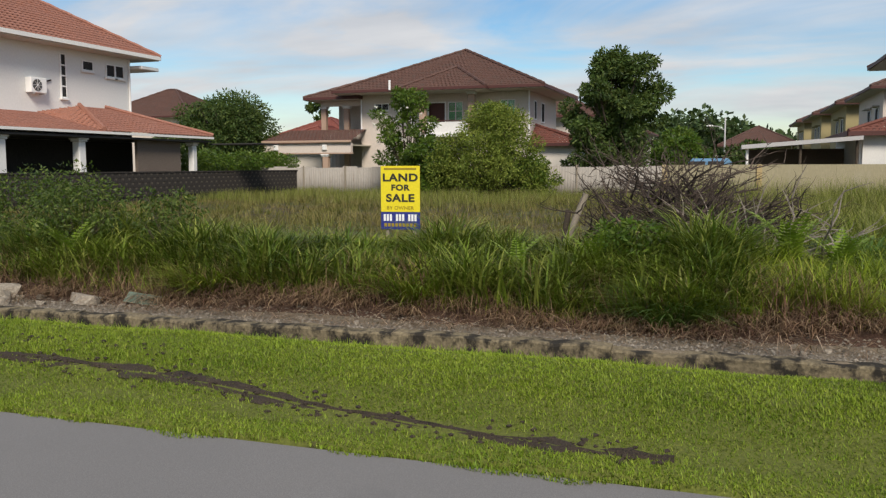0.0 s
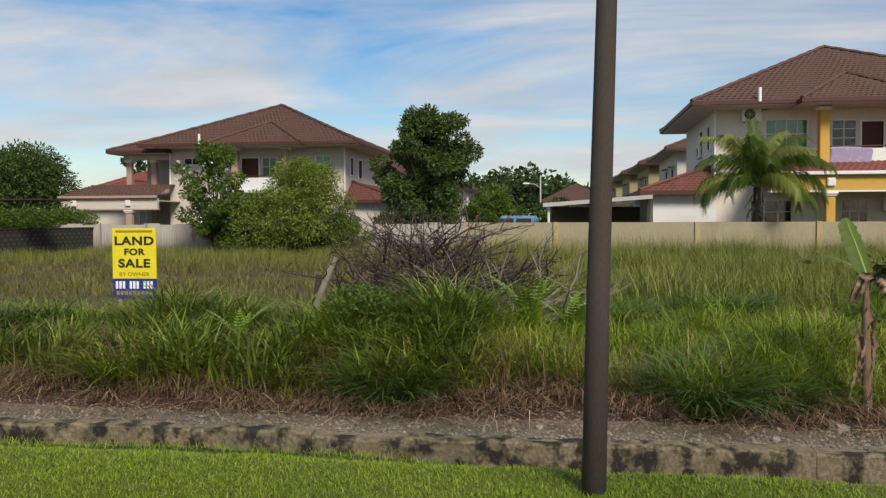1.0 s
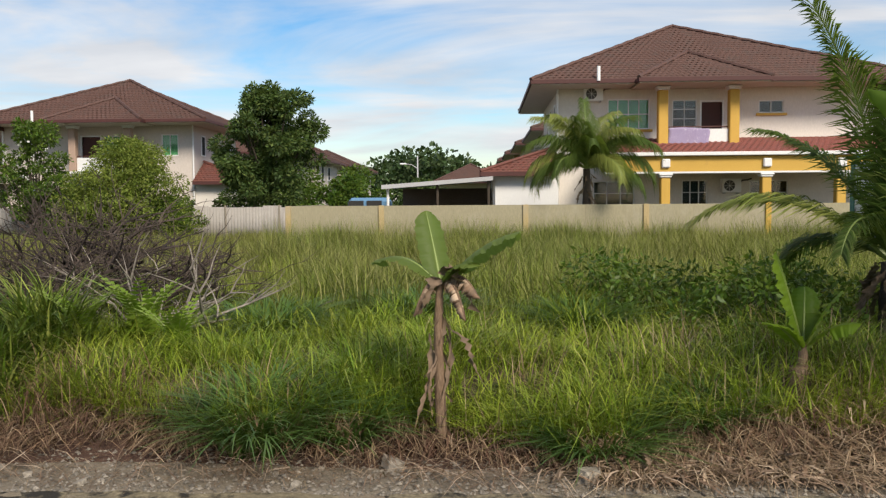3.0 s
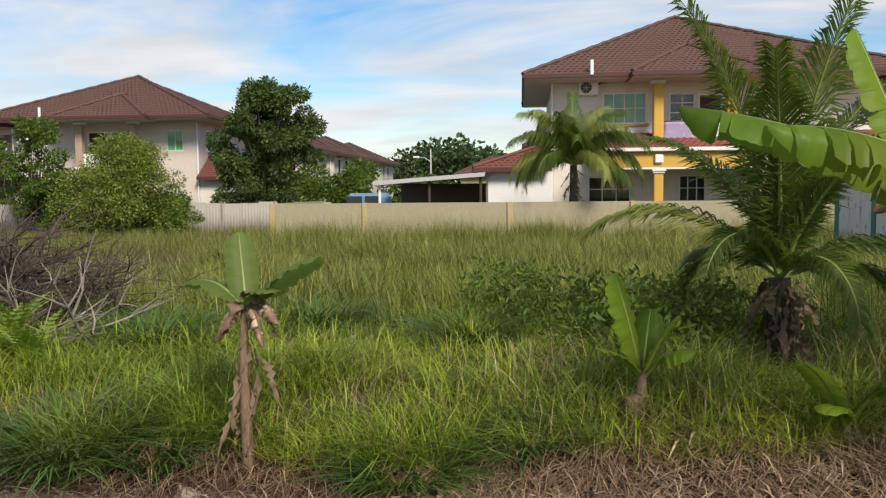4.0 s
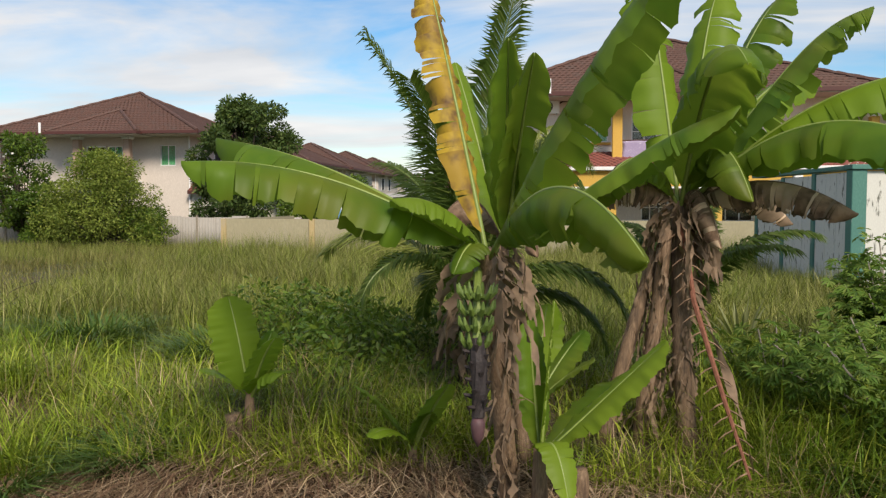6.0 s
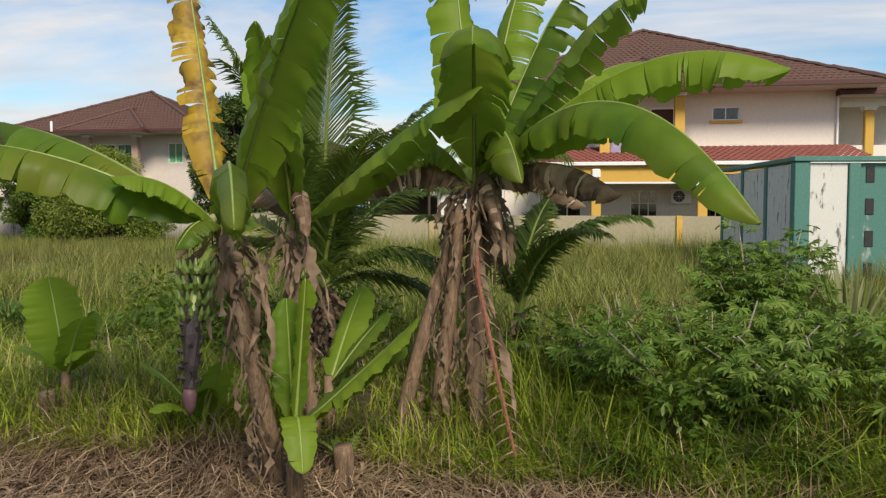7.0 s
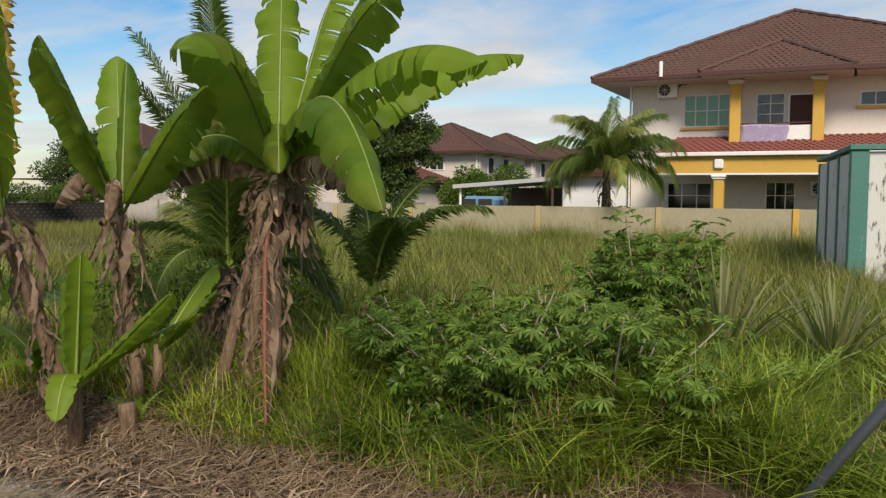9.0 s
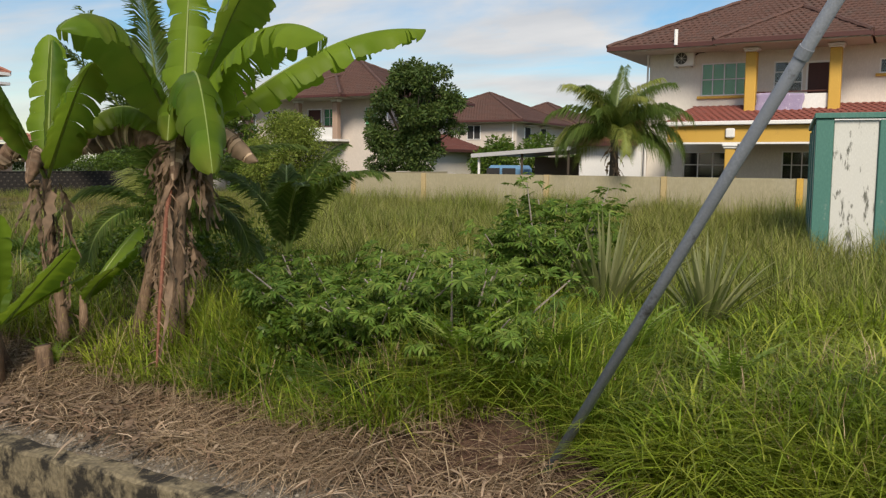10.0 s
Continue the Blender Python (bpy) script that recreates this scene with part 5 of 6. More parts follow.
P = field(7500, 5.4, 20, 10.2, 11.5, 0.2, 200)
P = P[(P[:, 0] < 12.4) | (G.uniform(0, 1, len(P)) < 0.3)]
blades("leaf_litter", P + np.array([0, 0, 0.05]), G.uniform(0.1, 0.42, len(P)), G.uniform(0.01, 0.05, len(P)), G.uniform(0.6, 1.1, len(P)), G.uniform(0.0, 0.6, len(P)), G.uniform(0, 6.28, len(P)), M_DRYLEAF, 3, "torn dead leaf strips lying on the straw", "leaf litter", droop=0.92)
P = field(2600, -20, 5.4, 10.25, 11.2, 0.15, 140)
blades("stalk_litter", P + np.array([0, 0, 0.04]), G.uniform(0.2, 0.6, len(P)), G.uniform(0.005, 0.016, len(P)), G.uniform(0.6, 1.1, len(P)), G.uniform(0.0, 0.6, len(P)), G.normal(-1.57, 1.2, len(P)), M_DRYLEAF, 3, "pale dead stalks fallen over the bank", "leaf litter", droop=0.9)

# lush front band, broken into clumps
P = field(31000, -20, 0.7, 11.15, 13.4, 0.17, 240)
gap = patchy(P, 0.95, 5.0)
P = P[(gap > -0.28) | (G.uniform(0, 1, len(P)) < 0.12)]
hm = 0.5 + 1.05 * np.clip(patchy(P, 0.95, 5.0) + 0.35, 0, 1)
grow("cane_grass", P, 0.45, 1.15, 0.036, M_CANE, "lush broad-bladed cane grass in front of the plot", 0.36, 0.95, 5, hm, 0.33)
P = field(9000, -20, 2.4, 11.0, 13.6, 0.25, 200)
grow("thin_grass", P, 0.3, 0.75, 0.012, M_LUSH, "thin bright grass between the cane clumps", 0.5, 1.1, 3, None, 0.3)
P = field(88000, -0.6, 27, 11.1, 21, 0.2, 1400, 1.7)
P = bank_front(P)
hm = 0.55 + 0.85 * np.clip(patchy(P, 0.8, 9.0) + 0.4, 0, 1)
grow("green_grass", P, 0.36, 0.85, 0.017, M_LUSH, "bright green knee-high grass at the front of the plot", 0.4, 1.1, 3, hm, 0.3)
P = bank_front(field(15000, 14.6, 23, 10.95, 16.5, 0.18, 300, 1.7))
grow("arching_grass", P, 0.5, 1.05, 0.021, M_LUSH, "long arching bright green grass on the bank", 0.5, 1.2, 5, None, 0.5)
P = field(5500, 11.8, 16.5, 11.7, 14.6, 0.2, 160)
grow("shrub_grass", P, 0.5, 1.1, 0.015, M_LUSH, "green grass growing up through the cassava", 0.35, 0.8, 4, None, 0.2)
P = field(5200, -20, 3, 10.95, 11.7, 0.12, 200)
grow("dry_cane", P, 0.3, 0.85, 0.011, M_REDSTRAW, "dry brown stems among the cane grass", 0.45, 0.7, 4, None, 0.25)
P = field(2600, 4, 22, 11.1, 13.5, 0.15, 120)
grow("dry_stem", P, 0.4, 0.9, 0.009, M_STRAW, "pale dry stems among the green grass", 0.4, 0.6, 3, None, 0.2)
# feathery tall grass behind
P = field(95000, -1.5, 30, 15.5, 35, 0.35, 2000, 1.0)
hm = 0.68 + 0.6 * np.clip(patchy(P, 0.5, 2.0) + 0.4, 0, 1)
grow("tall_grass", P, 0.65, 1.15, 0.018, M_TALL, "tall feathery olive grass filling the plot", 0.3, 0.8, 2, hm, 0.12)
# shorter browner grass to the west of the brush pile
P = field(56000, -23.5, -1, 13, 43, 0.3, 1500, 1.25)
hm = 0.6 + 0.8 * np.clip(patchy(P, 0.22, 4.0) + 0.35, 0, 1)
grow("rough_grass", P, 0.16, 0.42, 0.02, M_OLD, "short rough grass with bare brown patches", 0.6, 0.9, 2, hm)
P = field(52000, -25, 30, 31.0, 43.2, 0.45, 900)
P = P[(P[:, 0] < -3) | (P[:, 1] < 35.1)]
grow("wall_grass", P, 0.75, 1.4, 0.013, M_TALL, "tall grass growing along the boundary wall", 0.25, 0.5, 2, np.where(P[:, 0] < -3, 0.45, 1.0))


def tuft(x, y, r, h, n, mat, label, w=0.032):
    a = G.uniform(0, 2 * np.pi, n)
    d = np.sqrt(G.uniform(0, 1, n)) * r * 0.45
    px, py = x + d * np.cos(a), y + d * np.sin(a)
    P = np.stack([px, py, ground_z(px, py) - 0.02], -1)
    ob = blades("grass_tuft", P, G.uniform(0.6, 1.1, n) * h, G.uniform(0.6, 1.2, n) * w, G.uniform(0.1, 0.55, n), G.uniform(0.3, 0.9, n), a + G.normal(0, 0.5, n), mat, 5, label, "grass tuft", 0.42)
    return ob


for x, y, r, h, n in ((2.6, 11.0, 0.8, 0.95, 560), (3.35, 11.1, 0.6, 0.75, 320), (5.6, 10.95, 0.7, 0.7, 420), (1.8, 14.6, 1.1, 1.0, 600), (3.6, 15.8, 1.3, 1.0, 600), (5.9, 14.9, 1.0, 0.85, 450), (-4.3, 11.3, 0.7, 0.9, 380), (-0.9, 11.2, 0.8, 0.95, 450), (-7.6, 11.4, 0.8, 0.9, 400), (14.2, 11.8, 0.6, 0.75, 330), (17.3, 11.5, 0.7, 0.8, 380), (18.4, 11.5, 0.8, 0.8, 420), (12.9, 11.75, 0.5, 0.6, 260), (6.6, 11.4, 0.6, 0.7, 300), (15.6, 12.0, 0.7, 0.8, 360)):
    tuft(x, y, r, h, n, M_TUFT if h < 0.8 or n > 440 else M_LUSH, "dark green broad-leaved grass tuft on the bank")


tuft(14.9, 12.7, 0.5, 0.55, 160, M_REDSTRAW, "brown dead clump among the green grass", 0.02)
for x, y in ((-6.1, 13.75), (-5.6, 13.8), (-5.9, 13.4)):
    tuft(x, y, 0.7, 0.9, 170, M_LUSH, "green grass tuft at the foot of the board")


# ---- leaf clusters: bushes and trees ----
def leaf_cloud(name, centres, radii, count, size, mat, parent, seed, aspect=0.45, hang=0.3, shell=0.55):
    """Small folded leaves scattered through overlapping clumps."""
    R = np.random.default_rng(seed)
    centres, radii = np.array(centres, float), np.array(radii, float)
    vol = radii.prod(1) ** (2 / 3)
    k = R.choice(len(centres), count, p=vol / vol.sum())
    d = R.normal(size=(count, 3))
    d /= np.linalg.norm(d, axis=1)[:, None]
    rr = shell + (1 - shell) * R.uniform(0, 1, count) ** 0.6
    p = centres[k] + d * radii[k] * rr[:, None] + R.normal(0, 0.05, (count, 3)) * radii[k]
    out = d + R.normal(0, 0.6, (count, 3)) + np.array([0, 0, -hang])
    out /= np.linalg.norm(out, axis=1)[:, None]
    side = np.cross(out, R.normal(size=(count, 3)))
    side /= np.linalg.norm(side, axis=1)[:, None]
    nrm = np.cross(out, side)
    L = size * R.uniform(0.6, 1.3, count)[:, None]
    W = L * aspect * 0.5
    V = np.stack([p, p + out * L * 0.5 + side * W - nrm * L * 0.06, p + out * L - nrm * L * 0.12, p + out * L * 0.5 - side * W - nrm * L * 0.06], 1).reshape(-1, 3)
    b = np.arange(count)[:, None] * 4
    F = np.concatenate([b + np.array([[0, 1, 2]]), b + np.array([[0, 2, 3]])])
    return arr_mesh(name, V, F, mat, parent)


def tree(name, loc, label, height, spread, trunk_h, clumps, leaves, size, mat, seed, trunk_r=0.16, category="tree", aspect=0.4, shell=0.3, dome=False):
    t = thing(name, loc, label, category)
    R = random.Random(seed)
    cs, rs = [], []
    bm = bmesh.new()
    top = Vector((R.uniform(-0.2, 0.2), R.uniform(-0.2, 0.2), trunk_h))
    tube(bm, [(0, 0, -0.2), (0.05, 0.02, trunk_h * 0.5), top], [trunk_r * 1.2, trunk_r, trunk_r * 0.8], 10)
    part("trunk", bm, M_BARK, t, smooth=True)
    for k in range(clumps):
        f = (k + 0.5) / clumps
        z = trunk_h + (height - trunk_h) * (0.05 + 0.83 * f)
        env = spread * math.sqrt(max(0.08, 1 - ((f - 0.42) / 0.64) ** 2))
        if dome:
            env = spread * math.sqrt(max(0.04, 1 - f ** 1.7))
        a = k * 2.4 + R.uniform(-0.4, 0.4)
        rad = env * R.uniform(0.2, 1.0) * (1.12 if k % 5 == 0 else 1.0)
        r = spread * R.uniform(0.16, 0.36)
        c = Vector((rad * math.cos(a), rad * math.sin(a), z))
        cs.append(c)
        rs.append((r * R.uniform(0.8, 1.3), r * R.uniform(0.8, 1.3), r * R.uniform(0.55, 0.9)))
        bm = tube(bmesh.new(), [top * R.uniform(0.6, 1.0), (top + c) / 2 + Vector((0, 0, -0.1)), c], [trunk_r * 0.5, trunk_r * 0.3, trunk_r * 0.1], 6)
        part("limb", bm, M_BARK, t)
    leaf_cloud("crown", cs, rs, leaves, size, mat, t, seed, aspect, 0.35, shell)
    return t


tree("mango_tree", (-6.1, 45.6, 0.4), "tall dark green mango tree behind the fence", 8.0, 2.35, 2.4, 60, 30000, 0.22, M_MANGO, 21, 0.2)
tree("shrub", (-6.6, 45.4, 0.4), "dark leafy undergrowth below the mango tree", 3.6, 2.0, 0.4, 22, 9000, 0.2, M_MANGO, 34, 0.1, "bush")
tree("bush", (-11.7, 41.7, 0.4), "dense olive green rounded bush on the plot", 5.0, 2.9, 0.3, 90, 36000, 0.145, M_PALEBUSH, 22, 0.1, "bush", dome=True)
tree("bush", (-9.9, 42.3, 0.4), "low green shrub beside the larger bush", 2.2, 1.6, 0.3, 24, 9000, 0.14, M_BUSH, 27, 0.08, "bush")
tree("bush", (-15.0, 42.4, 0.4), "green shrub with ragged outline by the fence", 2.9, 1.7, 0.3, 28, 10000, 0.16, M_BUSH, 28, 0.08, "bush")
fl = tree("flowering_tree", (-16.9, 42.7, 0.4), "slender tree with pale flowers by the fence", 6.2, 1.7, 0.8, 34, 9000, 0.2, M_BUSH, 23, 0.1)
for k in range(26):
    leaf_cloud("flower", [(1.2 * math.cos(k * 2.4), -0.9 + 0.4 * math.sin(k), 1.8 + 0.12 * k)], [(0.04, 0.04, 0.04)], 5, 0.11, M_FLOWER, fl, 300 + k, 0.8)
tree("round_tree", (-32.5, 49.7, 0.4), "broad dark leafy tree beyond the block wall", 6.4, 3.8, 1.4, 70, 36000, 0.24, M_MANGO, 24, 0.25)
tree("shrub", (-2.8, 49.5, 0.4), "untidy green shrubs behind the fence", 3.4, 2.2, 0.4, 14, 9000, 0.22, M_BUSH, 25, 0.1, "bush")
tree("shrub", (-5.0, 58.0, 0.4), "untidy green shrubs behind the fence", 3.9, 3.2, 0.4, 14, 9000, 0.26, M_BUSH, 29, 0.1, "bush")
tree("shrub", (0.5, 55.0, 0.4), "untidy green shrubs behind the fence", 3.2, 2.2, 0.4, 12, 7000, 0.24, M_MANGO, 30, 0.1, "bush")
tree("fir_tree", (-47, 92, 0.4), "distant dark conifer above the roofs", 11.5, 1.8, 2, 12, 4000, 0.5, M_MANGO, 32, 0.2)


def hedge():
    h = thing("hedge", (0, 0, 0), "clipped dark hedge behind the block wall", "hedge")
    cs = [(-26.2, y, 2.35 + 0.12 * math.sin(y * 2)) for y in np.arange(35, 47, 0.7)]
    leaf_cloud("foliage", cs, [(0.6, 0.6, 0.5)] * len(cs), 9000, 0.15, M_BUSH, h, 41)
    for y in (36, 40, 44):
        part("stem", tube(bmesh.new(), [(-26.2, y, 0.3), (-26.2, y, 2.2)], 0.05, 6), M_BARK, h)
    return h


hedge()


def far_woods():
    R = random.Random(9)
    cs, rs = [], []
    for k in range(190):
        x = R.uniform(-45, 40)
        y = R.uniform(175, 215)
        top = 6.5 + 6.5 * math.exp(-((x + 9) / 14) ** 2) + R.uniform(-1.2, 1.2)
        r = R.uniform(1.6, 3.2)
        cs.append((x, y, top - r))
        rs.append((r, r, r))
        cs.append((x + R.uniform(-2, 2), y, top - r * 2.3))
        rs.append((r * 1.2, r, r * 1.2))
    ob = leaf_cloud("far_woods", cs, rs, 26000, 1.15, M_WOODS, None, 51, 0.7)
    return tagged(ob, "distant wooded hill behind the houses", "woods", kind="stuff")


far_woods()


def street_lamp(loc, h):
    p = thing("street_lamp", loc, "slim grey street lamp with one short arm", "street lamp")
    part("pole", tube(bmesh.new(), [(0, 0, -0.2), (0, 0, h * 0.6), (0, 0, h)], [0.09, 0.07, 0.05], 8), M_METAL, p, smooth=True)
    part("arm", tube(bmesh.new(), [(0, 0, h - 1.1), (-0.5, 0, h - 0.75), (-1.0, 0, h - 0.7)], 0.035, 6), M_METAL, p)
    part("lamp_head", box(bmesh.new(), -1.5, -0.12, h - 0.76, -0.95, 0.12, h - 0.62, 0.04), M_PVC, p)
    return p


street_lamp((-1.0, 75.0, 0.3), 5.7)
block_wall()


# weeds at the left end
for k, (x, y, hh, sp, n) in enumerate(((-12.6, 13.3, 2.2, 1.2, 7000), (-15.4, 13.4, 2.6, 1.3, 6500), (-9.3, 12.6, 1.9, 0.6, 2800), (-11.0, 12.4, 1.8, 0.9, 5200), (-13.9, 12.2, 1.7, 0.9, 5000))):
    tree("weed_shrub", (x, y, float(ground_z(x, y))), "leafy green weed shrub on the bank", hh * 0.72, sp * 1.15, 0.1, 30, int(n * 0.7), 0.08, M_WEED, 60 + k, 0.03, "shrub")
for k, (x, y, hh, sp, n) in enumerate(((7.9, 14.0, 1.0, 0.9, 2600), (6.6, 16.0, 0.9, 1.0, 2200), (9.0, 15.6, 1.0, 1.0, 2200), (13.4, 11.9, 0.7, 0.5, 1200), (-1.6, 12.6, 0.9, 0.6, 1500))):
    tree("weed_shrub", (x, y, float(ground_z(x, y))), "low dark leafy weed among the grass", hh, sp * 1.1, 0.1, 20, n, 0.10, M_BUSH, 70 + k, 0.02, "shrub")


# ---- brush pile and log ----
def brush_pile():
    b = thing("brush_pile", (0, 0, 0), "heap of cut dead branches on the plot", "brush pile")
    R = random.Random(14)
    dark, pale = bmesh.new(), bmesh.new()
    def twig(bm, p, d, L, r, depth):
        q = p
        pts, rad = [p], [r]
        for s in range(3):
            d = (d + Vector((R.gauss(0, 0.22), R.gauss(0, 0.22), R.gauss(0, 0.16)))).normalized()
            q = q + d * L / 3
            q.z = max(q.z, 0.5)
            pts.append(q)
            rad.append(r * (1 - 0.27 * (s + 1)))
        tube(bm, pts, rad, 5, False)
        if depth:
            for s in range(3):
                dd = (d + Vector((R.gauss(0, 0.7), R.gauss(0, 0.7), R.gauss(0.2, 0.5)))).normalized()
                twig(bm, pts[R.randint(1, 3)], dd, L * 0.55, r * 0.5, depth - 1)
    for k in range(210):
        x, y = R.gauss(-1.1, 0.75), R.gauss(15.6, 0.6)
        z = 0.5 + R.uniform(0, 1.25) * math.exp(-((x + 1.2) / 1.3) ** 2)
        d = Vector((R.gauss(0, 1), R.gauss(0, 0.6), R.uniform(0.0, 0.75))).normalized()
        twig(dark, Vector((x, y, z)), d, R.uniform(0.6, 1.2), R.uniform(0.012, 0.034), 2)
    for k in range(30):
        x, y = R.gauss(-0.1, 0.8), R.gauss(14.8, 0.4)
        d = Vector((R.gauss(0, 1), R.gauss(-0.2, 0.6), R.uniform(0.2, 0.9))).normalized()
        twig(pale, Vector((x, y, 0.6)), d, R.uniform(0.7, 1.3), R.uniform(0.016, 0.03), 1)
    part("tangle", dark, M_TWIG, b)
    part("bleached_tangle", pale, M_TWIGPALE, b, "bleached pale brushwood")
    lg = thing("log", (0, 0, 0), "sawn pale log leaning on the brush pile", "log")
    part("timber", tube(bmesh.new(), [(-2.95, 14.55, 0.42), (-2.72, 14.58, 1.0), (-2.5, 14.64, 1.58)], [0.06, 0.055, 0.05], 10), M_WOOD, lg)
    part("timber", tube(bmesh.new(), [(-2.95, 14.9, 0.42), (-2.85, 14.95, 1.28)], [0.06, 0.05], 9), M_BARK, lg)
    return b


brush_pile()


# ---- banana plants ----
def banana_leaf(parent, start, tip, arch, width, rng, mat=None, tears=5, fold=0.35, ragged=0.0, name="leaf", tipdrop=0.0, burnt=0.0):
    """One banana leaf: midrib arching from start to tip, two torn half-blades."""
    mat = mat or M_BANANA
    s, e = Vector(start), Vector(tip)
    N = 64
    mid = (s + e) / 2 + Vector((0, 0, arch))
    pts = []
    for i in range(N + 1):
        t = i / N
        p = s * (1 - t) ** 2 + mid * 2 * t * (1 - t) + e * t * t
        p.z -= tipdrop * max(0, t - 0.6) ** 2 * 6
        pts.append(p)
    V, F = [], []
    ph = rng.uniform(0, 6)
    for sd in (-1, 1):
        cuts = set(rng.sample(range(9, N - 2), min(int(tears * 1.3), N - 12)))
        sag, prev = 0.0, None
        for i in range(N + 1):
            t = i / N
            d = (pts[min(i + 1, N)] - pts[max(i - 1, 0)]).normalized()
            side = d.cross(Vector((0, 0, 1)))
            if side.length < 0.05:
                side = Vector((1, 0, 0))
            side.normalize()
            up = side.cross(d).normalized()
            prof = (min(1, max(0, (t - 0.07)) * 4.2) ** 0.55) * math.sqrt(max(0.0, 1 - max(0, (t - 0.6) / 0.402) ** 3))
            wv = 0.6 * width * prof * (1 - (max(ragged, burnt) if sd > 0 else ragged) * rng.random()) * (1 + 0.05 * math.sin(i * 0.8 + ph * 3 + sd))
            deep = rng.random() < 0.45
            old = sag
            if i in cuts:
                sag = rng.uniform(-0.06, 0.16) if rng.random() < 0.75 else rng.uniform(0.15, 0.5)
            wave = 0.05 * math.sin(i * 0.55 + ph + sd) + 0.03 * math.sin(i * 1.3 + 2 * ph)
            rip = 0.004 if i % 2 else -0.004
            seg = (pts[min(i + 1, N)] - pts[max(i - 1, 0)]) * 0.5
            for turn in ((old, -0.3), (sag, 0.35)) if i in cuts else ((sag, 0.0),):
                base = len(V)
                V.append(pts[i].copy())
                for fr, fo in ((0.34, 0.55), (0.68, 0.85), (1.0, 1.15)):
                    an = (fold + turn[0] * fr) * fo + wave * fr
                    gap = turn[1] * max(0.0, fr - (0.3 if deep else 0.6)) * (1 + 0.8 * ragged)
                    V.append(pts[i] + (side * sd * math.cos(an) - up * math.sin(an)) * wv * fr * (1 - 0.06 * abs(turn[1]) * fr) + up * (0.012 + rip * fr) + seg * gap)
                if turn[1] <= 0 and prev is not None:
                    for cidx in range(3):
                        F.append((prev + cidx, prev + cidx + 1, base + cidx + 1, base + cidx))
                prev = base
    leaf = arr_mesh(name, V, F, mat, parent)
    bm = bmesh.new()
    rad = [0.019 * (1 - 0.85 * i / N) + 0.002 for i in range(N + 1)]
    tube(bm, [p + Vector((0, 0, -0.006)) for p in pts], rad, 6)
    part("midrib", bm, M_RIB if mat != M_DRYLEAF else M_STEM, leaf, smooth=True)
    return leaf


def dry_hang(parent, top, length, seed, width=0.16, twist=1.0, away=(0, 0, 0)):
    """Dead leaf hanging down the stem, crumpled."""
    R = random.Random(seed)
    V, F = [], []
    n = 16
    a0 = R.uniform(0, 6)
    for i in range(n + 1):
        t = i / n
        c = Vector(top) + Vector((away[0] * t + 0.04 * math.sin(5 * t + a0), away[1] * t + 0.04 * math.cos(4 * t + a0), -length * t + (away[2] if len(away) > 2 else 0) * math.sin(t * 3.14)))
        a = a0 + twist * 4 * t + R.uniform(-0.7, 0.7)
        w = width * (0.3 + 0.8 * math.sin(min(1, t * 1.1) * 2.9)) * R.uniform(0.2, 1.2) * 0.36
        o = Vector((math.cos(a), math.sin(a), R.uniform(-0.3, 0.3)))
        q = Vector((-math.sin(a), math.cos(a), 0)) * w * R.uniform(-0.7, 0.7)
        V += [c - o * w * R.uniform(0.5, 1.2), c + q, c + o * w * R.uniform(0.4, 1.3)]
        if i:
            b = 3 * i
            F += [(b - 3, b - 2, b + 1, b), (b - 2, b - 1, b + 2, b + 1)]
    return arr_mesh("dead_leaf", V, F, M_DRYLEAF, parent)


def pseudostem(parent, base, top, r0, r1, seed, strips=14):
    R = random.Random(seed)
    b, t = Vector(base), Vector(top)
    pts, rad = [], []
    for i in range(9):
        f = i / 8
        p = b.lerp(t, f) + Vector((0.02 * math.sin(4 * f + seed), 0.02 * math.cos(3 * f + seed), 0))
        pts.append(p)
        rad.append((r0 + (r1 - r0) * f) * (1.15 if i == 0 else 1) * R.uniform(0.94, 1.06))
    st = part("stem", tube(bmesh.new(), pts, rad, 12), M_STEM, parent, smooth=True)
    # peeling sheaths
    for k in range(strips):
        f = R.uniform(0.2, 0.98)
        a = R.uniform(0, 6.28)
        out = R.uniform(0.0, 0.05) if k % 4 else R.uniform(0.05, 0.2)
        p = b.lerp(t, f) + Vector((math.cos(a), math.sin(a), 0)) * (r0 + (r1 - r0) * f) * 1.02
        dry_hang(st, p, R.uniform(0.2, 0.75) * min(1.0, 0.5 + f), seed * 50 + k, R.uniform(0.03, 0.11), 0.6, (math.cos(a) * out, math.sin(a) * out))
    return st


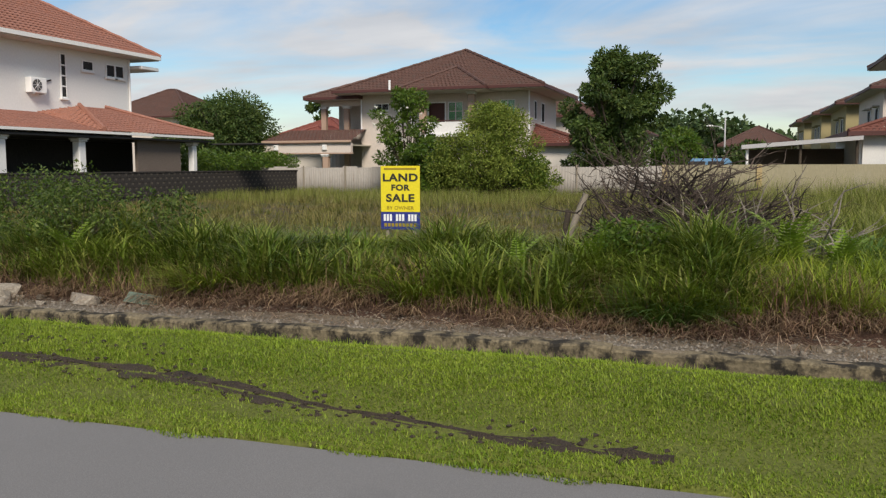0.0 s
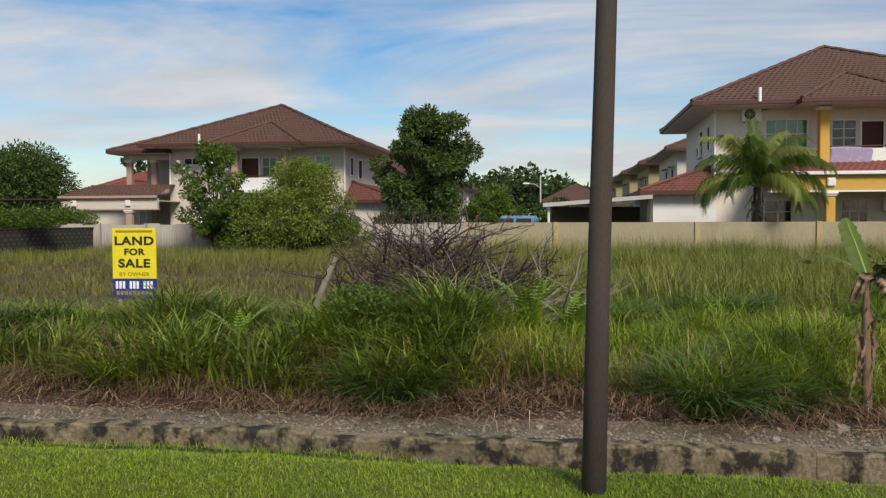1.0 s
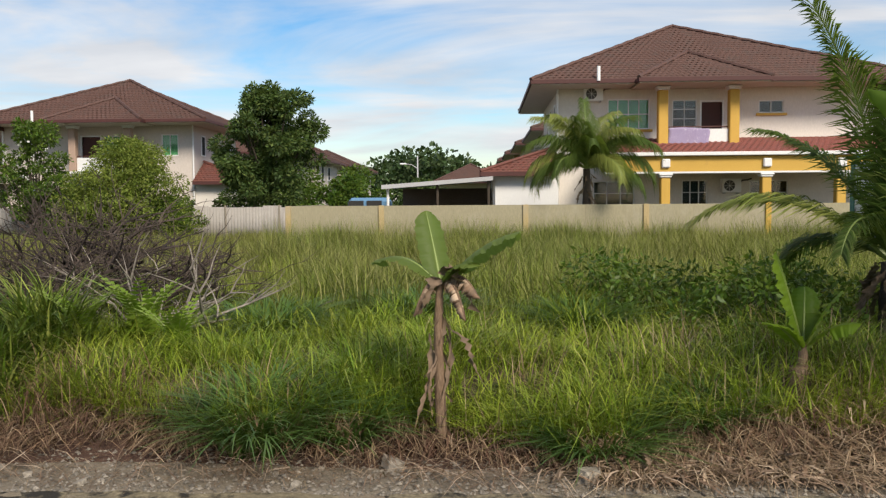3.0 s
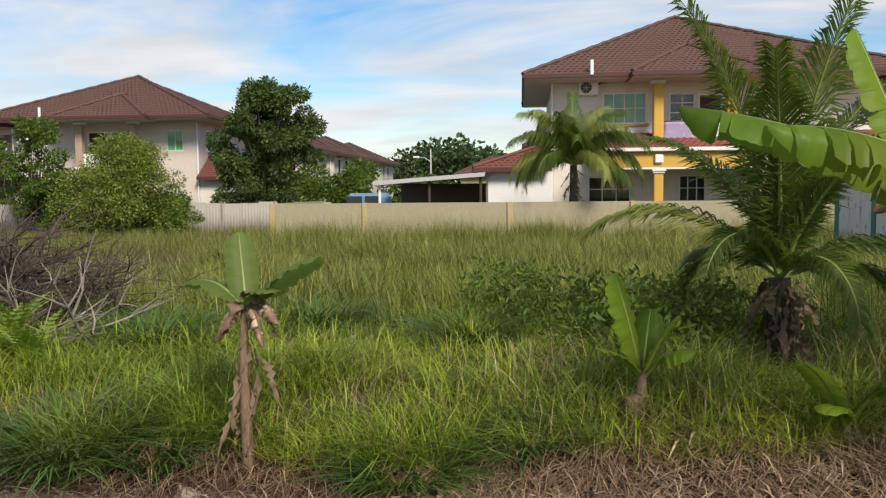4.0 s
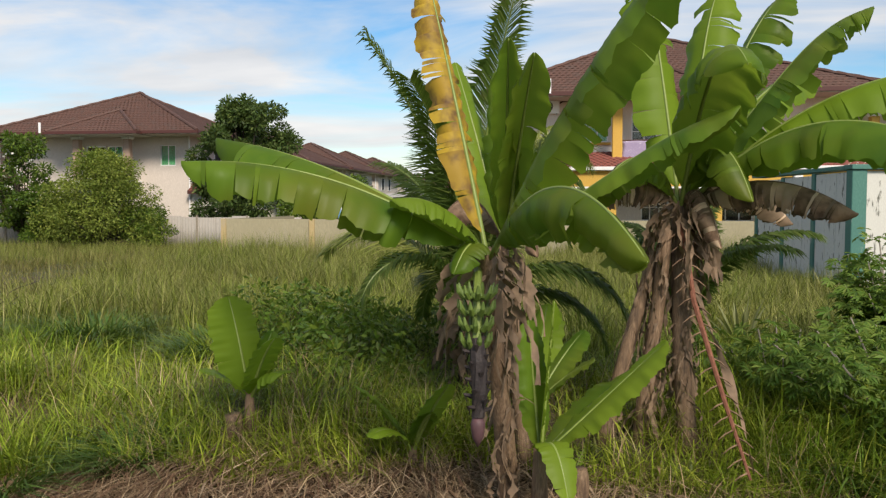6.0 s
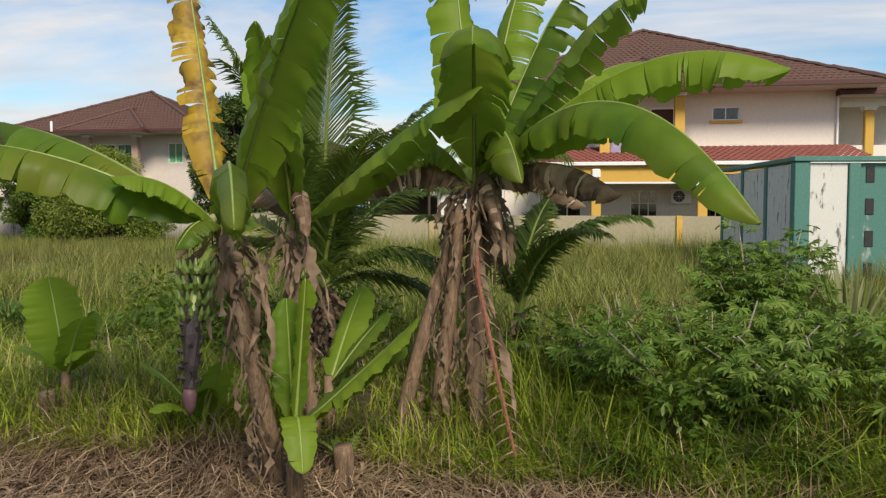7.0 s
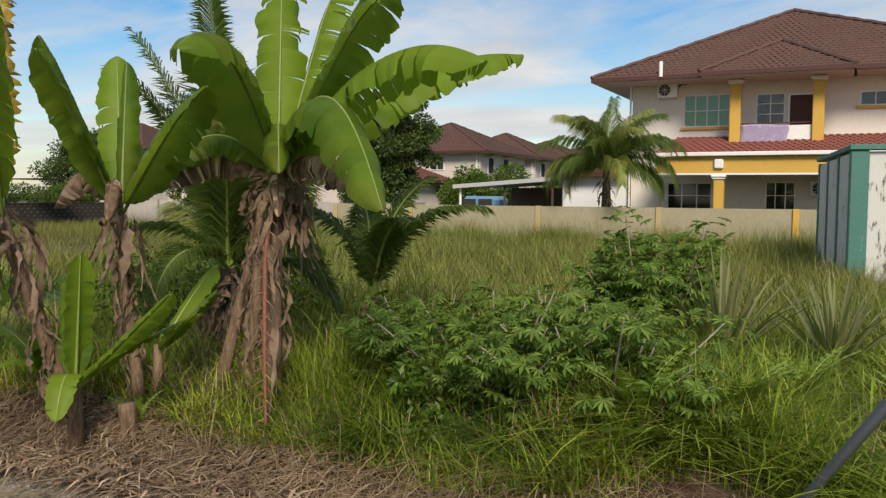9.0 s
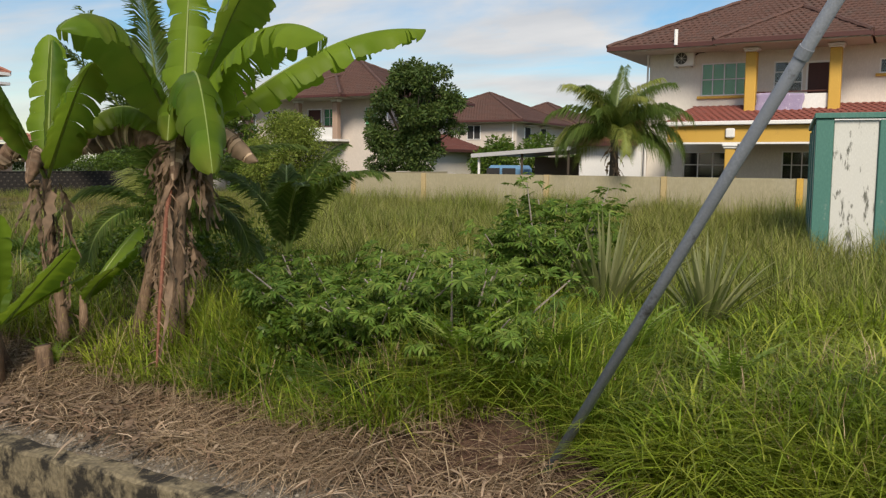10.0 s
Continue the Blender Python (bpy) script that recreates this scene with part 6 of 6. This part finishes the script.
def banana_plant(loc, label, crown, base_r, crown_r, leaves, seed, dead=8, stem_seed=None):
    """leaves: (dx, dy, dz, arch, width, material, tears, fold, tipdrop) of the tip from the crown."""
    p = thing("banana_plant", loc, label, "banana plant", "banana plants")
    R = random.Random(seed)
    c = Vector(crown)
    pseudostem(p, (0, 0, -0.1), c, base_r, crown_r, seed, 52)
    for dx, dy, dz, arch, w, mat, tears, fold, td in leaves:
        banana_leaf(p, c + Vector((dx * 0.02, dy * 0.02, -0.05)), c + Vector((dx, dy, dz)), arch, w, R, mat, tears, fold, 0.05, tipdrop=td, burnt=0.75 if mat == YL else 0.0)
    for k in range(dead * 3):
        a = R.uniform(0, 6.28)
        dry_hang(p, c + Vector((math.cos(a) * 0.1, math.sin(a) * 0.1, R.uniform(-0.25, 0.05))), R.uniform(0.3, 0.95), seed * 9 + k, R.uniform(0.05, 0.19), 0.8, (math.cos(a) * 0.25, math.sin(a) * 0.25, 0.1))
    return p


BN, BY, YL, DR = M_BANANA, M_BANANAY, M_BANYEL, M_DRYLEAF
banana_plant((10.1, 10.98, 0.2), "fruiting banana plant with one yellowed leaf", (-0.1, -0.68, 2.1), 0.085, 0.06, [
    (-0.54, 0.45, 2.15, 0.1, 0.36, YL, 14, 0.5, 0),
    (-2.25, 0.5, 0.85, 0.3, 0.6, BN, 8, 0.62, 0),
    (-1.95, -0.75, 0.6, 0.4, 0.58, BN, 9, 0.7, 0),
    (0.95, -1.85, 0.05, 0.85, 0.56, BN, 4, 1.25, 0),
    (1.15, -1.0, 1.75, 0.25, 0.5, BN, 7, 0.8, 0.0),
    (-0.6, -0.5, 0.35, 0.3, 0.34, BY, 3, 0.5, 0),
    (-0.2, -0.35, -0.15, 0.3, 0.26, BN, 1, 0.5, 0)], 101, 7)
banana_plant((10.18, 11.65, 0.4), "slim banana plant with a dead drooping leaf", (-0.17, -0.03, 1.9), 0.065, 0.045, [
    (0.1, -1.0, 1.6, 0.1, 0.34, BN, 3, 0.75, 0.05),
    (0.3, -1.2, 1.4, 0.15, 0.36, BN, 3, 0.6, 0),
    (-0.5, 0.45, 1.62, 0.1, 0.42, BY, 6, 0.4, 0),
    (-0.1, 0.2, 1.5, 0.05, 0.3, BN, 2, 0.8, 0),
    (1.8, -0.75, 1.15, 0.1, 0.46, BN, 4, 0.6, 0.1),
    (-0.6, -0.3, 0.0, 0.8, 0.4, DR, 14, 1.1, 0),
    (0.3, -0.45, -0.1, 0.75, 0.38, DR, 14, 1.2, 0)], 102, 4)
banana_plant((11.62, 11.98, 0.4), "tall banana plant with torn arching leaves", (-0.08, 0.2, 2.25), 0.09, 0.075, [
    (-0.3, 0.5, 2.3, 0.2, 0.54, BY, 10, 0.45, 0.2),
    (0.25, -1.65, 1.15, 0.9, 0.7, BN, 4, 0.6, 0.2),
    (0.4, 0.6, 2.3, 0.15, 0.52, BY, 13, 0.5, 0.3),
    (0.95, 0.4, 2.1, 0.25, 0.58, BN, 13, 0.45, 0.2),
    (1.5, -0.3, 1.85, 0.25, 0.58, BN, 11, 0.5, 0.25),
    (2.55, -0.75, 0.95, 0.95, 0.62, BY, 15, 0.7, 0.1),
    (1.7, 2.3, 1.5, 0.6, 0.6, BY, 12, 0.6, 0.1),
    (2.2, -1.75, -0.2, 1.5, 0.62, BN, 8, 0.85, 0.1),
    (-0.75, -0.75, 0.05, 0.75, 0.46, BN, 9, 0.8, 0),
    (-1.0, -0.6, -0.1, 0.55, 0.44, DR, 20, 1.1, 0),
    (0.5, -0.65, 0.0, 1.0, 0.46, BN, 4, 0.7, 0),
    (1.0, 0.1, -0.2, 0.6, 0.4, DR, 16, 1.2, 0),
    (1.3, -0.7, -0.1, 0.5, 0.44, DR, 18, 1.2, 0),
    (0.3, -0.4, -0.4, 0.6, 0.36, DR, 16, 1.2, 0)], 103, 18)
st = thing("dead_banana_plant", (10.87, 12.08, 0.45), "dead leaning banana stem wrapped in dry sheaths", "banana stem", "banana plants")
pseudostem(st, (0, 0, -0.1), (0.45, 0.1, 1.75), 0.07, 0.06, 104, 26)
st = thing("dead_banana_plant", (11.22, 12.1, 0.45), "dead upright banana stem wrapped in dry sheaths", "banana stem", "banana plants")
pseudostem(st, (0, 0, -0.1), (0.18, -0.02, 1.95), 0.075, 0.06, 105, 30)
hd = thing("dead_frond", (11.75, 11.95, 0.4), "long dried red-brown leaf hanging to the ground", "dead leaf")
dry_hang(hd, (-0.2, 0.1, 2.0), 1.95, 106, 0.16, 2.0, (0.5, -0.7))
FR = [Vector((-0.2, 0.1, 2.05)), Vector((-0.12, -0.1, 1.4)), Vector((0.1, -0.4, 0.6)), Vector((0.28, -0.62, 0.0))]
bm = tube(bmesh.new(), FR, [0.03, 0.025, 0.02, 0.012], 6)
part("midrib", bm, surface("red_brown_rib", (0.20, 0.075, 0.045), (0.28, 0.12, 0.075), 4, 30, 0.8, 0.3), hd)
for k in range(34):
    f = k / 34
    a = FR[min(2, int(f * 3))].lerp(FR[min(2, int(f * 3)) + 1], f * 3 - min(2, int(f * 3)))
    sd = -1 if k % 2 else 1
    bm = tube(bmesh.new(), [a, a + Vector((sd * 0.07, -0.02, -0.03)), a + Vector((sd * 0.13, -0.03, -0.08))], [0.008, 0.007, 0.003], 4)
    part("rib_tooth", bm, M_DRYLEAF, hd)


def fruit_bunch():
    f = thing("banana_bunch", (9.94, 10.27, -0.02), "green banana bunch on a dark hanging flower stalk", "fruit")
    stalk = [(-0.03, 0.2, 2.2), (0.0, -0.1, 2.15), (0.02, -0.32, 1.98), (0.03, -0.42, 1.75)]
    part("stalk", tube(bmesh.new(), stalk, 0.03, 8), M_RIB, f)
    R = random.Random(4)
    for hnd in range(4):
        z = 2.02 - hnd * 0.105
        cl = part("fruit_cluster", tube(bmesh.new(), [(0.02, -0.32 - 0.02 * hnd, z + 0.02), (0.02, -0.33 - 0.02 * hnd, z - 0.02)], 0.05, 8), M_FRUIT, f)
        for k in range(9):
            a = 2 * math.pi * k / 9 + 0.3 * hnd
            o = Vector((math.cos(a), math.sin(a), 0))
            c = Vector((0.02, -0.33 - 0.02 * hnd, z))
            L = 0.115 - 0.012 * hnd
            pts = [c + o * 0.04, c + o * (0.04 + L * 0.45) + Vector((0, 0, 0.0)), c + o * (0.04 + L * 0.75) + Vector((0, 0, 0.04)), c + o * (0.04 + L * 0.85) + Vector((0, 0, 0.09))]
            part("banana", tube(bmesh.new(), pts, [0.012, 0.019, 0.018, 0.006], 6), M_FRUIT, cl)
    pts = [(0.03, -0.42, 1.75), (0.05, -0.47, 1.6), (0.06, -0.5, 1.4), (0.05, -0.51, 1.25)]
    part("flower_stalk", tube(bmesh.new(), pts, [0.05, 0.058, 0.052, 0.045], 9), M_BLOSSOM, f)
    for k in range(22):
        t = k / 22
        c = Vector((0.03, -0.42, 1.75)).lerp(Vector((0.05, -0.51, 1.27)), t)
        a = k * 2.4
        o = Vector((math.cos(a), math.sin(a), 0))
        part("bract", tube(bmesh.new(), [c + o * 0.03, c + o * 0.085 + Vector((0, 0, 0.01)), c + o * 0.07 + Vector((0, 0, -0.04))], [0.02, 0.018, 0.004], 5), M_BLOSSOM, f)
    part("flower_bud", tube(bmesh.new(), [(0.05, -0.51, 1.25), (0.05, -0.51, 1.2), (0.05, -0.51, 1.12), (0.05, -0.51, 1.05)], [0.035, 0.05, 0.04, 0.006], 10), surface("purple_bud", (0.09, 0.045, 0.05), (0.13, 0.06, 0.065), 6, 30, 0.6, 0.1), f, smooth=True)
    return f


fruit_bunch()


def young_banana(loc, label, leaves, seed, stem_h=0.35, r=0.05):
    p = thing("banana_sucker", loc, label, "banana plant", "young banana plants")
    R = random.Random(seed)
    part("stem", tube(bmesh.new(), [(0, 0, -0.1), (0, 0, stem_h)], [r * 1.3, r * 0.8], 10), M_STEM, p, smooth=True)
    for dx, dy, dz, arch, w, mat in leaves:
        banana_leaf(p, (0, 0, stem_h - 0.1), (dx, dy, stem_h + dz), arch, w, R, mat, 1, 0.12, 0.0)
    return p


young_banana((7.62, 11.75, 0.4), "young banana plant with bright pale green leaves", [
    (-0.24, 0.1, 0.85, 0.12, 0.5, BY), (0.3, -0.15, 0.5, 0.15, 0.3, BY), (-0.4, -0.2, 0.2, 0.15, 0.26, BY), (0.42, -0.25, 0.2, 0.2, 0.3, BY), (0.12, 0.3, 0.5, 0.1, 0.26, BN)], 111, 0.5, 0.05)
young_banana((10.36, 10.72, 0.2), "banana sucker with broad fresh leaves at the stem foot", [
    (0.1, 0.0, 1.12, 0.0, 0.27, BY), (-0.1, 0.1, 0.95, 0.0, 0.25, BN), (0.95, 0.22, 0.8, 0.0, 0.42, BY), (0.75, 0.6, 0.5, 0.1, 0.32, BN), (0.22, -0.4, -0.28, 0.5, 0.22, BY)], 112, 0.58, 0.06)
young_banana((9.25, 11.35, 0.3), "small banana sucker in the grass", [
    (-0.45, -0.25, 0.5, 0.2, 0.28, BN), (-0.3, -0.35, 0.1, 0.25, 0.22, BY), (0.35, -0.3, 0.55, 0.1, 0.25, BN), (0.2, -0.25, 0.3, 0.15, 0.18, BN)], 113, 0.3, 0.04)
young_banana((10.25, 11.85, 0.4), "banana sucker with fresh leaves behind the slim stem", [
    (0.1, 0.75, 0.75, 0.1, 0.34, BY), (0.45, 0.4, 0.55, 0.1, 0.34, BN), (0.55, 0.0, 0.35, 0.1, 0.26, BN)], 114, 0.5, 0.05)

# withered stump with a few pale leaves
ws = thing("dead_banana_plant", (4.2, 11.0, 0.2), "withered banana stem with dry brown sheaths", "banana stem", "banana plants")
pseudostem(ws, (0, 0, -0.1), (0.03, 0.02, 1.35), 0.055, 0.032, 121, 18)
dry_hang(ws, (0.05, -0.05, 1.42), 0.3, 122, 0.3, 0.6, (0.22, -0.1, 0.2))
dry_hang(ws, (0.0, -0.06, 1.4), 0.3, 125, 0.22, 0.6, (-0.12, -0.1, 0.1))
dry_hang(ws, (0.05, 0, 0.95), 0.5, 123, 0.16, 0.4, (0.4, -0.15, 0.1))
dry_hang(ws, (-0.06, 0, 0.9), 0.8, 124, 0.14, 0.4, (-0.1, -0.1))
R_ = random.Random(6)
for dx, dy, dz, ar, w in ((-0.12, 0.3, 0.62, 0.05, 0.24), (0.72, -0.1, 0.44, 0.2, 0.34), (-0.6, 0.2, 0.15, 0.3, 0.28), (0.35, -0.2, 0.15, 0.2, 0.24)):
    banana_leaf(ws, (0.03, 0.02, 1.3), (dx, dy, 1.35 + dz), ar, w, R_, M_BANANAP, 1, 0.25)
for dx, dy, dz, ar, w in ((0.36, -0.16, -0.12, 0.3, 0.26), (0.24, -0.22, -0.3, 0.34, 0.2), (-0.2, -0.12, -0.28, 0.3, 0.2)):
    banana_leaf(ws, (0.03, 0.02, 1.3), (dx, dy, 1.35 + dz), ar, w, R_, DR, 14, 1.1, 0.3, name="dead_leaf")

for x, y, hgt in ((10.62, 11.05, 0.4), (7.48, 11.6, 0.3)):
    s_ = thing("cut_stump", (x, y, float(ground_z(x, y))), "cut grey banana stump in the straw", "stump", "cut stumps")
    pseudostem(s_, (0, 0, -0.1), (0.03, 0, hgt), 0.09, 0.08, int(x * 10), 5)


# ---- palms ----
def palm(loc, label, trunk, fronds, seed, leaflet=0.45, r=0.16, broad=0.013, skirt=10, hang=0.0):
    """fronds: (azimuth deg, elevation deg, length, droop, material)."""
    p = thing("coconut_palm", loc, label, "palm", "coconut palms")
    R = random.Random(seed)
    part("trunk", tube(bmesh.new(), [(0, 0, -0.2), (0.02, 0, trunk * 0.5), (0, 0.02, trunk)], [r * 1.5, r * 1.1, r * 0.8], 12), M_BARK, p, smooth=True)
    for k in range(skirt):
        a = R.uniform(0, 6.28)
        dry_hang(p, (math.cos(a) * r, math.sin(a) * r, trunk * R.uniform(0.55, 1.0)), R.uniform(0.3, 0.75), seed + k, 0.2, 0.5, (math.cos(a) * 0.28, math.sin(a) * 0.28, 0.05))
    for az, el, L, droop, fm in fronds:
        n = 66
        ca, sa = math.cos(radians(az)), math.sin(radians(az))
        pts = []
        x = z = 0.0
        e = radians(el)
        for i in range(n + 1):
            pts.append(Vector((ca * x, sa * x, trunk + z)))
            x += math.cos(e) * L / n
            z += math.sin(e) * L / n
            e -= radians(droop) / n * (0.5 + 1.3 * i / n)
        V, F = [], []
        for i in range(5, n + 1):
            t = i / n
            d = (pts[i] - pts[i - 1]).normalized()
            side = Vector((-sa, ca, 0))
            up = side.cross(d) * -1
            if up.z < 0:
                up = -up
            ll = 1.15 * leaflet * L / 2.2 * math.sin(min(1, (t - 0.06) * 1.15 + 0.18) * math.pi * 0.93) ** 0.6 * R.uniform(0.85, 1.1)
            for sd in (-1, 1):
                for q in (0, 0.34, 0.67):
                    b0 = pts[i] - d * q * L / n
                    dirn = (side * sd * 0.66 + d * 0.78 + up * R.uniform(-0.05, 0.3)).normalized()
                    tip = b0 + dirn * ll + Vector((0, 0, -ll * (hang + R.uniform(0.12, 0.38))))
                    m = b0 + dirn * ll * 0.5
                    wv = d * broad
                    k = len(V)
                    V += [b0 - wv * 0.5, b0 + wv * 0.5, m + wv, m - wv, tip]
                    F += [(k, k + 1, k + 2), (k, k + 2, k + 3), (k + 3, k + 2, k + 4)]
        fr = arr_mesh("frond", V, F, fm, p)
        part("rachis", tube(bmesh.new(), pts, [0.03 * (1 - 0.9 * i / n) + 0.003 for i in range(n + 1)], 5), M_RIB, fr)
    return p


PG, PY = M_PALM, M_PALMY
palm((9.45, 13.9, 0.5), "young coconut palm with dead brown skirt", 1.0, [
    (-60, 83, 3.4, 25, PG), (198, 79, 3.2, 24, PG), (20, 74, 2.9, 40, PG), (250, 78, 2.8, 40, PG), (310, 70, 2.6, 60, PG), (140, 68, 2.4, 50, PG), (55, 60, 2.3, 60, PG),
    (153, 45, 2.6, 75, PY), (225, 55, 1.8, 110, PG), (350, 40, 2.1, 100, PG), (280, 35, 1.9, 100, PG), (10, 20, 1.9, 90, PG), (120, 30, 2.0, 95, PG)], 131, 0.54, 0.15, skirt=34, hang=0.1)
palm((8.5, 36.0, 0.6), "coconut palm in the neighbour's yard", 2.8, [
    (a, min(86, e + 9), l * 1.12, d * 1.1, PG if k % 5 in (0, 1, 3) else PY) for k, (a, e, l, d) in enumerate([
        (90, 82, 2.6, 30), (20, 66, 2.7, 60), (160, 66, 2.7, 60), (250, 68, 2.4, 60), (320, 60, 2.5, 75), (200, 50, 2.6, 80), (340, 45, 2.8, 80), (120, 50, 2.6, 85),
        (60, 48, 2.6, 85), (180, 28, 2.5, 95), (0, 25, 2.8, 95), (230, 30, 2.3, 100), (300, 25, 2.4, 100), (30, 15, 2.4, 95), (150, 15, 2.4, 95), (350, 5, 2.4, 80), (270, 50, 2.4, 80), (220, 66, 2.6, 60), (100, 60, 2.6, 70), (45, 70, 2.7, 55), (190, 15, 2.3, 85), (10, 48, 2.8, 80)])], 132, 0.7, 0.17, 0.012, skirt=10, hang=0.45)
palm((11.8, 13.6, 0.5), "low young coconut palm among the grass", 0.8, [
    (60, 84, 1.6, 50, PG), (5, 72, 1.8, 75, PG), (200, 76, 1.6, 70, PG), (130, 80, 1.6, 70, PG), (320, 74, 1.6, 80, PG)], 133, 0.55, 0.08, skirt=4, hang=0.15)


# ---- cassava, pineapples, ferns ----
def cassava(loc, label, stems, height, spread, leaves, mat, seed, group="cassava shrubs"):
    c = thing("cassava_plant", loc, label, "shrub", group)
    R = random.Random(seed)
    V, F = [], []
    tops = []
    for k in range(stems):
        a = R.uniform(0, 6.28)
        d = R.uniform(0.15, 1) ** 0.6 * spread
        top = Vector((math.cos(a) * d, math.sin(a) * d, height * R.uniform(0.42, 1.05) * (1 - 0.25 * (d / spread) ** 2)))
        part("stem", tube(bmesh.new(), [(math.cos(a) * d * 0.3, math.sin(a) * d * 0.3, -0.1), top * 0.55 + Vector((math.cos(a), math.sin(a), 0)) * 0.04, top], [0.016, 0.012, 0.007], 5), M_TWIGPALE, c)
        tops.append(top)
    for k in range(leaves):
        top = tops[k % stems]
        a = R.uniform(0, 6.28)
        hub = top * R.uniform(0.55, 1.02) + Vector((math.cos(a), math.sin(a), R.uniform(-0.35, 0.35))) * R.uniform(0.1, 0.3)
        nrm = Vector((R.gauss(0, 0.4), R.gauss(-0.15, 0.4), 1)).normalized()
        e1 = nrm.cross(Vector((math.sin(a), -math.cos(a), 0.1))).normalized()
        e2 = nrm.cross(e1)
        size = R.uniform(0.07, 0.155)
        for j in range(7):
            b = (j - 3) * 0.62
            o = e1 * math.cos(b) + e2 * math.sin(b)
            s = o.cross(nrm)
            L = size * (1 - 0.09 * abs(j - 3))
            q = len(V)
            V += [hub, hub + o * L * 0.6 + s * L * 0.14, hub + o * L - nrm * L * 0.25, hub + o * L * 0.6 - s * L * 0.14]
            F += [(q, q + 1, q + 2), (q, q + 2, q + 3)]
    arr_mesh("leaves", V, F, mat, c)
    return c


cassava((14.6, 15.3, 0.5), "upright dark cassava shrub with palmate leaves", 22, 1.95, 0.95, 1400, M_CASS, 141)
cassava((13.7, 12.6, 0.45), "spreading cassava shrub with palmate leaves", 26, 1.15, 1.35, 1000, M_CASS, 142)
cassava((14.8, 12.4, 0.45), "spreading cassava shrub with palmate leaves", 24, 1.1, 1.25, 860, M_CASS, 143)
cassava((12.7, 13.2, 0.45), "spreading cassava shrub with palmate leaves", 20, 1.0, 1.1, 640, M_CASS, 144)
cassava((14.3, 13.6, 0.45), "spreading cassava shrub with palmate leaves", 16, 1.2, 0.9, 800, M_CASS, 145)


def pineapple(loc, h, n, seed):
    p = thing("pineapple_plant", loc, "spiky grey-green pineapple plant in the grass", "pineapple plant", "pineapple plants")
    R = random.Random(seed)
    for k in range(n):
        a = k * 2.4
        t = k / n
        L = h * R.uniform(0.8, 1.1)
        lean = 0.15 + 0.75 * t
        V, F = [], []
        for i in range(6):
            f = i / 5
            c = Vector((math.cos(a) * L * lean * f, math.sin(a) * L * lean * f, L * f * (1.05 - 0.45 * lean * f)))
            w = 0.036 * (1 - f) ** 0.7 + 0.002
            s = Vector((-math.sin(a), math.cos(a), 0)) * w
            V += [c - s + Vector((0, 0, w * 0.5)), c, c + s + Vector((0, 0, w * 0.5))]
            if i:
                b = 3 * i
                F += [(b - 3, b - 2, b + 1, b), (b - 2, b - 1, b + 2, b + 1)]
        arr_mesh("leaf", V, F, M_PINE, p)
    return p


pineapple((15.45, 14.9, 0.5), 1.4, 54, 151)
pineapple((16.55, 15.1, 0.5), 1.2, 46, 152)
pineapple((12.9, 16.4, 0.5), 0.85, 28, 153)
pineapple((15.2, 15.2, 0.5), 0.9, 24, 154)


def fern(x, y, h, n, seed):
    R = random.Random(seed)
    p = thing("fern", (x, y, float(ground_z(x, y))), "light green fern in the grass", "fern", "ferns")
    for k in range(n):
        a = R.uniform(0, 6.28)
        L = h * R.uniform(0.8, 1.15)
        V, F = [], []
        ca, sa = math.cos(a), math.sin(a)
        pts = []
        for i in range(15):
            t = i / 14
            pts.append(Vector((ca * L * 0.5 * t * t, sa * L * 0.5 * t * t, L * (t - 0.28 * t * t))))
        for i in range(3, 15):
            t = i / 14
            ll = L * 0.2 * (1.05 - t) ** 0.7
            d = (pts[i] - pts[i - 1]).normalized()
            for sd in (-1, 1):
                s = Vector((-sa, ca, 0)) * sd
                q = len(V)
                c = pts[i]
                V += [c, c + s * ll * 0.5 + d * L * 0.03, c + s * ll + d * 0.02 * L, c + s * ll * 0.5 - d * L * 0.03]
                F += [(q, q + 1, q + 2), (q, q + 2, q + 3)]
        f = arr_mesh("frond", V, F, M_FERN, p)
        part("rachis", tube(bmesh.new(), pts, 0.004, 4, False), M_RIB, f)
    return p


for k, (x, y, h, n) in enumerate(((0.6, 13.3, 1.1, 12), (1.2, 12.8, 0.9, 10), (0.0, 13.0, 0.95, 10), (15.2, 11.9, 0.85, 12), (15.9, 12.3, 0.9, 12), (16.3, 13.2, 0.85, 10), (-2.0, 12.4, 0.9, 10), (17.3, 12.6, 0.8, 10), (10.6, 11.2, 0.5, 8), (-10.6, 11.7, 1.0, 10), (-3.0, 11.9, 0.8, 8))):
    fern(x, y, h, n, 160 + k)


def dead_scrap(x, y, seed, n=5, s=0.3):
    p = thing("dead_leaf_heap", (x, y, float(ground_z(x, y))), "crumpled pale dead banana leaves on the straw", "dead leaves", "dead leaf scraps")
    R = random.Random(seed)
    for k in range(n):
        a = R.uniform(0, 6.28)
        dry_hang(p, (R.uniform(-s, s), R.uniform(-s, s) * 0.6, R.uniform(0.05, 0.22)), 0.06, seed * 7 + k, R.uniform(0.1, 0.2), 0.5, (math.cos(a) * s, math.sin(a) * s))
    return p


for k, (x, y) in enumerate(((6.1, 10.6), (8.3, 10.55), (9.0, 10.6), (11.0, 10.5), (12.4, 10.4), (7.3, 10.75), (-10.9, 10.9), (11.8, 10.75), (13.0, 10.3))):
    dead_scrap(x, y, 180 + k, 6)
